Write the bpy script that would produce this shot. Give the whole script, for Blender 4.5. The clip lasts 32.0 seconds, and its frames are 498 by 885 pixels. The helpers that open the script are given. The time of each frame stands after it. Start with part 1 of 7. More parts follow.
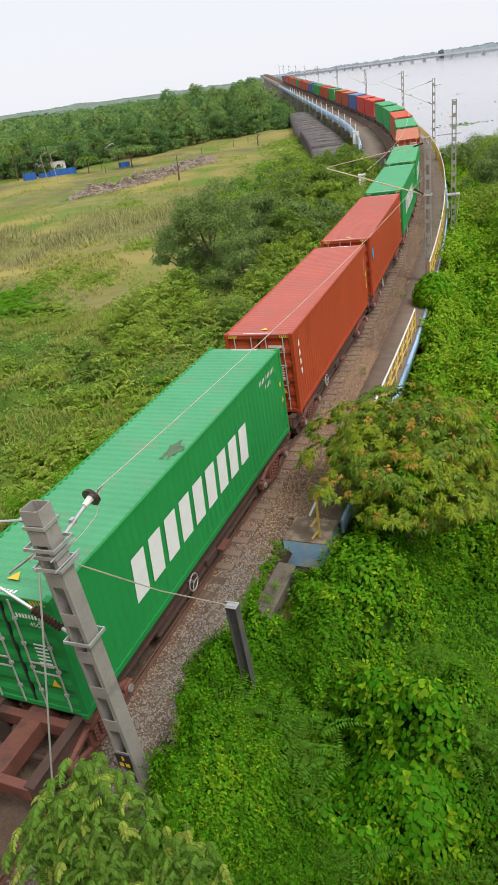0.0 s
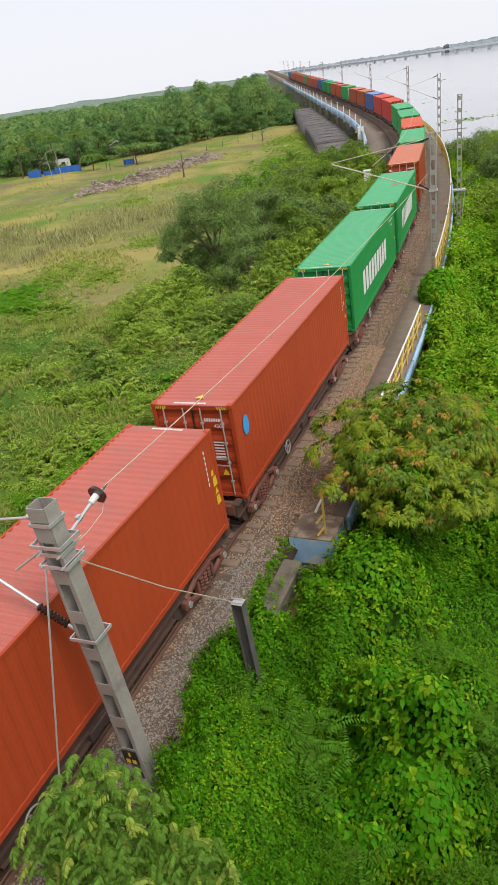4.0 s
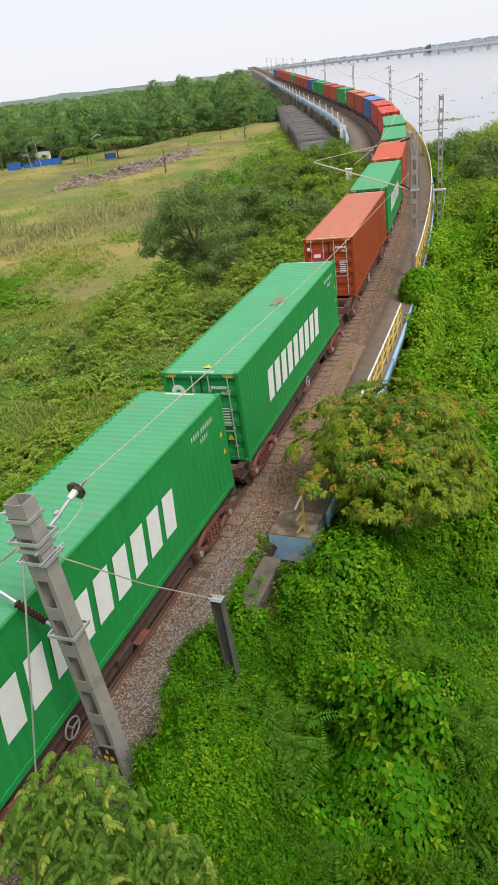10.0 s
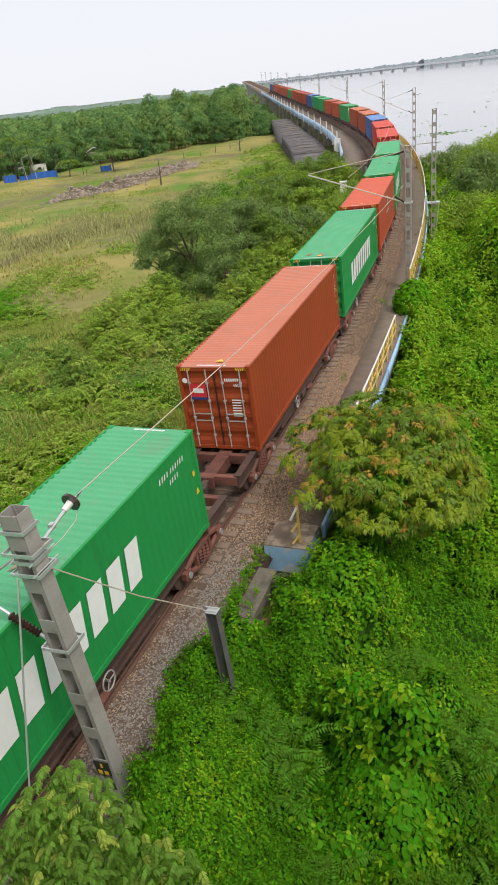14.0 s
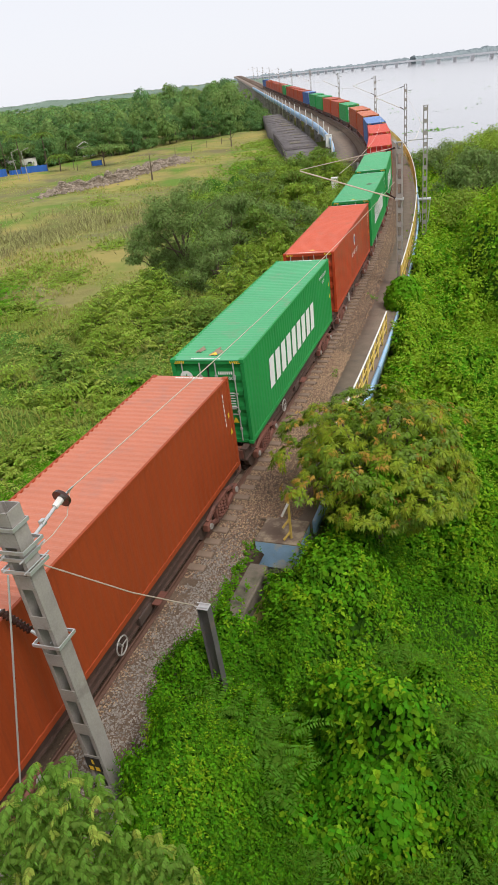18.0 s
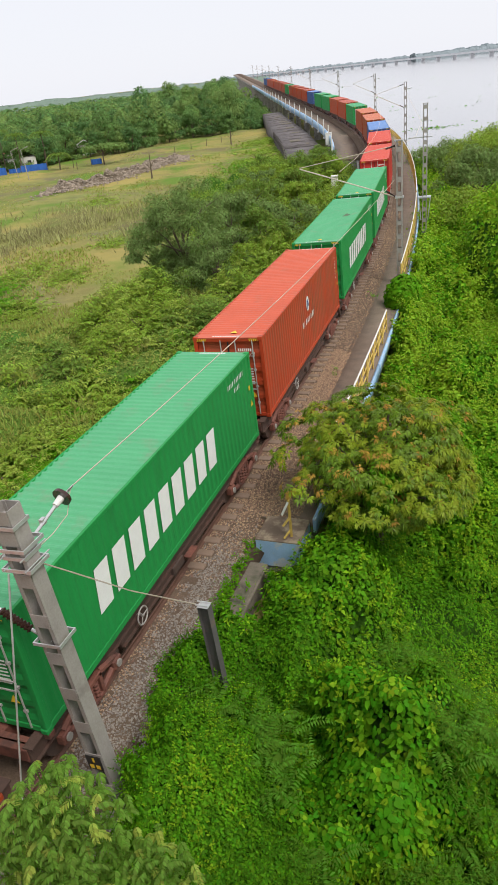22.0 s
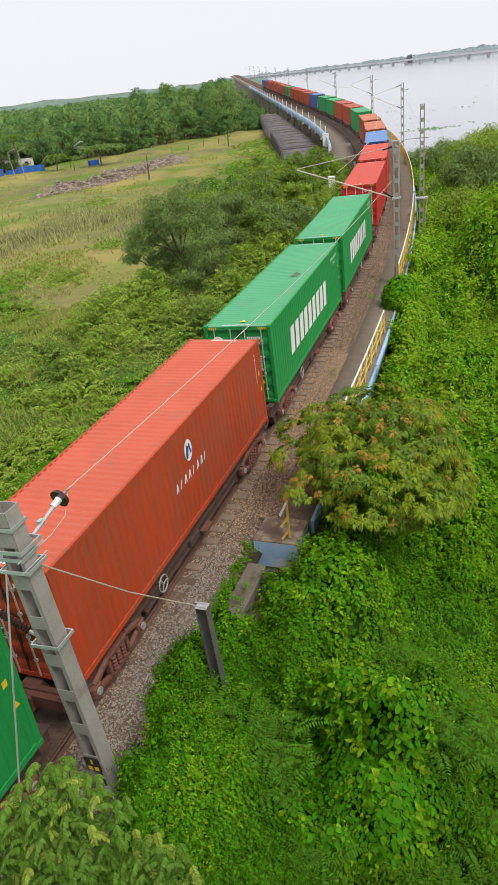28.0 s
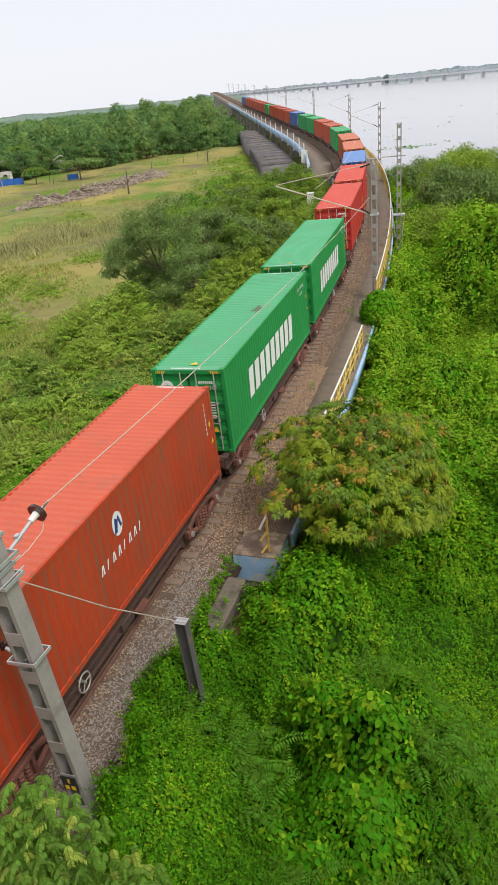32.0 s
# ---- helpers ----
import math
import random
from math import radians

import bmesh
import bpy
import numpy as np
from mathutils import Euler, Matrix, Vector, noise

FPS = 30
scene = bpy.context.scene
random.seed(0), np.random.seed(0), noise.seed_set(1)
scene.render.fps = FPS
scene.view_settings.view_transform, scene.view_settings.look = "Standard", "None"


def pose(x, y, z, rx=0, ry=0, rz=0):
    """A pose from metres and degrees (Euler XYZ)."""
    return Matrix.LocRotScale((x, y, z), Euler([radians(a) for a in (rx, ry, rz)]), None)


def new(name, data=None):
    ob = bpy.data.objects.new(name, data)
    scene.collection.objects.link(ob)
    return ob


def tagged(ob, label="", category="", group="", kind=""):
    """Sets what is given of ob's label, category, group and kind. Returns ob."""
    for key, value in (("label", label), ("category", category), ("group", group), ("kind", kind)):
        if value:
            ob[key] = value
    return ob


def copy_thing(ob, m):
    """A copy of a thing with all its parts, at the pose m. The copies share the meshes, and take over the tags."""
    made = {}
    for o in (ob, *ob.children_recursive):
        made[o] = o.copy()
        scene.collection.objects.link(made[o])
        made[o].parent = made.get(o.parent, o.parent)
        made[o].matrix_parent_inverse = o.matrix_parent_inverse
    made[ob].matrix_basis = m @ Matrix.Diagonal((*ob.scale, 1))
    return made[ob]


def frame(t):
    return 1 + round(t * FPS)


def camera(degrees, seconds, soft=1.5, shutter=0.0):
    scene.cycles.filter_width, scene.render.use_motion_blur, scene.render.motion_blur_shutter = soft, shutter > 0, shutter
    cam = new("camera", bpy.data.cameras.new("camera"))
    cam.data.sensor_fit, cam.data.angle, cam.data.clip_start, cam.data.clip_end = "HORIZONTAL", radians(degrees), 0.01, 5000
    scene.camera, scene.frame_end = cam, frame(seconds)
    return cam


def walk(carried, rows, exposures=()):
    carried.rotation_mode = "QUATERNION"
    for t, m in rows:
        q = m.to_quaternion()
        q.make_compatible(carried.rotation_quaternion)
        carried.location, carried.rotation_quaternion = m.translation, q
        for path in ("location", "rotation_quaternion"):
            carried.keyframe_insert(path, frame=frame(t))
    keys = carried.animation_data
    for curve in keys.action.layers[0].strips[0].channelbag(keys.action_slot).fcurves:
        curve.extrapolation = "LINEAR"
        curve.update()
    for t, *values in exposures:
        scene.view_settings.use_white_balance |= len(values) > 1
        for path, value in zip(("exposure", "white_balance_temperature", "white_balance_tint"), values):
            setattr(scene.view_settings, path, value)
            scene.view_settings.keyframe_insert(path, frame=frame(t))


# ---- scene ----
# camera and its walk
EYE = (0.0, 0.0, 11.5)
TURNS = [  # seconds, yaw, pitch, roll
    (0, 2.52, -27.24, -8.02), (0.5, 2.10, -27.18, -7.74), (1, 1.98, -27.34, -7.72), (1.5, 2.08, -27.71, -7.90), (2, 2.53, -27.81, -8.21), (2.5, 2.99, -27.94, -8.52),
    (3, 3.15, -28.09, -8.55), (3.5, 2.95, -27.47, -8.30), (5.5, 3.64, -27.34, -9.04), (6, 3.60, -27.29, -8.97), (6.5, 3.68, -27.07, -9.04), (7, 3.41, -26.83, -8.89),
    (7.5, 2.93, -26.73, -8.44), (8, 1.37, -27.10, -7.42), (8.5, 1.22, -27.26, -7.21), (9, 1.12, -27.67, -7.05), (9.5, 1.09, -27.88, -7.12), (10, 1.29, -27.89, -7.19),
    (10.5, 1.33, -28.00, -7.27), (11, 1.38, -28.12, -7.31), (11.5, 1.29, -28.06, -7.32), (12, 1.12, -27.95, -7.15), (12.5, 0.70, -27.74, -6.80), (13, 0.61, -27.66, -6.79),
    (13.5, 0.52, -27.64, -6.88), (14, 0.73, -27.04, -7.00), (14.5, 0.57, -27.37, -6.85), (16.5, 0.75, -27.41, -7.01), (17, 0.63, -27.53, -7.03), (17.5, 0.28, -27.47, -6.88),
    (18, -0.02, -27.44, -6.63), (18.5, -0.11, -27.52, -6.58), (19, -0.07, -27.59, -6.70), (19.5, 0.11, -27.76, -6.82), (20, 0.03, -27.84, -6.73), (20.5, 0.10, -27.85, -6.81),
    (21, 0.07, -27.73, -6.83), (21.5, -0.05, -27.84, -6.72), (22, 0.01, -27.56, -6.72), (22.5, 0.07, -27.66, -6.72), (23, -0.00, -27.58, -6.67), (23.5, -0.00, -27.42, -6.71),
    (24, 0.14, -27.52, -6.78), (24.5, 0.08, -27.48, -6.75), (25, 0.06, -27.45, -6.78), (25.5, -0.08, -27.51, -6.67), (27.5, -0.00, -27.43, -6.75), (28, -0.20, -27.51, -6.74),
    (28.5, -0.40, -27.50, -6.62), (29, -0.37, -27.48, -6.69), (29.5, -0.50, -27.46, -6.53), (30, -0.63, -27.31, -6.48), (30.5, -0.87, -27.24, -6.37), (31, -1.02, -26.99, -6.33),
    (31.5, -1.03, -26.88, -6.28), (32, -2.21, -26.58, -5.87),
]
NEARER = {5.5: 0.10, 6: 0.26, 6.5: 0.28, 7: 0.28, 7.5: 0.28}


def view(t, yaw, pitch, roll):
    m = pose(*EYE, 90 + pitch, 0, yaw) @ pose(0, 0, 0, 0, 0, roll)
    return m @ pose(0, 0, -NEARER.get(t, 0.0))


cam = camera(39.1, 32.0, soft=1.4)
walk(cam, [(row[0], view(*row)) for row in TURNS])

# overcast daylight
world = bpy.data.worlds.new("sky")
scene.world = world
world.use_nodes = True
wn, wl = world.node_tree.nodes, world.node_tree.links
wn.clear()
sky = wn.new("ShaderNodeTexSky")
sky.sky_type, sky.sun_disc = "NISHITA", False
sky.sun_elevation, sky.sun_rotation = radians(56), radians(142)
cloud = wn.new("ShaderNodeMix")
cloud.data_type, cloud.inputs[0].default_value = "RGBA", 0.93
cloud.inputs[7].default_value = (8.6, 8.7, 9.3, 1)
wl.new(sky.outputs[0], cloud.inputs[6])
back = wn.new("ShaderNodeBackground")
back.inputs[1].default_value = 0.1
wl.new(cloud.outputs[2], back.inputs[0])
wo = wn.new("ShaderNodeOutputWorld")
wl.new(back.outputs[0], wo.inputs[0])
sun = new("sun", bpy.data.lights.new("sun", "SUN"))
sun.data.energy, sun.data.angle, sun.data.color = 2.4, radians(22), (1.0, 0.96, 0.9)
sun.rotation_euler = (radians(34), 0, radians(38))
scene.view_settings.exposure = 0.1


# materials
def mat(name, base, rough=0.7, vary=0.25, scale=6.0, metal=0.0, bump=0.0, grain=60.0, stain=None, stain_at=(0.55, 0.7), stain_scale=1.2, island=0.0, leaf=0.0, stretch=(1, 1, 1), obj_rand=0.0, spec=0.5, hue=0.0, ribs=0.0):
    m = bpy.data.materials.new(name)
    m.use_nodes = True
    n, l = m.node_tree.nodes, m.node_tree.links
    b = n["Principled BSDF"]
    b.inputs["Roughness"].default_value, b.inputs["Metallic"].default_value = rough, metal
    b.inputs["Specular IOR Level"].default_value = spec
    tc = n.new("ShaderNodeTexCoord")
    mp = n.new("ShaderNodeMapping")
    mp.inputs["Scale"].default_value = stretch
    l.new(tc.outputs["Object"], mp.inputs[0])
    if obj_rand:
        oi, sc = n.new("ShaderNodeObjectInfo"), n.new("ShaderNodeMath")
        sc.operation, sc.inputs[1].default_value = "MULTIPLY", 37.0
        l.new(oi.outputs["Random"], sc.inputs[0]), l.new(sc.outputs[0], mp.inputs["Location"])
    n1, n2 = n.new("ShaderNodeTexNoise"), n.new("ShaderNodeTexNoise")
    for q, s in ((n1, scale), (n2, grain)):
        q.inputs["Scale"].default_value, q.inputs["Detail"].default_value = s, 4.0
        l.new(mp.outputs[0], q.inputs["Vector"])
    add = n.new("ShaderNodeMath")
    add.operation = "ADD"
    l.new(n1.outputs[0], add.inputs[0]), l.new(n2.outputs[0], add.inputs[1])
    rng = n.new("ShaderNodeMapRange")
    rng.inputs[1].default_value, rng.inputs[2].default_value = 0.6, 1.4
    rng.inputs[3].default_value, rng.inputs[4].default_value = 1 - vary, 1 + vary
    l.new(add.outputs[0], rng.inputs[0])
    value = rng.outputs[0]
    for amount, source in ((island, ("ShaderNodeNewGeometry", "Random Per Island")), (obj_rand, ("ShaderNodeObjectInfo", "Random"))):
        if amount:
            g = n.new(source[0])
            r2 = n.new("ShaderNodeMapRange")
            r2.inputs[3].default_value, r2.inputs[4].default_value = 1 - amount, 1 + amount
            l.new(g.outputs[source[1]], r2.inputs[0])
            mu = n.new("ShaderNodeMath")
            mu.operation = "MULTIPLY"
            l.new(value, mu.inputs[0]), l.new(r2.outputs[0], mu.inputs[1])
            value = mu.outputs[0]
    hs = n.new("ShaderNodeHueSaturation")
    hs.inputs["Color"].default_value = (*base, 1)
    l.new(value, hs.inputs["Value"])
    if hue:
        g = n.new("ShaderNodeNewGeometry") if island else n.new("ShaderNodeTexNoise")
        r3 = n.new("ShaderNodeMapRange")
        r3.inputs[3].default_value, r3.inputs[4].default_value = 0.5 - hue, 0.5 + hue
        if not island:
            g.inputs["Scale"].default_value = scale * 0.4
            l.new(mp.outputs[0], g.inputs["Vector"])
            r3.inputs[1].default_value, r3.inputs[2].default_value = 0.3, 0.7
        l.new(g.outputs["Random Per Island" if island else 0], r3.inputs[0])
        l.new(r3.outputs[0], hs.inputs["Hue"])
    colour = hs.outputs[0]
    if stain:
        n3 = n.new("ShaderNodeTexNoise")
        n3.inputs["Scale"].default_value, n3.inputs["Detail"].default_value, n3.inputs["Roughness"].default_value = stain_scale, 6.0, 0.65
        l.new(mp.outputs[0], n3.inputs["Vector"])
        r4 = n.new("ShaderNodeMapRange")
        r4.inputs[1].default_value, r4.inputs[2].default_value = stain_at
        l.new(n3.outputs[0], r4.inputs[0])
        masked = r4.outputs[0]
        if ribs:
            wv = n.new("ShaderNodeTexWave")
            wv.bands_direction = "Y"
            wv.inputs["Scale"].default_value, wv.inputs["Distortion"].default_value = 0.3142 / ribs, 0.4
            l.new(tc.outputs["Object"], wv.inputs["Vector"])
            mu = n.new("ShaderNodeMath")
            mu.operation = "MULTIPLY"
            l.new(wv.outputs[1], mu.inputs[0]), l.new(masked, mu.inputs[1])
            masked = mu.outputs[0]
        mx = n.new("ShaderNodeMix")
        mx.data_type = "RGBA"
        mx.inputs[7].default_value = (*stain, 1)
        l.new(masked, mx.inputs[0]), l.new(colour, mx.inputs[6])
        colour = mx.outputs[2]
    l.new(colour, b.inputs["Base Color"])
    if bump:
        bp = n.new("ShaderNodeBump")
        bp.inputs["Strength"].default_value, bp.inputs["Distance"].default_value = bump, 0.02
        l.new(n2.outputs[0], bp.inputs["Height"]), l.new(bp.outputs[0], b.inputs["Normal"])
    if leaf:
        tr = n.new("ShaderNodeBsdfTranslucent")
        l.new(colour, tr.inputs[0])
        ms = n.new("ShaderNodeMixShader")
        ms.inputs[0].default_value = leaf
        l.new(b.outputs[0], ms.inputs[1]), l.new(tr.outputs[0], ms.inputs[2])
        l.new(ms.outputs[0], n["Material Output"].inputs[0])
    return m


def patches(m, colour, scale, at, shift, soft=0.6):
    """Lays irregular patches of a second colour over a material."""
    n, l = m.node_tree.nodes, m.node_tree.links
    b = n["Principled BSDF"]
    tc, mp, nz, r, mx = (n.new("ShaderNode" + k) for k in ("TexCoord", "Mapping", "TexNoise", "MapRange", "Mix"))
    mp.inputs["Location"].default_value = (shift, shift * 0.7, 0)
    nz.inputs["Scale"].default_value, nz.inputs["Detail"].default_value, nz.inputs["Roughness"].default_value = scale, 7.0, soft
    r.inputs[1].default_value, r.inputs[2].default_value = at
    mx.data_type = "RGBA"
    mx.inputs[7].default_value = (*colour, 1)
    l.new(tc.outputs["Object"], mp.inputs[0]), l.new(mp.outputs[0], nz.inputs["Vector"]), l.new(nz.outputs[0], r.inputs[0])
    l.new(r.outputs[0], mx.inputs[0]), l.new(b.inputs["Base Color"].links[0].from_socket, mx.inputs[6])
    l.new(mx.outputs[2], b.inputs["Base Color"])
    return m


M_GROUND = mat("soil_and_grass", (0.215, 0.215, 0.068), 0.95, 0.35, 0.5, bump=0.6, grain=9, stain=(0.15, 0.11, 0.055), stain_at=(0.5, 0.75), stain_scale=0.05, hue=0.03, spec=0.1)
patches(M_GROUND, (0.33, 0.27, 0.085), 0.045, (0.47, 0.62), 11)
patches(M_GROUND, (0.12, 0.2, 0.03), 0.06, (0.5, 0.62), 47)
patches(M_GROUND, (0.17, 0.145, 0.08), 0.05, (0.54, 0.64), 83)
# Green darkened to stand for the shade between creeper leaves.
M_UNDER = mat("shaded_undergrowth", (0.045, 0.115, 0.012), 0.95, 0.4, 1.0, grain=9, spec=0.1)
M_MUD = mat("dark_mud", (0.125, 0.108, 0.106), 0.8, 0.35, 0.3, bump=0.4, grain=3, stain=(0.2, 0.18, 0.172), stain_at=(0.48, 0.7), stain_scale=0.35, spec=0.3)
M_BALLAST = mat("ballast_bed", (0.135, 0.095, 0.068), 0.95, 0.4, 3, bump=0.8, grain=30, spec=0.1)
M_STONE = mat("ballast_stone", (0.3, 0.195, 0.128), 0.9, 0.2, 8, island=0.5, grain=40, hue=0.02, spec=0.2)
M_GRAVEL = mat("grey_gravel", (0.235, 0.205, 0.178), 0.9, 0.2, 8, island=0.33, grain=40, hue=0.015, spec=0.2)
# Wagon brown darkened for the shade below the containers.
M_SILL = mat("shaded_underframe", (0.075, 0.042, 0.031), 0.8, 0.3, 3, grain=30, stain=(0.11, 0.05, 0.035), stain_at=(0.52, 0.75), stain_scale=1.6)
M_CONC = mat("grey_concrete", (0.3, 0.28, 0.25), 0.85, 0.2, 2.5, bump=0.3, grain=50, stain=(0.12, 0.105, 0.09), stain_at=(0.5, 0.68), stain_scale=1.5)
M_MOSSY = mat("mossy_concrete", (0.17, 0.14, 0.11), 0.9, 0.3, 2.5, bump=0.4, grain=40, stain=(0.085, 0.085, 0.05), stain_at=(0.45, 0.65), stain_scale=1.8)
M_DUSTY = mat("dusty_concrete", (0.34, 0.27, 0.19), 0.9, 0.25, 3, bump=0.3, grain=40, stain=(0.17, 0.12, 0.09), stain_at=(0.45, 0.6), stain_scale=2.2)
M_SLEEPER = mat("sleeper_concrete", (0.215, 0.15, 0.108), 0.9, 0.25, 4, bump=0.2, grain=50, stain=(0.16, 0.1, 0.07), stain_scale=3)
M_RAIL = mat("rusty_rail", (0.16, 0.085, 0.06), 0.6, 0.3, 5, metal=0.4, grain=40)
M_DECK = mat("walkway_concrete", (0.2, 0.15, 0.11), 0.85, 0.25, 2, bump=0.3, grain=40, stain=(0.13, 0.11, 0.095), stain_scale=0.9)
M_BLUE = mat("blue_paint", (0.33, 0.52, 0.74), 0.6, 0.15, 3, grain=30, stain=(0.55, 0.57, 0.58), stain_at=(0.54, 0.62), stain_scale=2.2)
M_YELLOW = mat("yellow_paint", (0.6, 0.42, 0.1), 0.55, 0.2, 6, grain=40, stain=(0.32, 0.2, 0.1), stain_at=(0.58, 0.7), stain_scale=6)
M_DARKLEAF = mat("deep_green_leaf", (0.066, 0.2, 0.006), 0.6, 0.15, 0.35, island=0.27, leaf=0.29, hue=0.012, spec=0.08)
M_WHITE = mat("white_paint", (0.76, 0.74, 0.7), 0.55, 0.1, 5, grain=40, stain=(0.45, 0.4, 0.33), stain_at=(0.6, 0.72), stain_scale=5)
M_GALV = mat("galvanised_steel", (0.37, 0.34, 0.31), 0.55, 0.15, 3, metal=0.25, grain=30, stain=(0.25, 0.22, 0.2), stain_at=(0.55, 0.75), stain_scale=2.5)
M_GALV2 = mat("bright_fittings", (0.6, 0.6, 0.6), 0.4, 0.1, 8, metal=0.6)
M_DARKSTEEL = mat("weathered_steel_post", (0.13, 0.12, 0.12), 0.6, 0.25, 4, metal=0.3, stain=(0.2, 0.15, 0.12), stain_scale=3)
M_PORC = mat("brown_porcelain", (0.045, 0.02, 0.016), 0.18, 0.1, 5)
M_WIRE = mat("copper_wire", (0.58, 0.49, 0.4), 0.5, 0.1, 5, metal=0.3)
M_BLACK = mat("black_plate", (0.02, 0.018, 0.016), 0.6, 0.1, 5)
M_WAGON = mat("rusty_wagon_steel", (0.17, 0.062, 0.042), 0.75, 0.3, 3, grain=30, stain=(0.05, 0.03, 0.025), stain_at=(0.5, 0.7), stain_scale=1.4, obj_rand=0.12)
M_WHEEL = mat("wheel_steel", (0.09, 0.06, 0.05), 0.6, 0.3, 4, metal=0.3, stain=(0.14, 0.075, 0.05), stain_scale=4)
M_WATER = mat("still_water", (0.3, 0.3, 0.32), 0.12, 0.1, 0.02, bump=0.12, grain=0.5, spec=0.5)
M_BARK = mat("bark", (0.12, 0.09, 0.06), 0.95, 0.3, 6, bump=0.6, grain=25, stretch=(1, 1, 0.3))
M_LEAF = mat("creeper_leaf", (0.112, 0.295, 0.008), 0.6, 0.15, 0.35, island=0.27, leaf=0.29, hue=0.012, spec=0.08)
M_LEAFY = mat("yellow_green_leaf", (0.225, 0.39, 0.013), 0.6, 0.15, 0.3, island=0.27, leaf=0.29, hue=0.012, spec=0.08)
M_LEAFD = mat("shrub_leaf", (0.19, 0.29, 0.045), 0.55, 0.2, 0.2, island=0.4, leaf=0.38, hue=0.025, spec=0.15)
M_LEAFM = mat("mango_leaf", (0.28, 0.36, 0.024), 0.42, 0.15, 0.4, island=0.27, leaf=0.38, hue=0.012, spec=0.15)
M_MANGO = mat("mature_mango_leaf", (0.15, 0.245, 0.017), 0.4, 0.15, 0.4, island=0.35, leaf=0.32, hue=0.012, spec=0.2)
M_FERN = mat("fern_leaflet", (0.1, 0.235, 0.02), 0.55, 0.15, 0.5, island=0.3, leaf=0.35, hue=0.012, spec=0.04)
M_VINE = mat("broad_vine_leaf", (0.072, 0.262, 0.008), 0.5, 0.15, 0.5, island=0.24, leaf=0.32, hue=0.01, spec=0.05)
M_WEED = mat("grey_green_weed", (0.115, 0.25, 0.02), 0.6, 0.2, 0.5, island=0.3, leaf=0.35, hue=0.02, spec=0.02)
M_SHOOT = mat("young_mango_leaf", (0.5, 0.3, 0.055), 0.45, 0.15, 0.6, island=0.27, leaf=0.38, hue=0.012, spec=0.15)
M_FOREST = mat("far_tree_leaf", (0.165, 0.285, 0.08), 0.6, 0.45, 0.12, island=0.35, leaf=0.38, hue=0.02, spec=0.15)
M_FOREST2 = mat("pale_far_leaf", (0.215, 0.325, 0.09), 0.6, 0.3, 0.12, island=0.3, leaf=0.38, hue=0.02, spec=0.15)
M_FOREST3 = mat("dark_far_leaf", (0.12, 0.23, 0.07), 0.6, 0.3, 0.12, island=0.3, leaf=0.38, hue=0.02, spec=0.15)
M_GRASS = mat("field_grass", (0.3, 0.34, 0.07), 0.6, 0.2, 0.08, island=0.3, leaf=0.38, hue=0.035, spec=0.15)
M_DRY = mat("dry_grass", (0.36, 0.33, 0.11), 0.7, 0.2, 0.1, island=0.3, leaf=0.38, hue=0.02, spec=0.15)
M_YOUNG = mat("pinnate_leaf", (0.15, 0.28, 0.033), 0.55, 0.2, 0.5, island=0.3, leaf=0.38, hue=0.012, spec=0.15)
# Turf green kept dark so that it deepens the shadows among the shrubs.
M_TURF = mat("rough_turf", (0.1, 0.165, 0.025), 0.95, 0.35, 0.6, bump=0.5, grain=7, hue=0.03, spec=0.1)
M_TREE = mat("grey_green_leaf", (0.2, 0.29, 0.08), 0.55, 0.2, 0.2, island=0.4, leaf=0.38, hue=0.02, spec=0.15)
M_REED = mat("dried_reed", (0.3, 0.29, 0.12), 0.7, 0.2, 0.2, island=0.4, leaf=0.3, hue=0.02, spec=0.1)
M_TIP = mat("pale_shoot_leaf", (0.36, 0.45, 0.075), 0.5, 0.2, 0.3, island=0.3, leaf=0.38, hue=0.015, spec=0.1)
# Creeper green paled to carry the haze over the farther bank.
M_OLIVE = mat("hazed_creeper_leaf", (0.265, 0.425, 0.026), 0.6, 0.2, 0.3, island=0.3, leaf=0.29, hue=0.015, spec=0.08)
M_SHRUB = mat("pale_shrub_leaf", (0.27, 0.385, 0.044), 0.5, 0.2, 0.25, island=0.35, leaf=0.38, hue=0.02, spec=0.15)
# Distance haze is mixed into this leaf green, dulling and bluing it.
M_FARWOOD = mat("haze_tinted_woods", (0.2, 0.265, 0.21), 0.8, 0.25, 0.02, island=0.3, leaf=0.2, hue=0.015, spec=0.1)
# Far shore trees: aerial haze painted as a pale blue-grey base colour.
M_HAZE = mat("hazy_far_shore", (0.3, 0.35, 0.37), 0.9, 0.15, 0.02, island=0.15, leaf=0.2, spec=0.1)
M_SLAB = mat("pale_bridge_concrete", (0.74, 0.74, 0.75), 0.85, 0.15, 0.3)
M_RUBBLE = mat("rubble", (0.26, 0.21, 0.16), 0.9, 0.25, 2, island=0.4, spec=0.2)
M_EARTH = mat("bare_earth", (0.2, 0.155, 0.11), 0.95, 0.35, 0.6, bump=0.5, grain=6, stain=(0.33, 0.29, 0.24), stain_at=(0.55, 0.7), stain_scale=0.4, spec=0.1)
M_TARP = mat("blue_tarpaulin", (0.02, 0.11, 0.42), 0.5, 0.15, 2)
M_TILE = mat("clay_tile", (0.36, 0.12, 0.06), 0.8, 0.25, 3)
M_PLASTER = mat("pale_plaster", (0.6, 0.58, 0.54), 0.8, 0.12, 2)


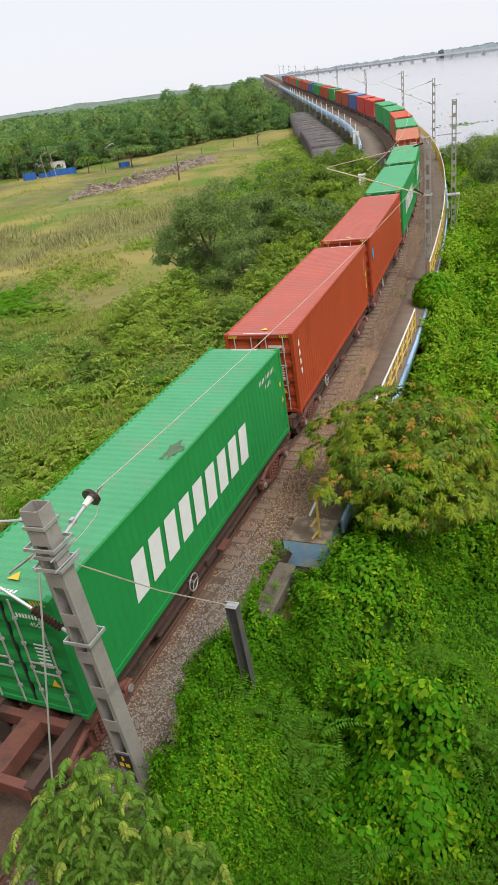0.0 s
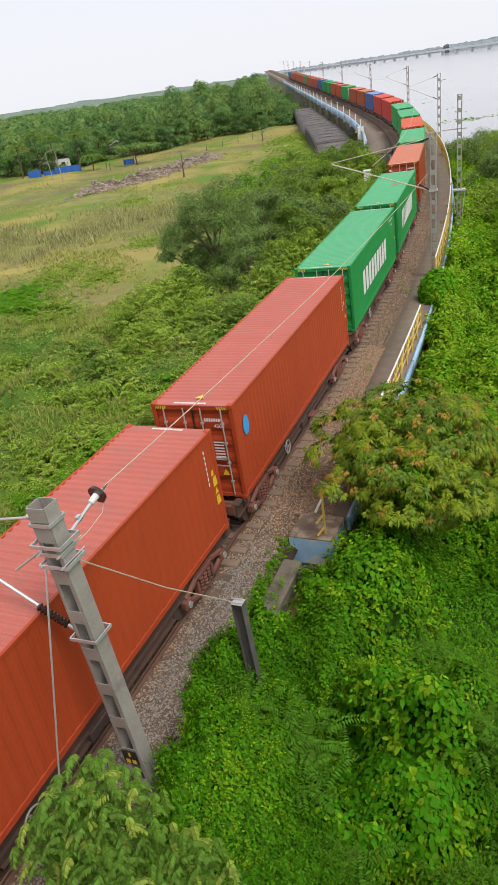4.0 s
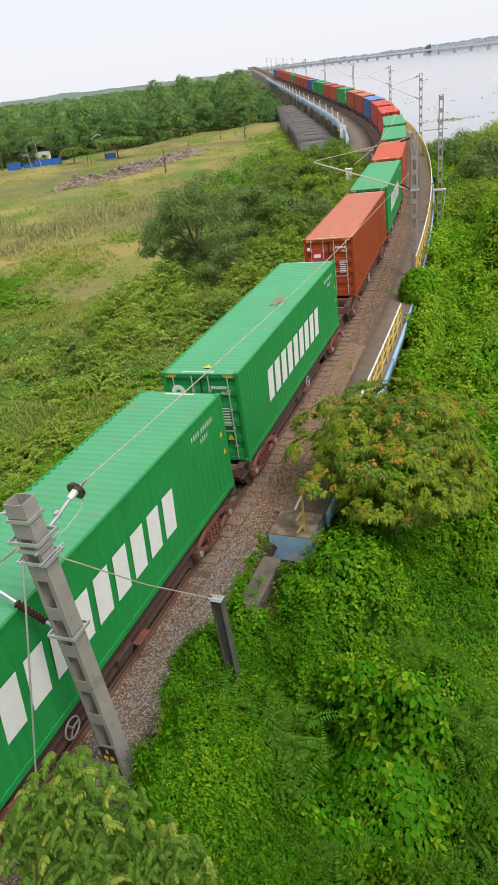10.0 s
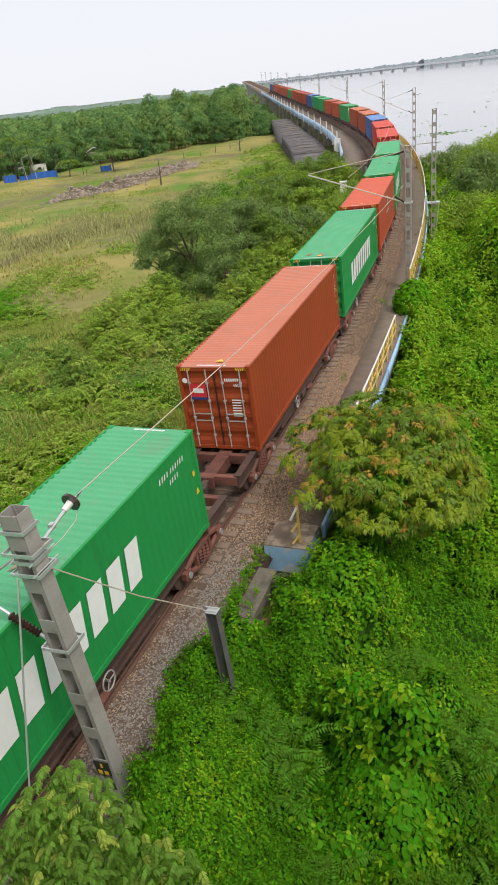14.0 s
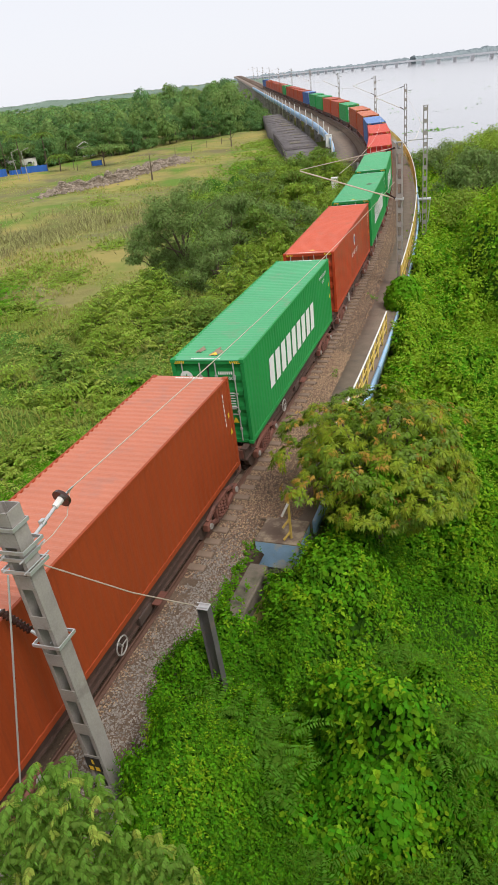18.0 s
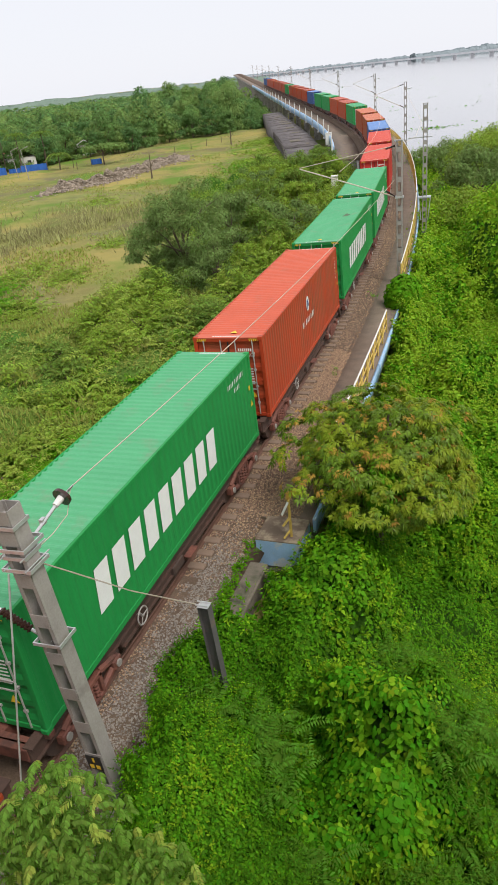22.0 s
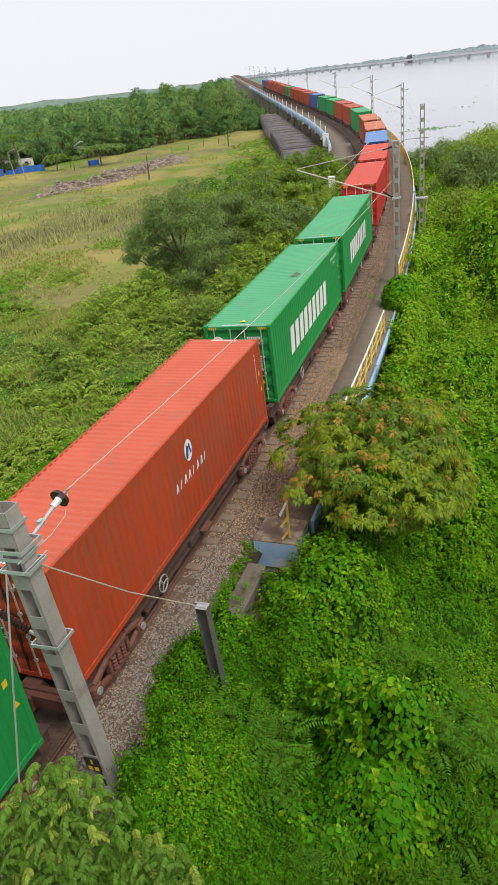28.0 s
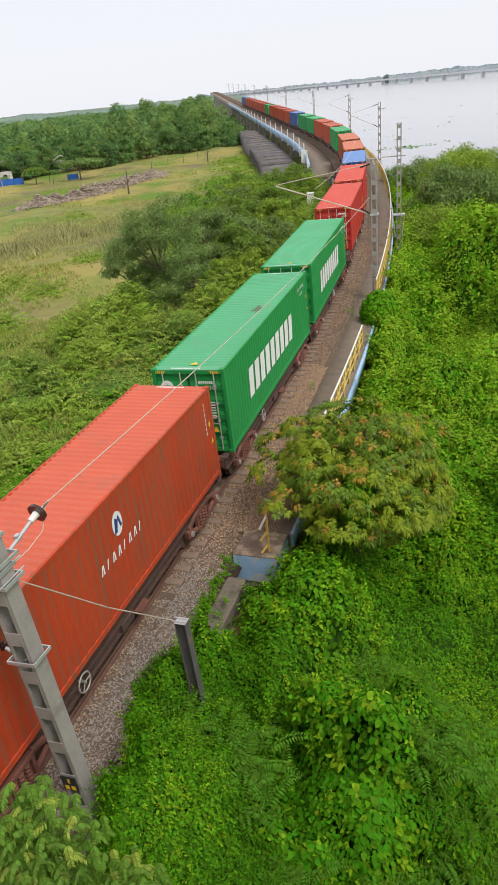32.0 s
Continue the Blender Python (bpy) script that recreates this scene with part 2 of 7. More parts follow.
# building helpers
def part(name, bm, material, parent, label="", kind="", smooth=False):
    me = bpy.data.meshes.new(name)
    bm.to_mesh(me)
    bm.free()
    for m in material if isinstance(material, (list, tuple)) else [material]:
        me.materials.append(m)
    if smooth:
        me.shade_smooth()
    ob = new(name, me)
    ob.parent = parent
    return tagged(ob, label, kind=kind)


def share(name, mesh_ob, parent, m=None):
    ob = new(name, mesh_ob.data)
    ob.parent = parent
    if m is not None:
        ob.matrix_basis = m
    return ob


def thing(name, m, label, category, group="", kind=""):
    ob = new(name)
    ob.empty_display_size = 0.2
    ob.matrix_basis = m
    return tagged(ob, label, category, group, kind)


def box(bm, x0, x1, y0, y1, z0, z1, m=None, bevel=0.0):
    r = bmesh.ops.create_cube(bm, size=1, matrix=Matrix.LocRotScale(((x0 + x1) / 2, (y0 + y1) / 2, (z0 + z1) / 2), None, (abs(x1 - x0), abs(y1 - y0), abs(z1 - z0))))
    if bevel:
        es = list({e for v in r["verts"] for e in v.link_edges})
        r2 = bmesh.ops.bevel(bm, geom=es, offset=bevel, segments=1, affect="EDGES")
        vs = list({v for f in r2["faces"] for v in f.verts} | {v for v in r["verts"] if v.is_valid})
    else:
        vs = r["verts"]
    if m is not None:
        bmesh.ops.transform(bm, matrix=m, verts=vs)
    return bm


def rod(bm, a, b, r, seg=8, r2=None):
    a, b = Vector(a), Vector(b)
    d = b - a
    m = Matrix.Translation((a + b) / 2) @ d.to_track_quat("Z", "Y").to_matrix().to_4x4()
    bmesh.ops.create_cone(bm, cap_ends=True, segments=seg, radius1=r, radius2=r if r2 is None else r2, depth=d.length, matrix=m)
    return bm


def tube(bm, pts, r, seg=6):
    """One unbroken pipe through the points."""
    pts = [Vector(p) for p in pts]
    rings = []
    for i, p in enumerate(pts):
        d = (pts[min(i + 1, len(pts) - 1)] - pts[max(i - 1, 0)]).normalized()
        q = d.to_track_quat("Z", "Y").to_matrix()
        rings.append([bm.verts.new(p + q @ Vector((r * math.cos(a), r * math.sin(a), 0))) for a in np.linspace(0, 2 * math.pi, seg, endpoint=False)])
    for a, b in zip(rings[:-1], rings[1:]):
        for j in range(seg):
            bm.faces.new((a[j], a[(j + 1) % seg], b[(j + 1) % seg], b[j]))
    bm.faces.new(rings[0][::-1]), bm.faces.new(rings[-1])
    return bm


def turned(bm, at, axis, steps, seg=10):
    """A lathe-turned shape: steps of (along the axis, radius)."""
    at, axis = Vector(at), Vector(axis).normalized()
    q = axis.to_track_quat("Z", "Y").to_matrix()
    rings = [[bm.verts.new(at + q @ Vector((r * math.cos(a), r * math.sin(a), h))) for a in np.linspace(0, 2 * math.pi, seg, endpoint=False)] for h, r in steps]
    for a, b in zip(rings[:-1], rings[1:]):
        for j in range(seg):
            bm.faces.new((a[j], a[(j + 1) % seg], b[(j + 1) % seg], b[j]))
    bm.faces.new(rings[0][::-1]), bm.faces.new(rings[-1])
    return bm


def B():
    return bmesh.new()


def raw(name, verts, faces, material, parent=None, kind="", smooth=False):
    """One mesh from arrays of corners and quads."""
    me = bpy.data.meshes.new(name)
    nv, nf = len(verts), len(faces)
    k = faces.shape[1]
    me.vertices.add(nv)
    me.vertices.foreach_set("co", np.asarray(verts, np.float32).ravel())
    me.loops.add(nf * k)
    me.loops.foreach_set("vertex_index", np.asarray(faces, np.int32).ravel())
    me.polygons.add(nf)
    me.polygons.foreach_set("loop_start", np.arange(0, nf * k, k, dtype=np.int32))
    me.update(calc_edges=True)
    for m in material if isinstance(material, (list, tuple)) else [material]:
        me.materials.append(m)
    if smooth:
        me.shade_smooth()
    ob = new(name, me)
    ob.parent = parent
    return tagged(ob, kind=kind)


def unit(v):
    return v / np.maximum(np.linalg.norm(v, axis=1, keepdims=True), 1e-6)


def leaves(name, at, facing, size, material, parent=None, kind="", ratio=0.5, droop=0.25, seed=1, along=None, rounded=False):
    """Folded pointed leaves: four corners each, turned at random about the way they face."""
    rng = np.random.default_rng(seed)
    n = len(at)
    facing = unit(facing)
    side = rng.normal(size=(n, 3)) if along is None else along
    side = unit(side - facing * (side * facing).sum(1, keepdims=True))
    across = np.cross(facing, side)
    size = np.broadcast_to(np.asarray(size, float), (n,))[:, None]
    tip = at + side * size - np.array([0, 0, 1.0]) * size * droop
    if rounded:
        down = np.array([0, 0, 1.0]) * size * droop
        w = across * size * ratio * 0.5
        lift = facing * size * 0.1
        p1, p2 = at + side * size * 0.2 - down * 0.15 + lift * 0.8, at + side * size * 0.62 - down * 0.5 + lift
        v = np.stack([at, p1 + w * 0.92, p2 + w * 0.8, tip, p2 - w * 0.8, p1 - w * 0.92], 1).reshape(-1, 3)
        return raw(name, v, np.arange(n * 6).reshape(-1, 6), material, parent, kind)
    mid = at + side * size * 0.45 - facing * size * 0.08
    wide = across * size * ratio * 0.5
    lift = facing * size * 0.1
    v = np.stack([at, mid + wide + lift, tip, mid - wide + lift], 1).reshape(-1, 3)
    f = np.arange(n * 4).reshape(-1, 4)
    return raw(name, v, f, material, parent, kind)


# the track's centre line, by its length from the abutment
def bend():
    s = np.arange(-80, 1500, 0.5)
    h = np.radians(24.66 - 0.1465 * (np.clip(s, -18.2, 123.4) + 18.2) - 0.08 * np.clip(s - 123.4, 0, 40))
    x, y = np.cumsum(np.sin(h)) * 0.5, np.cumsum(np.cos(h)) * 0.5
    i = 160
    return s, x - x[i] - 1.184, y - y[i] + 20.0, h


LS, LX, LY, LH = bend()


def on_track(s):
    return float(np.interp(s, LS, LX)), float(np.interp(s, LS, LY)), float(np.interp(s, LS, LH))


def rise(s):
    """The line climbs gently towards the long crossing."""
    return 0.011 * max(0.0, s - 40) ** 2 / (max(0.0, s - 40) + 12) + 0.005 * max(0.0, s - 150)


def beside(s, d, z=0.0):
    """The place d metres to the right of the centre line."""
    x, y, h = on_track(s)
    return Vector((x + d * math.cos(h), y - d * math.sin(h), z + rise(s)))


def rail_pose(s, d=0.0, z=0.0, lean=0.0):
    """Local y runs along the track, x to its right."""
    return Matrix.Translation(beside(s, d, z)) @ pose(0, 0, 0, 0, lean, -math.degrees(on_track(s)[2]))


def offsets(x, y):
    """For arrays of places: length along the track and metres to its right."""
    s = np.interp(y, LY, LS)
    for _ in range(3):
        cx, cy, h = np.interp(s, LS, LX), np.interp(s, LS, LY), np.interp(s, LS, LH)
        s = np.clip(s + (x - cx) * np.sin(h) + (y - cy) * np.cos(h), -79, 1400)
    cx, cy, h = np.interp(s, LS, LX), np.interp(s, LS, LY), np.interp(s, LS, LH)
    return s, (x - cx) * np.cos(h) - (y - cy) * np.sin(h)


def waves(x, y, size, seed):
    """Smooth lumps between -1 and 1, for arrays."""
    rng = np.random.default_rng(seed)
    out = np.zeros(np.shape(x))
    for k in range(7):
        a = rng.uniform(0, 6.283)
        q = 6.283 / size * rng.uniform(0.6, 1.5)
        out += np.sin((x * math.cos(a) + y * math.sin(a)) * q + rng.uniform(0, 6.283))
    return out / 3.2


def step(a, b, x):
    t = np.clip((x - a) / (b - a), 0, 1)
    return t * t * (3 - 2 * t)


# ground, water, embankment
def wet(x, y):
    s, d = offsets(x, y)
    right = step(100, 122, y) * step(8, 15, d)
    far = step(455, 500, y) * step(-8, 20, x - 0.012 * y)
    return np.maximum(right, far)


def ground_z(x, y):
    s, d = offsets(x, y)
    base = -3.7 - 0.3 * step(30, 80, y) + 0.18 * waves(x, y, 14, 3) + 0.25 * waves(x, y, 45, 4)
    bank = (1 - step(-4.5, -1.2, s)) * (1 - step(1.9, 5.6, np.abs(d)))
    z = base + bank * (-0.55 - base)
    return z + wet(x, y) * (-10 - z)


def build_ground():
    xs = np.concatenate([-70 - np.geomspace(4000, 2, 26), np.arange(-70, 70, 1.4), 70 + np.geomspace(2, 4000, 26)])
    ys = np.concatenate([-40 - np.geomspace(300, 4, 8), np.arange(-40, 130, 1.2), np.arange(130, 510, 5.0), 510 + np.geomspace(5, 4200, 24)])
    gx, gy = np.meshgrid(xs, ys)
    z = ground_z(gx, gy)
    v = np.stack([gx, gy, z], -1).reshape(-1, 3)
    nx, ny = len(xs), len(ys)
    i = (np.arange(ny - 1)[:, None] * nx + np.arange(nx - 1)[None]).ravel()
    f = np.stack([i, i + 1, i + 1 + nx, i + nx], 1)
    tagged(raw("ground", v, f, M_GROUND, smooth=True), "grassy low-lying ground beside a backwater", "ground", kind="structure")
    b = B()
    bmesh.ops.create_grid(b, x_segments=2, y_segments=2, size=4600, matrix=Matrix.Translation((0, 0, -5.4)))
    tagged(part("water", b, M_WATER, None), "pale calm backwater under a white sky", "water", kind="structure")


build_ground()


def sweep(name, profile, s0, s1, ds, material, parent, closed=True, kind="", label=""):
    """A cross-section of (metres to the right, height) drawn along the track."""
    ss = np.arange(s0, s1 + ds * 0.5, ds)
    k = len(profile)
    v = np.array([beside(s, d, z) for s in ss for d, z in profile])
    f = []
    for i in range(len(ss) - 1):
        for j in range(k if closed else k - 1):
            a, c = i * k + j, i * k + (j + 1) % k
            f.append((a, c, c + k, a + k))
    ob = raw(name, v, np.array(f), material, parent, kind)
    if closed:
        bm = bmesh.new()
        bm.from_mesh(ob.data)
        bm.verts.ensure_lookup_table()
        bm.faces.new([bm.verts[j] for j in range(k)])
        bm.faces.new([bm.verts[len(v) - k + j] for j in range(k)][::-1])
        bmesh.ops.recalc_face_normals(bm, faces=bm.faces)
        bm.to_mesh(ob.data)
        bm.free()
    return tagged(ob, label)


# old platform of dark concrete below the viaduct
old = thing("old_platform", Matrix(), "dark weathered concrete platform beside the viaduct", "platform", kind="structure")
for s0, s1, d0, d1, z in ((128, 200, -13.2, -6.7, -2.6), (200.1, 230, -12.2, -6.7, -2.6), (112, 127.9, -13.2, -7.2, -2.8)):
    sweep("slab", [(d0, -9), (d0, z), (d1, z), (d1, -9)], s0, s1, (s1 - s0) / 10, M_MUD, old)
for s0 in np.arange(130, 226, 6.5):
    d0 = -12.8 if s0 < 200 else -11.8
    z = -2.6
    bm = B()
    box(bm, d0, -7.0, -0.2, 0.2, z - 0.3, z + random.uniform(0.03, 0.1), bevel=0.02)
    part("cross_wall", bm, M_MUD, old).matrix_basis = rail_pose(s0)
    for k in range(2):
        w, dd = random.uniform(0.5, 1.4), random.uniform(d0 + 1.5, -8.5)
        bm = B()
        box(bm, dd - w, dd + w, 0.8, 0.8 + random.uniform(1.5, 3.8), z - 0.2, z + random.uniform(0.04, 0.16), bevel=0.02)
        part("broken_slab", bm, M_MOSSY if k else M_MUD, old).matrix_basis = rail_pose(s0)
for s0 in np.arange(112.5, 168, 2.6):
    bm = B()
    box(bm, -0.2, 0.2, -0.25, 0.25, -9, -2.7 if s0 > 128 else -2.9, bevel=0.03)
    part("buttress", bm, M_MUD, old).matrix_basis = rail_pose(s0, -13.3)
for d in np.arange(-13.0, -7, 1.5):
    for s0, z in ((111.9, -2.9),):
        bm = B()
        box(bm, -0.2, 0.2, -0.2, 0.2, -9, z, bevel=0.03)
        part("buttress", bm, M_MUD, old).matrix_basis = rail_pose(s0, d)


# viaduct
via = thing("viaduct", Matrix(), "concrete railway viaduct curving over the shore with blue edge beams", "viaduct", kind="structure")
for s0, s1, d0 in ((-1.6, 83.9, -2.75), (84, 900, -5.6)):
    n = round((s1 - s0) / 3)
    sweep("deck", [(d0, -0.72), (3.58, -0.72), (3.58, -1.25), (2.2, -1.9), (d0 + 1.0, -1.9), (d0, -1.25)], s0, s1, (s1 - s0) / n, M_CONC, via)
sweep("walkway", [(2.0, -0.72), (2.0, -0.34), (3.6, -0.34), (3.6, -0.72)], -1.6, 900, 3.0, M_DECK, via, label="dark concrete walkway along the ballast")
sweep("left_deck", [(-5.5, -0.719), (-5.5, -0.45), (-2.3, -0.45), (-2.3, -0.719)], 84, 900, 3.0, M_DECK, via, label="dark bare concrete deck")
for s0 in np.arange(-1.5, 330, 12.0):
    sweep("edge_beam", [(3.61, -0.76), (3.61, -0.3), (3.71, -0.3), (3.71, -0.76)], s0, s0 + 11.9, 2.98, M_BLUE, via, label="flaking blue-painted edge beam")
for s0 in np.arange(93, 420, 14.0):
    sweep("edge_beam", [(-5.62, -1.0), (-5.62, 0.35), (-5.84, 0.35), (-5.84, -1.0)], s0, s0 + 13.9, 3.475, M_BLUE, via, label="flaking blue-painted edge beam")
for s0 in np.arange(14, 800, 21.0):
    for d in (-3.6, 1.4):
        q = beside(s0, d)
        rod(bm := B(), (q.x, q.y, -7), (q.x, q.y, q.z - 1.9), 0.75, 14)
        part("pier", bm, M_CONC, via, smooth=False)


def abutment():
    a = thing("abutment", rail_pose(-2.2, 0, 0), "weathered concrete abutment end block with flaking blue paint", "abutment", kind="structure")
    bm = B()
    box(bm, 2.3, 3.52, -0.55, 0.55, -3.4, -0.32, bevel=0.03)
    part("block", bm, M_CONC, a)
    bm = B()
    box(bm, 2.26, 3.56, -0.6, -0.555, -1.15, -0.3)
    box(bm, 3.522, 3.57, -0.55, 0.55, -0.86, -0.3)
    part("painted_band", bm, M_BLUE, a, "pale blue band with peeling white patches")
    bm = B()
    box(bm, 2.26, 3.58, -0.6, 0.6, -0.3, -0.24, bevel=0.015)
    part("cap", bm, M_DUSTY, a, "dusty tan top with bare patches")
    bm = B()
    box(bm, 2.2, 2.82, -3.65, -1.2, -3.2, -0.58, bevel=0.04)
    part("wing_wall", bm, M_MOSSY, a, "mossy grey concrete wing wall")


abutment()


# railing of steel pipe on the walkway's edge
def railing(s0, s1, d, gap=1.5, group="walkway railings", top=0.82):
    r = thing("railing", Matrix(), "rusty yellow pipe railing with white top rail on the walkway", "railing", group)
    n = max(2, int(round((s1 - s0) / gap)) + 1)
    ss = np.linspace(s0, s1, n)
    for s in ss:
        bm = B()
        rod(bm, beside(s, d, -0.3), beside(s, d, top - 0.02), 0.04, 7)
        part("post", bm, M_YELLOW, r)
    for name, z, m, rr in (("top_rail", top, M_WHITE, 0.038), ("middle_rail", top * 0.5, M_YELLOW, 0.03), ("lower_rail", 0.06, M_YELLOW, 0.03)):
        part(name, tube(B(), [beside(s, d, z) for s in ss], rr, 7), m, r)
    for a, c in zip(ss[:-1], ss[1:]):
        part("brace", tube(B(), [beside(a, d, -0.25), beside((a + c) / 2, d, top - 0.05), beside(c, d, -0.25)], 0.03, 6), M_YELLOW, r)




def broken_railing():
    """One post left of a railing on the end block, with stubs of its pipes."""
    r = thing("railing", rail_pose(-2.5, 3.26, 0), "broken end of a yellow pipe railing on the abutment", "railing", "walkway railings")
    bm = B()
    rod(bm, (0, 0, -0.26), (0, 0, 0.98), 0.042, 8)
    part("post", bm, M_YELLOW, r)
    for name, z, m in (("top_rail", 0.94, M_WHITE), ("middle_rail", 0.42, M_YELLOW), ("lower_rail", 0.0, M_YELLOW)):
        bm = B()
        rod(bm, (0.0, -0.04, z), (-0.16, -0.2, z - 0.34 if z > 0.5 else z - 0.2), 0.036, 7)
        part(name, bm, m, r)


broken_railing()
railing(-0.6, 14.6, 3.48)
for s0 in np.arange(22, 150, 12.0):
    railing(s0, s0 + 11.2, 3.48, 1.6, top=1.15)


def left_posts():
    for k, s in enumerate(np.arange(84, 330, 13.0)):
        p = beside(s, -5.95)
        o = thing("railing_post", Matrix.Translation(p), "thin white-painted post on the viaduct's edge", "post", "edge posts")
        bm = B()
        rod(bm, (0, 0, -1.2), (0, 0, 2.0), 0.09, 8)
        part("shaft", bm, M_WHITE, o)
        bm = B()
        box(bm, -0.16, 0.16, -0.16, 0.16, -1.22, -0.9)
        part("foot", bm, M_WHITE, o)


left_posts()


def white_box(s, d, z0, z1, w):
    o = thing("signal_box", rail_pose(s, d, z0), "small white-painted equipment box on a post", "equipment box")
    bm = B()
    box(bm, -w, w, -w, w, 0, z1 - z0, bevel=0.03)
    part("cabinet", bm, M_WHITE, o)
    bm = B()
    box(bm, -w - 0.05, w + 0.05, -w - 0.05, w + 0.05, z1 - z0 + 0.002, z1 - z0 + 0.08)
    part("lid", bm, M_WHITE, o)
    bm = B()
    box(bm, -0.09, 0.09, -0.09, 0.09, -z0 - 0.5 if z0 > -0.5 else -1.6, -0.002)
    part("stand", bm, M_GALV, o)


# the road bridge from which the line is seen: unseen itself, added to shade the near bank
def overbridge():
    o = thing("road_overbridge", Matrix(), "plain concrete road bridge crossing above the railway, out of view behind the camera", "bridge", kind="structure")
    bm = B()
    box(bm, -40, 40, -9.2, -0.5, 8.9, 9.9)
    part("deck", bm, M_CONC, o)
    for y in (-0.5, -9.2):
        bm = B()
        box(bm, -40, 40, y - 0.01, y - 0.22, 9.902, 11.0, bevel=0.02)
        part("parapet", bm, M_CONC, o)
    for x in (-22, 12):
        bm = B()
        box(bm, x - 0.6, x + 0.6, -8.4, -1.3, -5, 8.9)
        part("pier", bm, M_CONC, o)


overbridge()

# permanent way
way = thing("track", Matrix(), "broad-gauge railway track on dusty brown ballast with concrete sleepers", "railway track", kind="structure")
sweep("ballast", [(-2.5, -0.715), (-1.75, -0.19), (1.75, -0.19), (2.5, -0.715)], -70, 900, 2.0, M_BALLAST, way)
sweep("shoulder", [(1.2, -0.8), (1.6, -0.28), (2.2, -0.5), (2.7, -1.2)], -40, -5.6, 2.0, M_BALLAST, way)
for d in (-0.876, 0.876):
    sweep("rail", [(d - 0.068, -0.17), (d - 0.068, -0.15), (d - 0.012, -0.13), (d - 0.012, -0.045), (d - 0.034, -0.03), (d - 0.034, 0), (d + 0.034, 0), (d + 0.034, -0.03), (d + 0.012, -0.045), (d + 0.012, -0.13), (d + 0.068, -0.15), (d + 0.068, -0.17)], -70, 900, 4.0, M_RAIL, way)


def sleepers():
    bm = B()
    box(bm, -1.37, 1.37, -0.13, 0.13, -0.37, -0.14, bevel=0.02)
    for v in bm.verts:
        if v.co.z > -0.2 and abs(v.co.x) < 0.5:
            v.co.z -= 0.03
    first = part("sleeper", bm, M_SLEEPER, way)
    first.matrix_basis = rail_pose(-4.4)
    for s in -20 + 0.6 * np.arange(26, 285):
        share("sleeper", first, way, rail_pose(s + random.uniform(-0.02, 0.02), random.uniform(-0.02, 0.02), random.uniform(-0.012, 0.012)))


sleepers()


def stones():
    rng = np.random.default_rng(4)
    out = []
    for n, s0, s1, d0, d1 in ((38000, -18, 4, 0.7, 3.2), (10000, 4, 12, 0.7, 2.2), (10000, 8, 40, 0.7, 2.2), (6000, 40, 80, 0.7, 2.2)):
        out.append(np.stack([rng.uniform(s0, s1, n), rng.uniform(d0, d1, n)], 1))
    sd = np.concatenate(out)
    on = (np.abs((sd[:, 0] + 20 + 0.3) % 0.6 - 0.3) < 0.15) & (sd[:, 1] < 1.42) & (sd[:, 0] > -7 + np.random.default_rng(5).uniform(-2, 2, len(sd)))
    sd = sd[~on & ((sd[:, 1] < 2.17) | (sd[:, 0] < -6) | (sd[:, 0] > -1.6))]
    s, d = sd.T
    cx, cy, h = np.interp(s, LS, LX), np.interp(s, LS, LY), np.interp(s, LS, LH)
    floor = np.where((s > -1.6) & (d > 2), -0.34, ground_z(cx + d * np.cos(h), cy - d * np.sin(h)))
    z = np.maximum(np.interp(d, [0, 1.75, 2.5, 2.51], [-0.195, -0.195, -0.715, -9]), floor)
    z = np.where(s < -5.6, np.maximum(z, np.interp(d, [1.2, 1.6, 2.2, 2.7], [-0.8, -0.28, -0.5, -1.2])), z)
    c = np.stack([cx + d * np.cos(h), cy - d * np.sin(h), z], 1)
    n = len(c)
    base = np.array([[1, 0, 0], [0, 1, 0], [-1, 0, 0], [0, -1, 0], [0, 0, 1], [0, 0, -1.0]])
    size = rng.uniform(0.016, 0.034, (n, 1, 1))
    v = base[None] * rng.uniform(0.6, 1.3, (n, 6, 1)) * size
    a = rng.uniform(0, 6.28, n)
    ca, sa = np.cos(a)[:, None], np.sin(a)[:, None]
    v = np.stack([v[..., 0] * ca - v[..., 1] * sa, v[..., 0] * sa + v[..., 1] * ca, v[..., 2] + v[..., 0] * 0.3], -1) + c[:, None] + np.array([0, 0, 0.012])
    tri = np.array([[0, 1, 4], [1, 2, 4], [2, 3, 4], [3, 0, 4]])
    f = (np.arange(n)[:, None, None] * 6 + tri[None]).reshape(-1, 3)
    grey = (s < -3.2 + np.random.default_rng(6).normal(0, 1, n)) & (d > 1.1 + np.random.default_rng(7).normal(0, 0.15, n))
    f = f.reshape(n, 4, 3)
    for sel, m in ((~grey, M_STONE), (grey, M_GRAVEL)):
        raw("ballast_stones", v.reshape(-1, 3), f[sel].reshape(-1, 3), m, way, "stuff")


stones()


# containers, 40 ft high cubes: local y towards the far end, x to the right, z from the deck
CL, CW, CH = 12.192, 2.438, 2.896


def paint(name, base, stain, stain_at=(0.6, 0.78), vary=0.1, ribs=0.0):
    return mat(name, base, 0.55, vary, 0.8, grain=20, stain=stain, stain_at=stain_at, stain_scale=1.1, stretch=(1, 1, 0.45), obj_rand=0.05, spec=0.3, ribs=ribs)


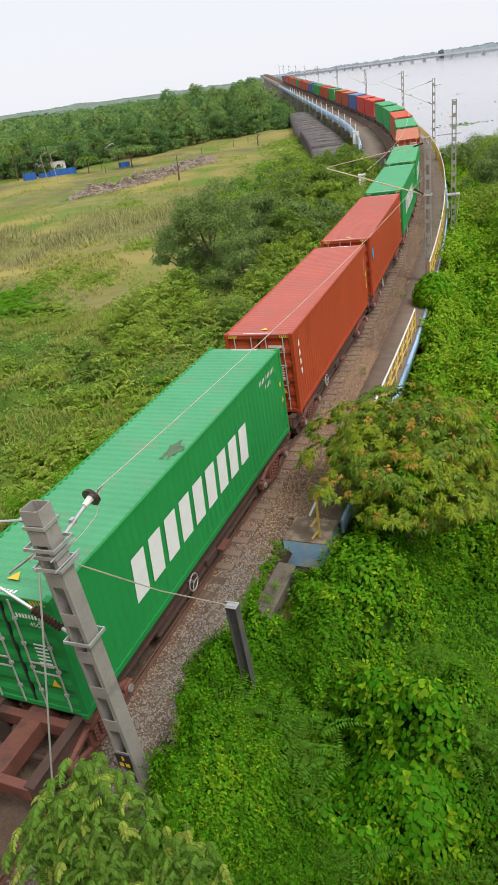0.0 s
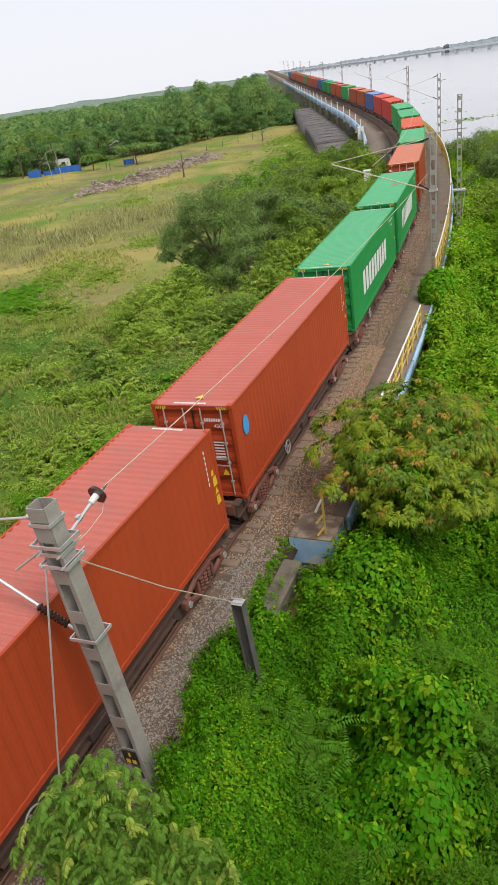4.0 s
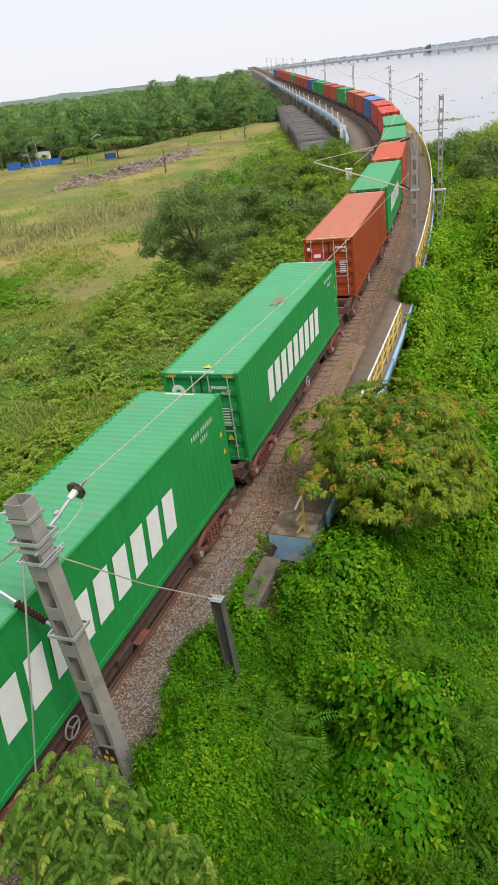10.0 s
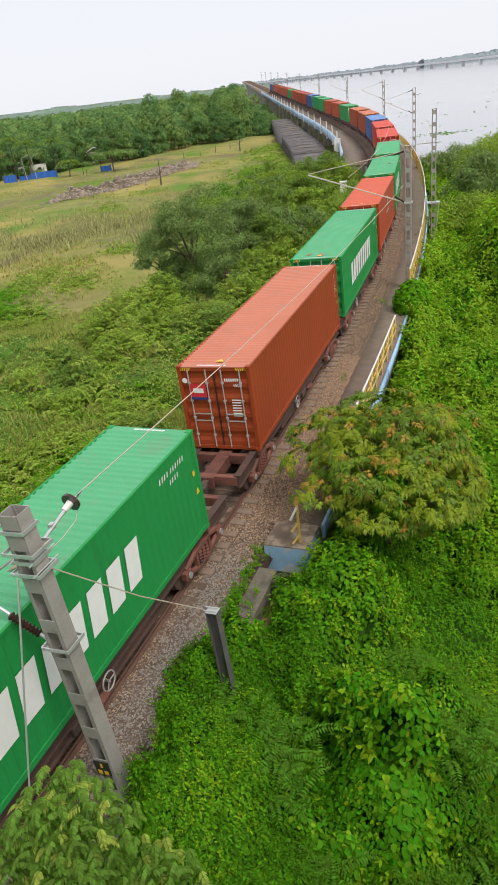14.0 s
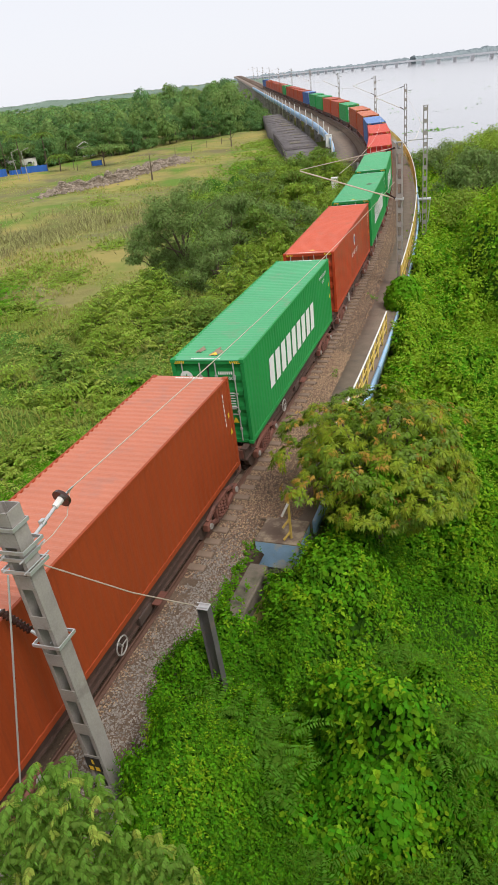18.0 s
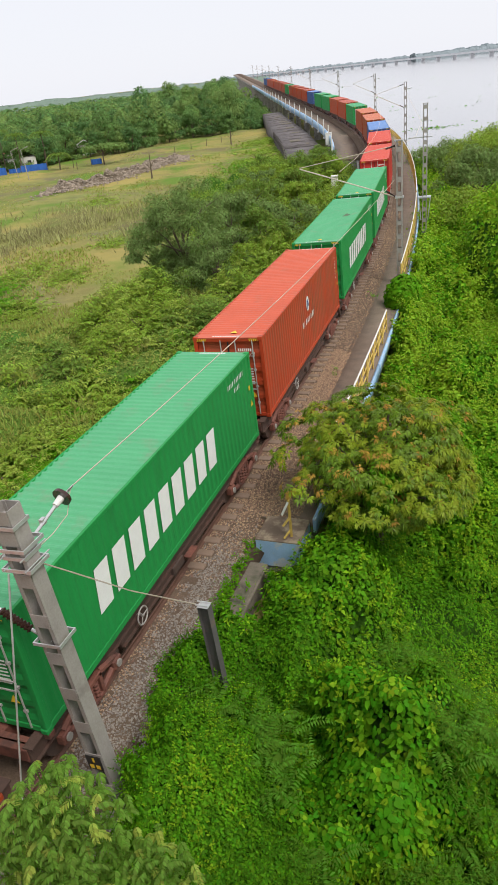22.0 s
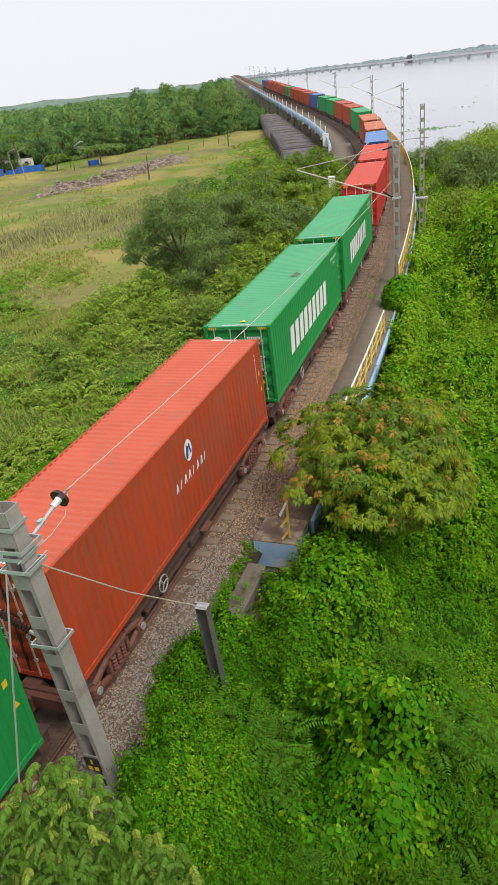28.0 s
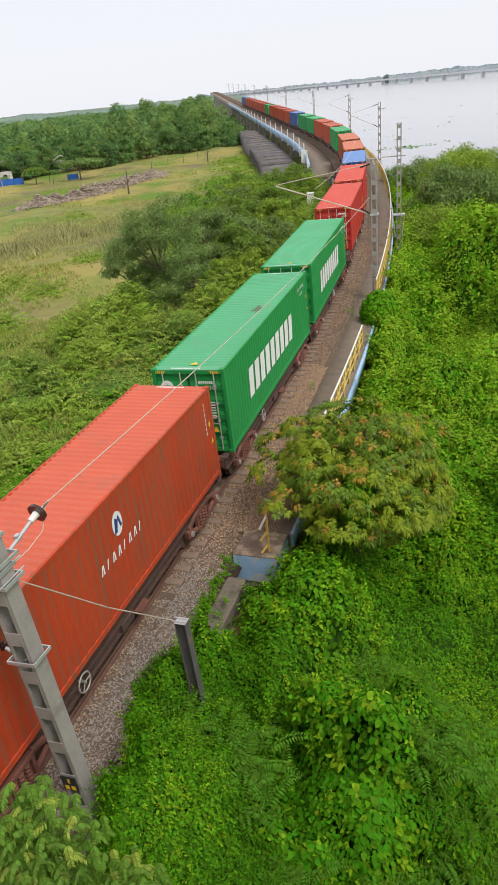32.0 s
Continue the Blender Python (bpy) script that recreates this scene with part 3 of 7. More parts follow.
M_LETTER = mat("white_lettering", (0.8, 0.8, 0.77), 0.5, 0.06, 4, grain=40)
M_MARKY = mat("yellow_marking", (0.75, 0.5, 0.03), 0.5, 0.08, 6)
M_SEAL = mat("black_gasket", (0.02, 0.02, 0.02), 0.7, 0.1, 6)
M_RED2 = mat("red_panel", (0.6, 0.03, 0.04), 0.5, 0.06, 5)
M_NAVY = mat("navy_panel", (0.02, 0.05, 0.2), 0.5, 0.06, 5)
M_SKY = mat("light_blue_panel", (0.05, 0.35, 0.75), 0.5, 0.06, 5)
M_SOOT = mat("roof_dirt", (0.1, 0.17, 0.09), 0.9, 0.4, 4, grain=30)
M_RUSTY = mat("roof_rust", (0.26, 0.2, 0.13), 0.9, 0.3, 4, grain=30)
M_ZINC = mat("zinc_rod", (0.55, 0.54, 0.52), 0.45, 0.12, 6, metal=0.4, grain=40)


def corrugated(along0, along1, pitch, depth, place):
    """Pressed trapezoid ribs: place(a, out, k) puts a corner."""
    bm = B()
    n = int(round((along1 - along0) / pitch))
    pitch = (along1 - along0) / n
    prev = None
    for i in range(n + 1):
        a = along0 + i * pitch
        cuts = [(a, 0.0)] if i == n else [(a, 0.0), (a + pitch * 0.26, 0.0), (a + pitch * 0.5, -depth), (a + pitch * 0.76, -depth)]
        for at, out in cuts:
            cur = (bm.verts.new(place(at, out, 0)), bm.verts.new(place(at, out, 1)))
            if prev:
                bm.faces.new((prev[0], cur[0], cur[1], prev[1]))
            prev = cur
    return bm


def glyph_blocks(bm, x, y0, y1, z0, z1, count, slant):
    """A row of plain slanted blocks, in place of a trade name."""
    w = (y1 - y0) / count
    h = (z1 - z0)
    for i in range(count):
        a = y0 + i * w + w * 0.1
        b = a + w * 0.72
        for zb, zt in ((0.0, h),):
            bm.faces.new([bm.verts.new((x, yy + slant * zz, z0 + zz)) for yy, zz in ((a, zb), (b, zb), (b, zt), (a, zt))])
    return bm


def quad(bm, pts):
    bm.faces.new([bm.verts.new(p) for p in pts])
    return bm


def bars(bm, x, y, z, n, w, h, gap, down=True, run=(0, 1)):
    """Small plain marks in a column or row on the side wall."""
    for i in range(n):
        yy, zz = (y, z - i * gap) if down else (y + i * gap, z)
        quad(bm, [(x, yy, zz), (x, yy + w, zz), (x, yy + w, zz + h), (x, yy, zz + h)])
    return bm


def text_mark(txt, size, material, parent, m):
    cu = bpy.data.curves.new("code_text", "FONT")
    cu.body, cu.size, cu.extrude = txt, size, 0.001
    cu.materials.append(material)
    ob = new("code_text", cu)
    ob.parent, ob.matrix_basis = parent, m
    return ob


def container(name, label, wall, roof, style, doors_near=True):
    c = thing(name, Matrix(), label, "container", "containers on the train")
    hw, r = CW / 2, 0.07
    y0, y1 = -CL / 2, CL / 2
    for sx in (-1, 1):
        part("side_wall", corrugated(y0 + 0.12, y1 - 0.12, 0.278, 0.014, lambda a, o, k: (sx * (hw - 0.012 + o), a, 0.16 if k == 0 else CH - 0.1)), wall, c)
        bm = B()
        box(bm, sx * hw, sx * (hw - r), y0 + 0.16, y1 - 0.16, CH - 0.11, CH - 0.02, bevel=0.008)
        part("top_rail", bm, wall, c)
        bm = B()
        box(bm, sx * hw, sx * (hw - r), y0 + 0.16, y1 - 0.16, 0.012, 0.165, bevel=0.008)
        part("bottom_rail", bm, wall, c)
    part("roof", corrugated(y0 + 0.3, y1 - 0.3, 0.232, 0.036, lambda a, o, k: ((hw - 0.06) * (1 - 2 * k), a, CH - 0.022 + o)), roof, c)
    for a, b in ((y0 + 0.02, y0 + 0.302), (y1 - 0.302, y1 - 0.02)):
        bm = B()
        box(bm, -hw + 0.07, hw - 0.07, a, b, CH - 0.06, CH - 0.02, bevel=0.006)
        part("roof_header", bm, roof, c)
    part("far_wall", corrugated(-hw + 0.1, hw - 0.1, 0.25, 0.045, lambda a, o, k: (a, y1 - 0.03 + o, 0.16 if k == 0 else CH - 0.1)), wall, c)
    bm = B()
    box(bm, -hw + 0.1, hw - 0.1, y0 + 0.15, y1 - 0.12, 0.05, 0.16)
    part("floor", bm, M_SEAL, c)
    for sx in (-1, 1):
        for yy in (y0, y1):
            sy = 1 if yy < 0 else -1
            bm = B()
            box(bm, sx * hw, sx * (hw - 0.12), yy + sy * 0.02, yy + sy * 0.15, 0.118, CH - 0.118, bevel=0.008)
            part("corner_post", bm, wall, c)
            for z0 in (0, CH - 0.118):
                bm = B()
                box(bm, sx * (hw + 0.004), sx * (hw - 0.158), yy - sy * 0.004, yy + sy * 0.176, z0, z0 + 0.118, bevel=0.012)
                part("corner_casting", bm, wall, c)
    for z0, z1 in ((0.02, 0.15), (CH - 0.17, CH - 0.03)):
        bm = B()
        box(bm, -hw + 0.16, hw - 0.16, y0 + 0.03, y0 + 0.12, z0, z1, bevel=0.008)
        part("door_header" if z1 > 1 else "door_sill", bm, wall, c)
    # doors
    for sx in (-1, 1):
        bm = corrugated(0.16, CH - 0.18, 0.52, 0.035, lambda a, o, k: (sx * (0.015 + k * (hw - 0.145)), y0 + 0.055 - o, a))
        bmesh.ops.recalc_face_normals(bm, faces=bm.faces)
        leaf = part("door_leaf", bm, wall, c)
        bm = B()
        box(bm, sx * 0.004, sx * 0.02, y0 + 0.035, y0 + 0.06, 0.16, CH - 0.18)
        part("gasket", bm, M_SEAL, leaf)
        for xx in (0.26, 0.86):
            bm = B()
            rod(bm, (sx * xx, y0 + 0.02, 0.1), (sx * xx, y0 + 0.02, CH - 0.12), 0.02, 6)
            for z in (0.5, 1.1, 1.7, 2.3):
                box(bm, sx * xx - 0.045, sx * xx + 0.045, y0 + 0.005, y0 + 0.05, z, z + 0.06)
            part("lock_rod", bm, M_ZINC, leaf)
        bm = B()
        for z in (1.02, 1.26):
            box(bm, sx * 0.28, sx * 0.84, y0 - 0.004, y0 + 0.016, z, z + 0.035)
        part("door_handle", bm, M_ZINC, leaf)
    # markings
    xs = hw + 0.003
    ye = y0 + 0.012
    bm = B()
    bars(bm, xs, y1 - 0.62, CH - 0.42, 7, 0.05, 0.1, 0.15, True)
    if style == "green":
        bm2 = B()
        for i in range(10):
            a = y1 - 2.0 + i * 0.125 + (0.06 if i > 3 else 0)
            quad(bm2, [(xs, a, CH - 0.47), (xs, a + 0.05, CH - 0.47), (xs, a + 0.08, CH - 0.33), (xs, a + 0.03, CH - 0.33)])
        bm.free()
        bm = bm2
        for i in range(4):
            a = y1 - 1.55 + i * 0.125
            quad(bm, [(xs, a, CH - 0.72), (xs, a + 0.05, CH - 0.72), (xs, a + 0.07, CH - 0.59), (xs, a + 0.03, CH - 0.59)])
    part("number_marking", bm, M_LETTER, c, kind="stuff")
    if style == "green":
        for i in range(9):
            a = y0 + 2.25 + i * 6.65 / 9
            part("lettering_block", glyph_blocks(B(), xs, a, a + 6.65 / 9, 0.9, 1.95, 1, 0.12), M_LETTER, c, "slanted white block on the side")
    elif style == "maroon":
        bm = B()
        for i in range(4):
            z = CH - 0.42 - i * 0.34
            quad(bm, [(xs, y0 + 0.5 + i * 0.02, z - 0.24), (xs, y0 + 0.68 + i * 0.02, z - 0.2), (xs, y0 + 0.64 + i * 0.02, z), (xs, y0 + 0.52 + i * 0.02, z - 0.02)])
        part("side_marking", bm, M_LETTER, c, "worn white marks down the side")
    elif style == "blue_tag":
        bm = B()
        bmesh.ops.create_circle(bm, cap_ends=True, segments=20, radius=0.2, matrix=pose(xs, y0 + 0.72, 1.98, 0, 90, 0) @ Matrix.Diagonal((1.5, 1, 1, 1)))
        part("blue_sticker", bm, M_SKY, c, "oval light blue sticker")
    elif style == "badge":
        bm = B()
        bmesh.ops.create_circle(bm, cap_ends=True, segments=24, radius=0.26, matrix=pose(xs, 0.05, 2.08, 0, 90, 0) @ Matrix.Diagonal((1.15, 0.85, 1, 1)))
        part("badge", bm, M_LETTER, c, "white round badge")
        bm = B()
        quad(bm, [(xs + 0.003, -0.13, 1.88), (xs + 0.003, -0.01, 1.88), (xs + 0.003, 0.09, 2.16), (xs + 0.003, -0.03, 2.26)])
        quad(bm, [(xs + 0.003, 0.15, 1.92), (xs + 0.003, 0.23, 1.96), (xs + 0.003, 0.13, 2.26), (xs + 0.003, 0.07, 2.22)])
        part("badge_mark", bm, M_NAVY, c, "navy blue shape on the badge")
        bm = B()
        for i in range(8):
            a = -0.95 + i * 0.26
            quad(bm, [(xs, a, 1.33), (xs, a + 0.05, 1.33), (xs, a + 0.12, 1.56), (xs, a + 0.07, 1.56)])
            if i % 3 != 1:
                quad(bm, [(xs, a + 0.1, 1.33), (xs, a + 0.15, 1.33), (xs, a + 0.15, 1.56), (xs, a + 0.11, 1.56)])
        part("trade_lettering", bm, M_LETTER, c, "row of narrow white bars on the side")
    # yellow plates near the far end and warning strips over the doors
    for k, (yy, zz) in enumerate(((y1 - 0.42, 1.75), (y1 - 0.4, 1.2))):
        bm = B()
        if k:
            quad(bm, [(xs, yy, zz), (xs, yy + 0.2, zz), (xs, yy + 0.1, zz + 0.2)])
        else:
            quad(bm, [(xs, yy, zz), (xs, yy + 0.12, zz), (xs, yy + 0.12, zz + 0.15), (xs, yy, zz + 0.15)])
        if style in ("maroon", "plain"):
            quad(bm, [(xs, yy + 0.02, zz - 0.32), (xs, yy + 0.24, zz - 0.32), (xs, yy + 0.2, zz - 0.06), (xs, yy + 0.04, zz - 0.06)])
        part("warning_plate", bm, M_MARKY, c)
    for sx in (-1, 1):
        for k in range(5):
            a = sx * (hw - 0.12 - k * 0.07)
            bm = B() if k == 0 else bm
            quad(bm, [(a, ye + 0.004, CH - 0.15), (a - sx * 0.04, ye + 0.004, CH - 0.15), (a - sx * 0.07, ye + 0.004, CH - 0.06), (a - sx * 0.03, ye + 0.004, CH - 0.06)])
        part("height_strip", bm, M_MARKY, c)
    bm = B()
    zr = CH - 0.012
    for k in range(11):
        quad(bm, [(-0.55 + 0.09 * k, y0 + 0.09, zr), (-0.49 + 0.09 * k, y0 + 0.09, zr), (-0.47 + 0.09 * k, y0 + 0.17, zr), (-0.53 + 0.09 * k, y0 + 0.17, zr)])
    part("roof_mark", bm, M_LETTER, c)
    bm = B()
    for k in range(10):
        quad(bm, [(-0.4 + 0.09 * k, y1 - 0.18, zr), (-0.34 + 0.09 * k, y1 - 0.18, zr), (-0.32 + 0.09 * k, y1 - 0.1, zr), (-0.38 + 0.09 * k, y1 - 0.1, zr)])
    part("roof_mark", bm, M_LETTER, c)
    bm = B()
    bmesh.ops.create_circle(bm, cap_ends=True, segments=3, radius=0.16, matrix=pose(0.1, y0 + 0.5, CH - 0.004))
    part("roof_plate", bm, M_MARKY, c)
    # door writing
    yd = y0 + 0.012
    bm = B()
    for i in range(8):
        quad(bm, [(0.34 + 0.07 * i, yd, CH - 0.5), (0.385 + 0.07 * i, yd, CH - 0.5), (0.385 + 0.07 * i, yd, CH - 0.4), (0.34 + 0.07 * i, yd, CH - 0.4)])
    for i in range(7):
        quad(bm, [(0.5, yd, 1.75 - i * 0.09), (0.8, yd, 1.75 - i * 0.09), (0.8, yd, 1.79 - i * 0.09), (0.5, yd, 1.79 - i * 0.09)])
    part("door_marking", bm, M_LETTER, c, kind="stuff")
    text_mark("45G1", 0.15, M_LETTER, c, pose(0.6, yd, CH - 0.68, 90, 0, 0))
    if style == "green":
        bm = B()
        bmesh.ops.create_circle(bm, cap_ends=True, segments=22, radius=0.22, matrix=pose(-0.73, yd - 0.02, 2.3, 90, 0, 0))
        disc = part("door_disc", bm, M_LETTER, c, "white round sticker on the door")
        bm = B()
        bm.faces.new([bm.verts.new((-0.73 + r * math.sin(k * math.pi / 6), yd - 0.024, 2.3 + r * math.cos(k * math.pi / 6))) for k, r in zip(range(12), (0.13, 0.045) * 6)])
        part("disc_star", bm, wall, disc)
    if style == "tagged_door":
        bm = B()
        quad(bm, [(-0.84, yd - 0.02, 1.85), (-0.3, yd - 0.02, 1.85), (-0.3, yd - 0.02, 2.3), (-0.84, yd - 0.02, 2.3)])
        part("red_panel", bm, M_RED2, c)
        bm = B()
        quad(bm, [(-0.74, yd - 0.023, 2.0), (-0.4, yd - 0.023, 2.0), (-0.4, yd - 0.023, 2.16), (-0.74, yd - 0.023, 2.16)])
        part("panel_bar", bm, M_LETTER, c)
        bm = B()
        quad(bm, [(-0.84, yd - 0.023, 1.78), (-0.3, yd - 0.023, 1.78), (-0.3, yd - 0.023, 1.86), (-0.84, yd - 0.023, 1.86)])
        part("panel_strip", bm, M_NAVY, c)
        bm = B()
        bmesh.ops.create_circle(bm, cap_ends=True, segments=14, radius=0.09, matrix=pose(-0.98, yd - 0.02, 2.42, 90, 0, 0))
        part("round_plate", bm, M_LETTER, c)
    else:
        bm = B()
        quad(bm, [(0.62, yd - 0.02, 0.75), (0.84, yd - 0.02, 0.75), (0.73, yd - 0.02, 0.95)])
        part("warning_triangle", bm, M_MARKY, c)
    return c


# low flat container wagon: local y towards the far end
def wheel_mesh(bm, x, y):
    sx = 1 if x > 0 else -1
    rod(bm, (x - 0.065, y, 0.42), (x + 0.065, y, 0.42), 0.42, 18)
    rod(bm, (x - sx * 0.1, y, 0.42), (x - sx * 0.062, y, 0.42), 0.45, 18)
    rod(bm, (x + sx * 0.06, y, 0.42), (x + sx * 0.16, y, 0.42), 0.12, 12)
    return bm


def wagon(near_end, far_end, brake):
    w = thing("container_wagon", Matrix(), "rust-brown low flat container wagon rolling on the rails", "wagon", "wagons of the train")
    y0, y1 = -CL / 2 - near_end, CL / 2 + far_end
    for sx in (-1, 1):
        bm = B()
        box(bm, sx * 1.0, sx * 0.88, y0 + 0.1, y1 - 0.1, 0.6, 0.97, bevel=0.01)
        box(bm, sx * 1.08, sx * 0.86, y0 + 0.1, y1 - 0.1, 0.965, 1.0)
        box(bm, sx * 1.06, sx * 0.86, y0 + 0.1, y1 - 0.1, 0.58, 0.62)
        # Deep middle web, also filling in the shadow band under the wagon.
        box(bm, sx * 0.99, sx * 0.9, -3.1, 3.1, 0.36, 0.6, bevel=0.02)
        box(bm, sx * 1.05, sx * 0.87, -3.1, 3.1, 0.33, 0.37)
        part("side_sill", bm, M_SILL, w)
    bm = B()
    box(bm, -0.22, 0.22, y0, y1, 0.55, 0.95, bevel=0.02)
    part("centre_sill", bm, M_WAGON, w)
    for y in [y0 + 0.16, -6.25, -5.2, -4.1, -2.6, -1.2, 0.2, 1.5, 2.8, 4.1, 5.2, 6.25, y1 - 0.16]:
        bm = B()
        box(bm, -0.95, 0.95, y - 0.09, y + 0.09, 0.66, 0.96, bevel=0.01)
        part("cross_member", bm, M_WAGON, w)
    for y, sgn in ((y0, -1), (y1, 1)):
        bm = B()
        reach = 0.19 if abs(y) < 7 else 0.42
        box(bm, -0.09, 0.09, y - 0.05, y + sgn * (reach - 0.1), 0.68, 0.88)
        box(bm, -0.16, 0.16, y + sgn * (reach - 0.16), y + sgn * reach, 0.6, 0.92, bevel=0.03)
        part("coupler", bm, M_WHEEL, w)
    for sx in (-1, 1):
        for y in (-CL / 2 + 0.09, CL / 2 - 0.09):
            bm = B()
            box(bm, sx * 1.1, sx * 1.23, y - 0.08, y + 0.08, 0.9, 1.022)
            part("twist_lock", bm, M_WAGON, w)
    for yb in (-5.7 if near_end > 1 else -4.6, 5.7 if far_end > 1 else 4.6):
        bm = B()
        box(bm, -0.75, 0.75, yb - 0.2, yb + 0.2, 0.36, 0.58, bevel=0.03)
        bogie = part("bogie", bm, M_WAGON, w)
        for sx in (-1, 1):
            bm = B()
            x0, x1 = sx * 1.0, sx * 1.14
            for yy in (-1.0, 1.0):
                box(bm, x0 - sx * 0.02, x1 + sx * 0.04, yb + yy - 0.16, yb + yy + 0.16, 0.3, 0.56, bevel=0.03)
                s = 1 if yy > 0 else -1
                for (ya, za), (yc, zc) in ((((1.0) * s, 0.54), (0.42 * s, 0.7)), ((0.92 * s, 0.36), (0.38 * s, 0.2))):
                    a, b = Vector(((x0 + x1) / 2, yb + ya, za)), Vector(((x0 + x1) / 2, yb + yc, zc))
                    rod(bm, a, b, 0.08, 6)
                box(bm, x0, x1, yb + s * 0.34, yb + s * 0.44, 0.16, 0.72, bevel=0.015)
            box(bm, x0, x1, yb - 0.44, yb + 0.44, 0.62, 0.74, bevel=0.015)
            box(bm, x0, x1, yb - 0.44, yb + 0.44, 0.12, 0.22, bevel=0.015)
            part("side_frame", bm, M_WAGON, bogie)
            for k in (-0.2, 0, 0.2):
                coil = [(0.22 + j * 0.05, 0.085 if j % 2 else 0.06) for j in range(9)]
                part("coil_spring", turned(B(), (sx * 1.09, yb + k, 0), (0, 0, 1), coil, 6), M_WAGON, bogie)
            for yy in (-1.0, 1.0):
                bm = B()
                rod(bm, (sx * 1.17, yb + yy, 0.42), (sx * 1.22, yb + yy, 0.42), 0.09, 10)
                part("bearing_cap", bm, M_GALV, bogie)
                part("wheel", wheel_mesh(B(), sx * 0.86, yb + yy), M_WHEEL, bogie)
        for yy in (-1.0, 1.0):
            bm = B()
            rod(bm, (-0.8, yb + yy, 0.42), (0.8, yb + yy, 0.42), 0.08, 10)
            part("axle", bm, M_WHEEL, bogie)
    # hand brake wheel and brake gear
    bm = B()
    rim = [Vector((1.15, brake + 0.22 * math.cos(a), 0.62 + 0.22 * math.sin(a))) for a in np.linspace(0, 2 * math.pi, 19)]
    for a, b in zip(rim[:-1], rim[1:]):
        rod(bm, a, b, 0.02, 6)
    for k in range(0, 18, 6):
        rod(bm, rim[k], (1.15, brake, 0.62), 0.016, 6)
    rod(bm, (0.95, brake, 0.62), (1.18, brake, 0.62), 0.03, 8)
    part("brake_wheel", bm, M_GALV, w, "grey spoked hand brake wheel")
    bm = B()
    rod(bm, (-0.6, -0.9, 0.42), (-0.6, 0.1, 0.42), 0.19, 14)
    part("air_reservoir", bm, M_WHEEL, w)
    bm = B()
    box(bm, 0.75, 1.1, -0.5, 0.1, 0.34, 0.6, bevel=0.02)
    part("brake_cylinder", bm, M_WHEEL, w)
    bm = B()
    box(bm, 1.1, 1.3, 0.1, 0.6, 0.5, 0.53)
    part("foot_step", bm, M_WAGON, w)
    return w


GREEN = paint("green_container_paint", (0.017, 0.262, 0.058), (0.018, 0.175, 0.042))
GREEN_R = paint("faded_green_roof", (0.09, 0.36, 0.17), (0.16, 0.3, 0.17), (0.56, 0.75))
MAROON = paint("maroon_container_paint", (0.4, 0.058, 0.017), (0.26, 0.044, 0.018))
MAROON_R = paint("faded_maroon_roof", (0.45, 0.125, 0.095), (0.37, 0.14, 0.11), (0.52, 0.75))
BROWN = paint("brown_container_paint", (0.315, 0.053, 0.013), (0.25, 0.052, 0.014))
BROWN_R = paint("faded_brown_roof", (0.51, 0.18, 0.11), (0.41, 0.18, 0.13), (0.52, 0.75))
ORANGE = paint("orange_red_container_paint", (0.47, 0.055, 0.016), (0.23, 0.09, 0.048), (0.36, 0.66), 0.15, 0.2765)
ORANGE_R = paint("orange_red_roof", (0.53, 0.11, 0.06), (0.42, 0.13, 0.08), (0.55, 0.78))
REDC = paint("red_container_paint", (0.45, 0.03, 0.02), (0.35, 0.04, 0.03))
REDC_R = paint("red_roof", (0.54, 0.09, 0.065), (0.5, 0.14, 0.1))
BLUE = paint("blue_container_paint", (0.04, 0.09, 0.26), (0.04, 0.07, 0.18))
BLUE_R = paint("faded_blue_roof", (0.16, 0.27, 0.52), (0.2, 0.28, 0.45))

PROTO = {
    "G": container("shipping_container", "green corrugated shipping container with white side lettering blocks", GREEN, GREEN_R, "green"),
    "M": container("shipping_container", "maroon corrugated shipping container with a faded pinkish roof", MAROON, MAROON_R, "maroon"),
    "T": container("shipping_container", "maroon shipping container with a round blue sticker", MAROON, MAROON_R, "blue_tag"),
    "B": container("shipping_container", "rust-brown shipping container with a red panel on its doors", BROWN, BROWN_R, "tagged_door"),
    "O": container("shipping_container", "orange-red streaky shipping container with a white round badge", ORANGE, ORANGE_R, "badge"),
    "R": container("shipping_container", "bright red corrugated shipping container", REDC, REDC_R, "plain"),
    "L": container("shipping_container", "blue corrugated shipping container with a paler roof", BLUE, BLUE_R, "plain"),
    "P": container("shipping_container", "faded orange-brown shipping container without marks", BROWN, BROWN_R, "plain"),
}
WAGONS = [wagon(1.66, 0.44, -1.4), wagon(0.44, 0.44, -2.3), wagon(0.44, 1.66, 0.8)]
# five wagons to a set, in the order in which they come by
ORDER = "RPMGM GMTGG BGOGG RRLPP GMMGG LMMMM GMMMM MMMLL"
TRAIN = []


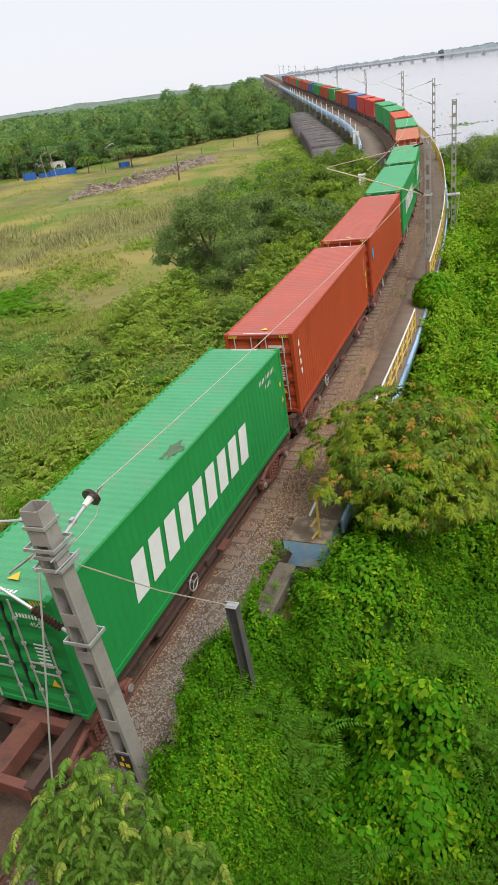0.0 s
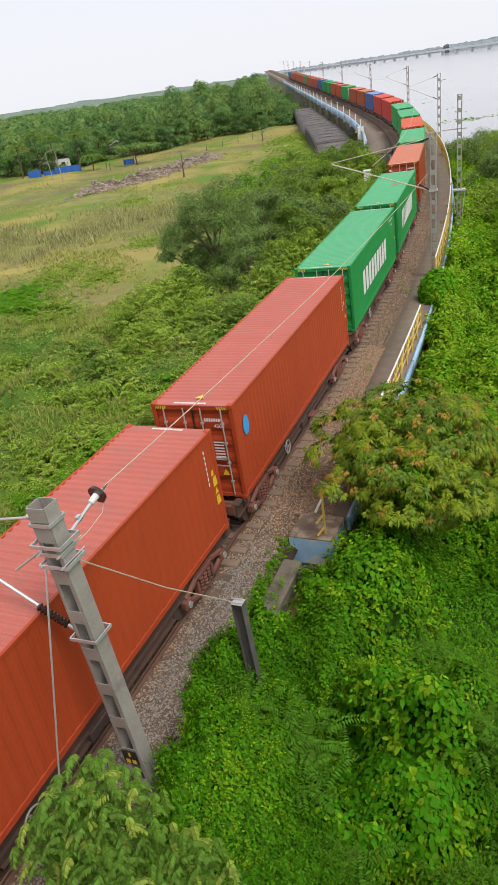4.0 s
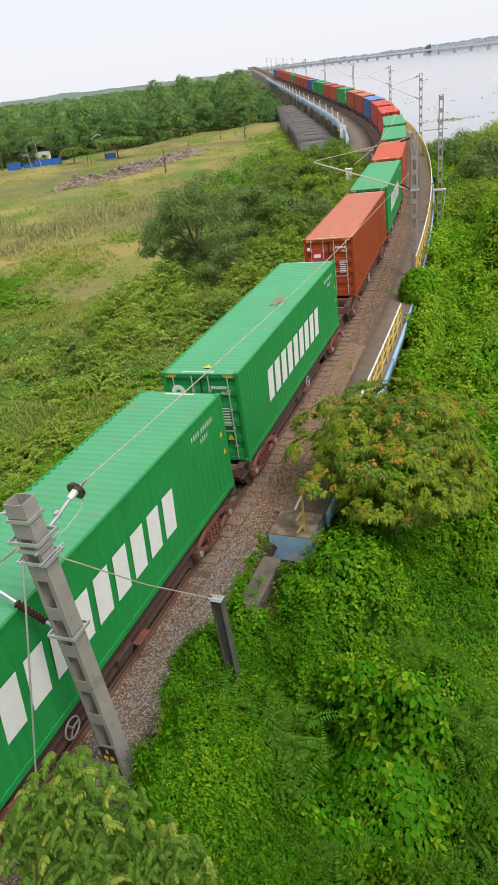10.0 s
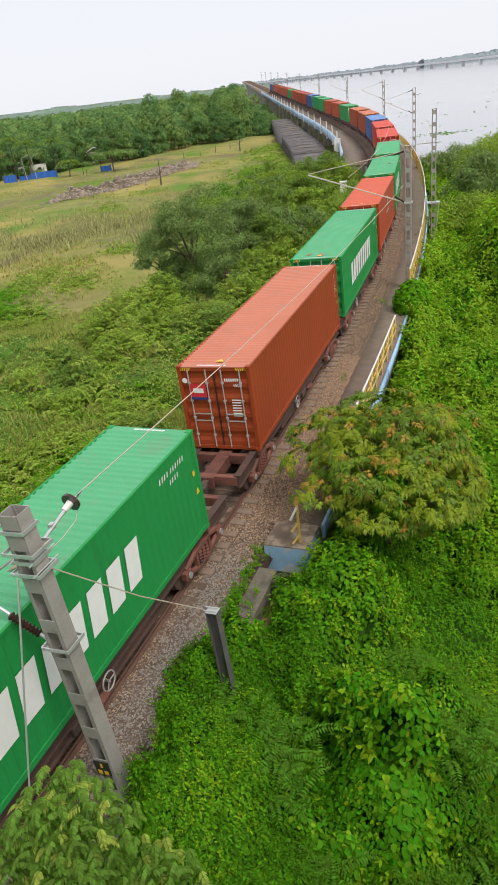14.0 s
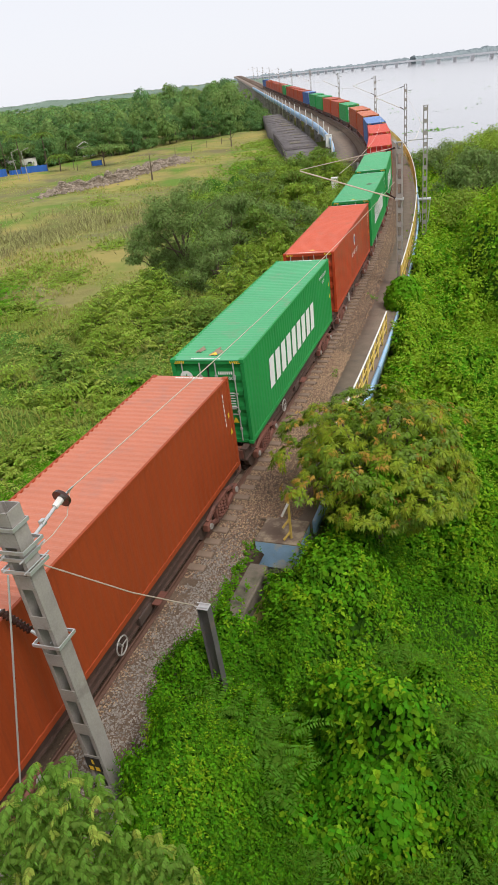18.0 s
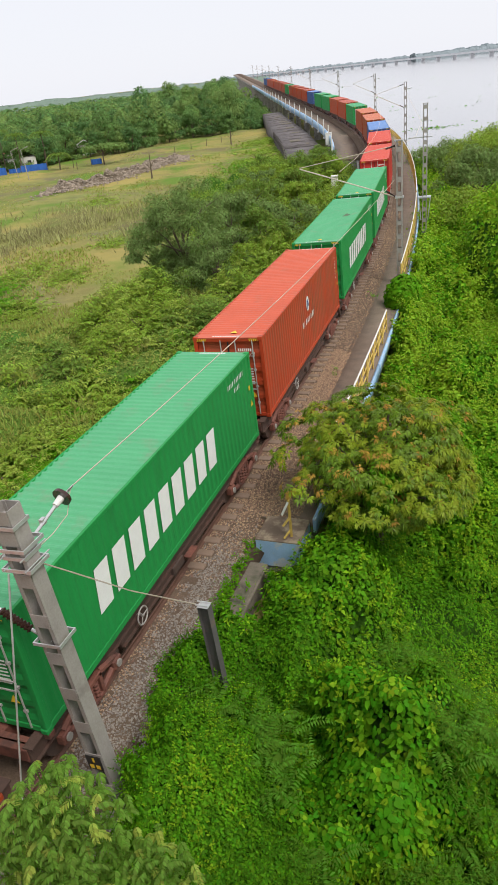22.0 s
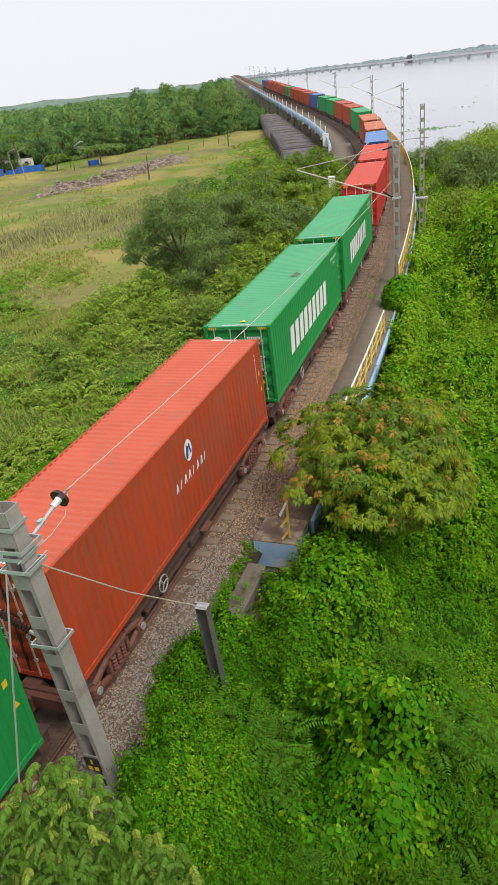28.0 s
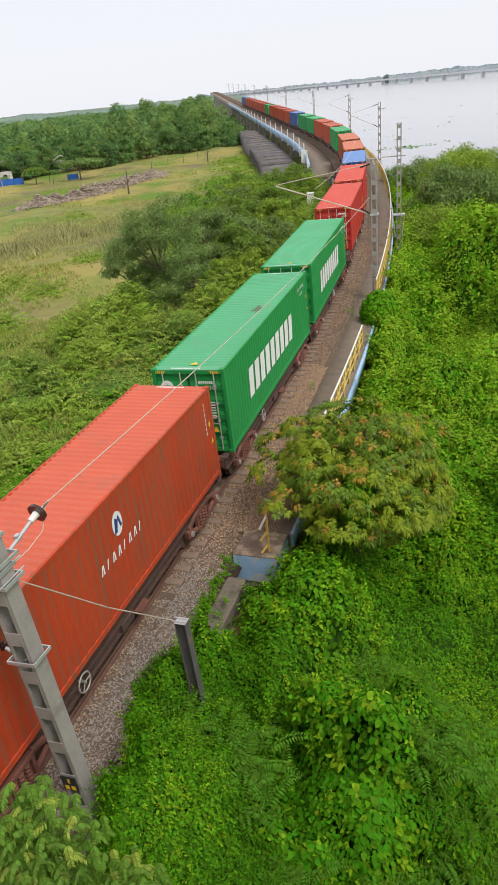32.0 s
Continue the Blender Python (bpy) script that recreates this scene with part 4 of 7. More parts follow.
def make_train():
    used = set()
    pitch = 13.46
    rake = 4 * pitch + 16.36
    far0 = -152.285  # far end of the first box against the reference box
    for k, five in enumerate(ORDER.split()):
        for i, c in enumerate(five):
            at = far0 + k * rake + i * pitch - CL / 2
            if k == 0 and i < 3:
                continue
            kind = 0 if i == 0 else 2 if i == 4 else 1
            pair = []
            for proto, tag in ((WAGONS[kind], "w%d" % kind), (PROTO[c], c)):
                if tag in used:
                    ob = copy_thing(proto, Matrix())
                else:
                    ob = proto
                    used.add(tag)
                pair.append(ob)
            TRAIN.append((at, *pair))
            for kk, ii, x, y, w, m in ((1, 0, 0.85, -0.6, 0.34, M_SOOT), (1, 4, 0.35, 0.6, 0.4, M_RUSTY), (2, 3, 0.5, 0.4, 0.3, M_SOOT), (2, 1, 0.1, -5.4, 0.28, M_RUSTY), (2, 1, -0.5, -5.2, 0.2, M_RUSTY)):
                if (kk, ii) == (k, i):
                    bm = B()
                    bm.faces.new([bm.verts.new((x + w * 0.7 * math.cos(a) * (0.8 + 0.3 * math.sin(3 * a + kk)), y + w * 1.5 * math.sin(a) * (0.8 + 0.3 * math.sin(5 * a)), CH - 0.013)) for a in np.linspace(0, 6.1, 26)])
                    part("roof_stain", bm, m, pair[1], "dark dirt patch on the roof")


make_train()
# where the far end of the reference box stands along the track
GOING = [(0, 83.48), (1, 78.39), (2, 73.51), (3, 68.84), (4, 64.32), (5, 59.92), (6, 55.57), (7, 51.33), (8, 47.19), (9, 43.21), (10, 39.29), (11, 35.38), (12, 31.52), (13, 27.82), (14, 24.32), (15, 20.99), (16, 17.65), (17, 14.37), (18, 11.1), (19, 7.89), (20, 4.94), (21, 2.14), (22, -0.51), (23, -3.08), (24, -5.52), (25, -7.64), (26, -9.55), (27, -11.23), (28, -12.75), (29, -13.9), (30, -14.85), (31, -15.41), (32, -15.53)]
CANT = -1.0


def motions():
    for at, w, c in TRAIN:
        walk(w, [(t, rail_pose(q + at, 0, 0, CANT)) for t, q in GOING])
        walk(c, [(t, rail_pose(q + at, 0, 0, CANT) @ pose(0, 0, 1.024)) for t, q in GOING])


# electric masts: two steel channels joined by batten plates; local -x towards the track
def channels(bm, h, w, dp):
    for sx in (-1, 1):
        box(bm, sx * w, sx * (w - 0.014), -dp, dp, 0, h)
        for sy in (-1, 1):
            box(bm, sx * (w - 0.001), sx * (w - 0.075), sy * dp, sy * (dp - 0.014), 0, h)
    return bm


def mast(place, height, label, arm=True, wide=0.14, arm_z=4.9, reach=3.4, fine=True, group="electric masts along the track", cap=True):
    m = thing("electric_mast", place, label, "electric mast", group)
    part("channel_frame", channels(B(), height, wide, wide * 0.85), M_GALV, m)
    gap = 0.78 if fine else 1.1
    for z in np.arange(0.25, height - 0.3, gap):
        for sy in (-1, 1):
            bm = B()
            box(bm, -wide + 0.016, wide - 0.016, sy * wide * 0.85, sy * (wide * 0.85 + 0.012), z, z + (0.25 if fine else 0.36))
            part("batten_plate", bm, M_GALV, m)
    if cap:
        bm = B()
        box(bm, -wide - 0.02, wide + 0.02, -wide, wide, height - 0.02, height + 0.02)
        part("cap_plate", bm, M_GALV, m)
    if arm:
        bm = B()
        rod(bm, (-wide, 0, height - 0.25), (-reach, 0, arm_z + 1.9), 0.022, 8)
        part("stay_tube", bm, M_WIRE, m)
        bm = B()
        rod(bm, (-wide, 0, arm_z), (-reach, 0, arm_z + 1.85), 0.036, 8)
        part("bracket_tube", bm, M_WIRE, m)
        for a, b in (((-wide - 0.05, 0, height - 0.26), (-0.75, 0, height - 0.4)), ((-wide - 0.05, 0, arm_z + 0.02), (-0.75, 0, arm_z + 0.36))):
            bm = B()
            a, b = Vector(a), Vector(b)
            turned(bm, a, b - a, [(k * (b - a).length / 14, 0.06 if k % 2 else 0.038) for k in range(15)], 10)
            part("insulator", bm, M_PORC, m)
        bm = B()
        box(bm, -wide - 0.06, wide + 0.06, -wide - 0.03, wide + 0.03, arm_z - 0.05, arm_z + 0.05)
        part("clamp", bm, M_GALV2, m)
    return m


def near_mast():
    base = Vector((-3.14, 8.6, -0.75))
    place = Matrix.Translation(base) @ pose(0, 0, 0, 0.0, -4.6, -24)
    m = mast(place, 7.1, "tall grey riveted steel electric mast beside the track", arm=False, wide=0.178, cap=False)
    # collars and brackets
    for z, o in ((6.05, 0.1), (6.25, 0.04), (6.42, 0.12), (4.58, 0.09), (6.78, 0.03)):
        bm = B()
        w, d = 0.178 + o, 0.152 + o * 0.6
        for sy in (-1, 1):
            box(bm, -w, w, sy * d, sy * (d + 0.02), z, z + 0.06)
        for sx in (-1, 1):
            box(bm, sx * (w - 0.02), sx * w, -d, d, z, z + 0.06)
        part("collar", bm, M_GALV2, m)
    for sy in (-1, 1):
        bm = B()
        box(bm, -0.162, 0.162, sy * 0.15, sy * 0.163, 6.86, 7.1)
        part("batten_plate", bm, M_GALV, m)
    bm = B()
    for sx in (-1, 1):
        for z in (6.1, 6.3):
            rod(bm, (sx * 0.2, -0.28, z), (sx * 0.2, 0.34, z), 0.014, 6)
    part("bolt_strip", bm, M_GALV2, m)
    # strain arm with disc insulator along the line
    bm = B()
    rod(bm, (0.05, 0.16, 6.35), (0.12, 0.9, 6.57), 0.028, 8)
    box(bm, 0.03, 0.1, 0.5, 0.6, 6.42, 6.52)
    part("strain_rod", bm, M_GALV2, m)
    bm = B()
    rod(bm, (0.11, 0.86, 6.56), (0.135, 1.04, 6.61), 0.05, 10, 0.065)
    part("insulator_cap", bm, M_WHITE, m)
    bm = B()
    a, b = Vector((0.132, 1.02, 6.605)), Vector((0.14, 1.08, 6.62))
    rod(bm, a, b, 0.165, 20, 0.155)
    rod(bm, b, b + (b - a) * 0.6, 0.1, 16, 0.06)
    part("disc_insulator", bm, M_PORC, m)
    bm = B()
    for k in range(4):
        rod(bm, (0.09, 1.18 + k * 0.035, 6.57), (0.21, 1.18 + k * 0.035, 6.69), 0.01, 6)
    rod(bm, (0.14, 1.08, 6.62), (0.16, 1.34, 6.65), 0.018, 6)
    part("wire_clamp", bm, M_GALV2, m)
    bm = B()
    pts = [Vector((0.1, 0.14, 6.2)), Vector((0.12, 0.6, 6.2)), Vector((0.16, 1.0, 6.3)), Vector((0.15, 1.26, 6.62))]
    tube(bm, pts, 0.008, 6)
    part("jumper_wire", bm, M_WIRE, m)
    # cantilever reaching over the track
    bm = B()
    rod(bm, (-0.17, 0.05, 4.42), (-2.6, 0.1, 6.0), 0.03, 8)
    part("bracket_tube", bm, M_GALV2, m)
    bm = B()
    turned(bm, (-0.5, 0.06, 4.63), (-0.84, 0, 0.54), [(k * 0.034, 0.08 if k % 2 else 0.05) for k in range(19)], 12)
    part("ribbed_insulator", bm, M_PORC, m)
    bm = B()
    rod(bm, (-0.17, 0.0, 6.85), (-2.6, 0.1, 6.5), 0.022, 8)
    rod(bm, (-0.22, 0.0, 6.3), (-1.1, 0.0, 5.75), 0.022, 8)
    part("stay_rod", bm, M_GALV2, m)
    bm = B()
    rod(bm, (-0.17, 0.05, 6.85), (-0.42, 0.05, 6.8), 0.05, 8)
    part("stay_clamp", bm, M_GALV2, m)
    # location plate
    bm = B()
    box(bm, -0.15, 0.15, -0.2, -0.186, 1.72, 2.04)
    plate = part("number_plate", bm, M_BLACK, m, "black plate with yellow figures")
    bm = B()
    quad(bm, [(-0.02, -0.203, 1.9), (0.03, -0.203, 1.9), (0.03, -0.203, 2.01), (-0.02, -0.203, 2.01)])
    quad(bm, [(-0.11, -0.203, 1.74), (-0.02, -0.203, 1.74), (-0.02, -0.203, 1.84), (-0.11, -0.203, 1.84)])
    quad(bm, [(0.02, -0.203, 1.74), (0.11, -0.203, 1.74), (0.11, -0.203, 1.84), (0.02, -0.203, 1.84)])
    part("figure", bm, M_MARKY, plate)
    # earth wire down the side
    bm = B()
    inv = place.inverted()
    tube(bm, [(-0.14, -0.26, 6.05), inv @ Vector((-4.75, 6.9, -1.4))], 0.016, 6)
    part("earth_wire", bm, M_GALV2, m)
    bm = B()
    box(bm, -0.32, 0.32, -0.3, 0.3, -0.3, 0.3, bevel=0.03)
    part("footing", bm, M_CONC, m)
    return place


NEAR = near_mast()


def anchor_post():
    p = thing("anchor_post", Matrix.Translation((-1.22, 11.6, -1.68)) @ pose(0, 0, 0, 0, -2.5, -24), "short dark steel anchor post holding a guy rod", "post")
    bm = B()
    box(bm, -0.11, 0.11, -0.012, 0.012, 0, 3.35)
    for sx in (-1, 1):
        box(bm, sx * 0.11, sx * 0.122, -0.1, 0.1, 0, 3.35)
    part("steel_section", bm, M_DARKSTEEL, p)
    bm = B()
    box(bm, -0.13, 0.13, -0.11, 0.11, 3.352, 3.37, bevel=0.005)
    for k in (-1, 1):
        rod(bm, (-0.18, 0.06 * k, 3.39), (0.12, 0.06 * k, 3.39), 0.014, 6)
    part("clamp", bm, M_GALV2, p)
    g = thing("guy_rod", Matrix(), "thin steel guy rod from the mast to its anchor post", "guy rod")
    a = NEAR @ Vector((0.2, 0.1, 6.02))
    b = Vector((-1.52, 11.6, 1.78))
    bm = B()
    mid = (a + b) / 2 - Vector((0, 0, 0.1))
    tube(bm, [a, mid, b], 0.014, 6)
    part("rod", bm, M_WIRE, g)


anchor_post()


def far_masts():
    m1 = mast(rail_pose(23.3, 3.3, -0.35), 7.85, "grey batten-plated electric mast on the walkway edge", wide=0.17, arm_z=4.9, reach=5.6)
    m2 = mast(rail_pose(37.5, 4.2, -3.9), 12.3, "grey lattice electric mast on a bracket outside the railing", arm=False, wide=0.17)
    bm = B()
    box(bm, -0.45, 0.45, -0.3, 0.3, 5.9, 6.0)
    for sx in (-1, 1):
        rod(bm, (sx * 0.42, -0.25, 5.95), (sx * 0.25, -0.2, 4.3), 0.03, 6)
    part("platform", bm, M_GALV2, m2)
    bm = B()
    rod(bm, (0, 0, 10.1), (-1.2, 0, 10.1), 0.04, 6)
    rod(bm, (0.5, 0, 10.1), (0, 0, 10.1), 0.04, 6)
    part("cross_arm", bm, M_GALV2, m2)
    for s, h in ((88, 8.9), (127, 9.2), (176, 9.3), (234, 9.6), (296, 9.9), (360, 10), (424, 10), (488, 10), (552, 10), (616, 10)):
        a = mast(rail_pose(s, 4.1, -0.9), h, "distant grey lattice electric mast beside the viaduct", arm=True, wide=0.2, arm_z=h - 3.1, reach=4.0, fine=False)
        bm = B()
        rod(bm, (0, 0, h - 0.9), (0.9, 0, h - 0.8), 0.05, 6)
        part("feeder_arm", bm, M_GALV2, a)


far_masts()


def wire(name, pts, r, label):
    o = thing(name, Matrix(), label, "wire", "overhead wires")
    bm = B()
    tube(bm, pts, r, 5)
    part("strand", bm, M_WIRE, o)


def wires():
    a = NEAR @ Vector((0.16, 1.34, 6.65))
    b = beside(23.1, 3.05, 5.5)
    pts = [a.lerp(b, k / 14) - Vector((0, 0, 0.3 * 4 * (k / 14) * (1 - k / 14))) for k in range(15)]
    wire("catenary_wire", pts, 0.011, "thin bare overhead wire sagging above the train")
    ends = [(22.5, 6.2), (88, 6.6), (127, 6.7), (176, 6.8), (234, 6.9)]
    for (s0, z0), (s1, z1) in zip(ends[:-1], ends[1:]):
        pts = []
        for k in range(11):
            f = k / 10
            pts.append(beside(s0 + (s1 - s0) * f, 0.1, z0 + (z1 - z0) * f - 0.5 * 4 * f * (1 - f)))
        wire("catenary_wire", pts, 0.012, "thin bare overhead wire along the curve")
    pts = [beside(37.5, 4.2, 6.2), beside(62, 4.0, 5.6), beside(88, 4.1, 6.9)]
    wire("feeder_wire", pts, 0.014, "thin feeder wire between the masts")
    wire("span_wire", [beside(23.3, 3.3, 7.2), beside(30, 3.8, 7.0), beside(37.5, 4.0, 7.4)], 0.012, "thin wire between two masts")


wires()
white_box(68.5, -5.3, -2.5, -0.3, 0.37)
white_box(110.5, -5.95, -1.1, 0.7, 0.5)


# vegetation
CLUMPS = [  # x, y, radius, height of mounds beside the track
    (1.75, 9.2, 1.9, 2.2), (0.3, 5.6, 1.8, 1.2), (3.6, 9.0, 1.6, 0.9), (0.9, 13.6, 1.5, 0.7), (2.2, 12.0, 1.6, 0.5),
    (9.0, 37.0, 1.2, 1.2), (11.0, 33.0, 3.0, 0.9), (15.0, 44.0, 4.0, 1.0), (19.0, 38.0, 5.0, 0.8), (13.5, 27.0, 3.2, 0.6),
    (20.0, 56.0, 4.5, 1.5), (16.5, 50.5, 2.6, 1.0), (8.0, 25.0, 2.5, 0.4), (18.0, 30.0, 4.0, 0.5),
    (-9.0, 47.0, 5.0, 1.2), (-3.0, 50.0, 4.0, 1.6), (-15.0, 54.0, 5.0, 1.0), (-16.0, 44.0, 4.0, 0.6), (0.5, 58.0, 4.0, 1.8), (-11.0, 38.0, 4.0, 0.5),
    (6.0, 92.0, 6.0, 1.0), (11.0, 84.0, 5.0, 1.2), (14.0, 96.0, 5.0, 1.0), (10.0, 106.0, 6.0, 0.8), (4.0, 80.0, 5.0, 0.6), (2.0, 68.0, 4.0, 1.2)]
GX0, GY0, GD = -36.0, -8.0, 0.2


def dome_field():
    """Many overlapping leafy domes: the uneven top of the growth, on a fine grid."""
    rng = np.random.default_rng(17)
    nx, ny = int(84 / GD), int(136 / GD)
    h = np.zeros((ny, nx))
    for n, r0, r1, lift in ((620, 1.1, 2.6, 0.95), (4200, 0.45, 1.1, 0.95), (7000, 0.22, 0.5, 0.7)):
        cx, cy = rng.uniform(0, nx, n), rng.uniform(0, ny, n)
        rr = rng.uniform(r0, r1, n)
        base = h.copy()
        for x, y, r in zip(cx, cy, rr):
            k = r / GD
            i0, i1, j0, j1 = max(0, int(y - k)), min(ny, int(y + k) + 2), max(0, int(x - k)), min(nx, int(x + k) + 2)
            gy, gx = np.ogrid[i0:i1, j0:j1]
            q = 1 - ((gx - x) ** 2 + (gy - y) ** 2) / (k * k)
            add = np.sqrt(np.clip(q, 0, 1)) * r * lift
            bi = base[min(ny - 1, int(y)), min(nx - 1, int(x))] * 0.75
            h[i0:i1, j0:j1] = np.maximum(h[i0:i1, j0:j1], np.where(q > 0, add + bi, 0))
    return h


DOMES = dome_field()


def domes(x, y):
    fx, fy = np.clip((x - GX0) / GD, 0, DOMES.shape[1] - 1.01), np.clip((y - GY0) / GD, 0, DOMES.shape[0] - 1.01)
    i, j = fy.astype(int), fx.astype(int)
    u, v = fx - j, fy - i
    return (DOMES[i, j] * (1 - u) + DOMES[i, j + 1] * u) * (1 - v) + (DOMES[i + 1, j] * (1 - u) + DOMES[i + 1, j + 1] * u) * v


def cover(x, y):
    """Height of the growth over the ground, and where it is shrub or thicket."""
    x, y = np.asarray(x, float), np.asarray(y, float)
    s, d = offsets(x, y)
    g = ground_z(x, y)
    edge = 0.3 * waves(x, y, 3, 14) + 0.35 * waves(x, y, 0.9, 16)
    start = np.interp(s, [-14, -12, -10.5, -9.5, -8.7, -8, -7.2, -6.5, -5, -3.4], [3.3, 3.15, 2.9, 2.6, 1.9, 1.6, 1.65, 2.2, 2.55, 2.75])
    right = step(start, start + 0.35, d + 0.6 * edge) * (s < -2.9) + step(3.74, 3.95, d) * (s >= -2.9)
    right = right * (1 - step(95, 118, y))
    left = step(3.2, 4.6, -d) * (s < 0) + np.where(s < 84, step(2.9, 3.6, -d), step(5.9, 7.5, -d)) * (s >= 0)
    dm = domes(x, y)
    level = -3.2 + 0.6 * step(12, 30, y) - 0.7 * step(3.0, 5.5, x) * (1 - step(16, 24, y)) + 0.25 * waves(x, y, 9, 15)
    mound = np.zeros(x.shape)
    for cx, cy, r, h in CLUMPS:
        mound = mound + h * np.exp(-((x - cx) ** 2 + (y - cy) ** 2) / (r * r))
    low = 1 - 0.6 * step(3.2, 5.0, x) * (1 - step(14, 19, y))
    far_bank = step(17, 25, y) * (1 - step(48, 60, y))
    billow = domes(0.42 * x + 3.0, 0.42 * y + 2.0)
    hr = np.maximum(level - g, 0.4) + dm * (1.15 - 0.45 * far_bank) * low + 2.7 * far_bank * (billow - 0.55) + mound * step(3.4, 4.6, d)
    cap = 0.28 + 0.85 * np.maximum(d - 3.4, 0) + 1.45 * dm - 0.5 * np.exp(-((x + 1.2) ** 2 + (y - 11.3) ** 2) / 0.3) + 0.8 * np.exp(-((x + 2.25) ** 2 + (y - 12.6) ** 2) / 0.7)
    climb = (-0.85 - 0.6 * (1 - step(-1, 4, s)) - 0.8 * step(3, 5, s) * (1 - step(12, 16, s)) - g + 0.4 * dm) * (1 - step(4.6, 7.0, d)) * step(-2.6, -1.0, s)
    hr = np.maximum(hr, climb)
    hr = np.where(s < -1.5, np.minimum(hr, cap), hr)
    edge_top = -0.95 + 0.7 * np.maximum(d - 3.8, 0) - g + 0.45 * dm + 0.9 * (billow - 0.5)
    hr = np.where((s > 2) & (d < 12), np.minimum(hr, np.maximum(edge_top, 0.4)), hr)
    hr = hr - 0.9 * np.exp(-((np.hypot(x - 1.35, y - 9.6) - 2.1) / 0.5) ** 2) * step(4.2, 5.4, d) * (0.6 + 0.5 * waves(x, y, 3, 38))
    hr = hr + 1.7 * np.exp(-((x - 2.2) ** 2 + (y - 16.2) ** 2) / 1.1) * step(3.7, 4.0, d)
    hr = hr + 1.7 * np.exp(-((x - 3.3) ** 2 + (y - 15.4) ** 2) / 3.2) * step(3.74, 4.6, d)
    shrub = step(22, 27, y) * (1 - step(48, 56, y + 0.35 * np.minimum(x, 0) + 5 * waves(x, y, 14, 19)))
    near_line = step(54, 64, y) * (1 - step(108, 125, y)) * step(-5, 1, x + 0.02 * y)
    fade = 1 - step(46, 62, y + 7 * waves(x, y, 16, 18))
    hl = (0.42 + 0.2 * waves(x, y, 4, 13) + 0.3 * dm) * np.maximum(fade, near_line) + (0.2 + 0.8 * dm + 0.6 * mound) * near_line + 0.35 * dm * shrub
    climb_l = (-1.4 - g + 0.5 * dm) * step(14, 26, s) * (1 - step(82, 92, s)) * (1 - step(5.0, 8.5, -d))
    hl = np.maximum(hl, climb_l)
    out = hr * right + hl * left
    return np.maximum(out, 0) * (1 - wet(x, y)), shrub, near_line, d


def top_z(x, y):
    return np.maximum(ground_z(x, y), -5.2) + cover(x, y)[0]


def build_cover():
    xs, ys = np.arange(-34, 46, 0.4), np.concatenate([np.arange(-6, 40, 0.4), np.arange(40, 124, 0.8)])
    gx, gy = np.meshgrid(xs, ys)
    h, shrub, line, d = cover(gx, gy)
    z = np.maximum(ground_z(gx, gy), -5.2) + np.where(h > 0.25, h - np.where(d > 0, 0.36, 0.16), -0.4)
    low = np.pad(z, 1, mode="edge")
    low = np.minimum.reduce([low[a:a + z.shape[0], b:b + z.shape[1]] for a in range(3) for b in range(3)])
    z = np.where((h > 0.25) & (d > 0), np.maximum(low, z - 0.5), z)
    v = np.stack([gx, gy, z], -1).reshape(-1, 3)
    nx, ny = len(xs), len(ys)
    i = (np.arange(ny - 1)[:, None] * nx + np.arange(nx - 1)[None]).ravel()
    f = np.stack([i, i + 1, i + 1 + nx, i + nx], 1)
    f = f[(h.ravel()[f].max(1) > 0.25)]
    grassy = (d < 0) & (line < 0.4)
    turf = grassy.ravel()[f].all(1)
    # The sunk dark sheet fills leaf gaps with painted shade.
    tagged(raw("undergrowth", v, f[~turf], M_UNDER, smooth=True), "dark sheet below the creeper leaves, coloured for the shade between them", "undergrowth", kind="stuff")
    tagged(raw("turf", v, f[turf], M_TURF, smooth=True), "rough green turf, darkened in colour for the shade between the shrubs", "turf", kind="stuff")


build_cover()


def scatter(n, lo, hi, az0, az1, seed):
    """Places on the growth, thinning out with the distance from the road bridge."""
    rng = np.random.default_rng(seed)
    r = np.exp(rng.uniform(math.log(lo), math.log(hi), n))
    a = np.radians(rng.uniform(az0, az1, n))
    x, y = r * np.sin(a), r * np.cos(a)
    return x, y, r, rng


def normals(x, y, e=0.3):
    zx = (top_z(x + e, y) - top_z(x - e, y)) / (2 * e)
    zy = (top_z(x, y + e) - top_z(x, y - e)) / (2 * e)
    n = np.stack([-zx, -zy, np.ones_like(zx)], 1)
    return unit(n)


def scatter_even(n, lo, hi, az0, az1, seed):
    """Like scatter, thinning out more slowly."""
    rng = np.random.default_rng(seed)
    r, a = rng.uniform(lo, hi, n), np.radians(rng.uniform(az0, az1, n))
    return r * np.sin(a), r * np.cos(a), r, rng


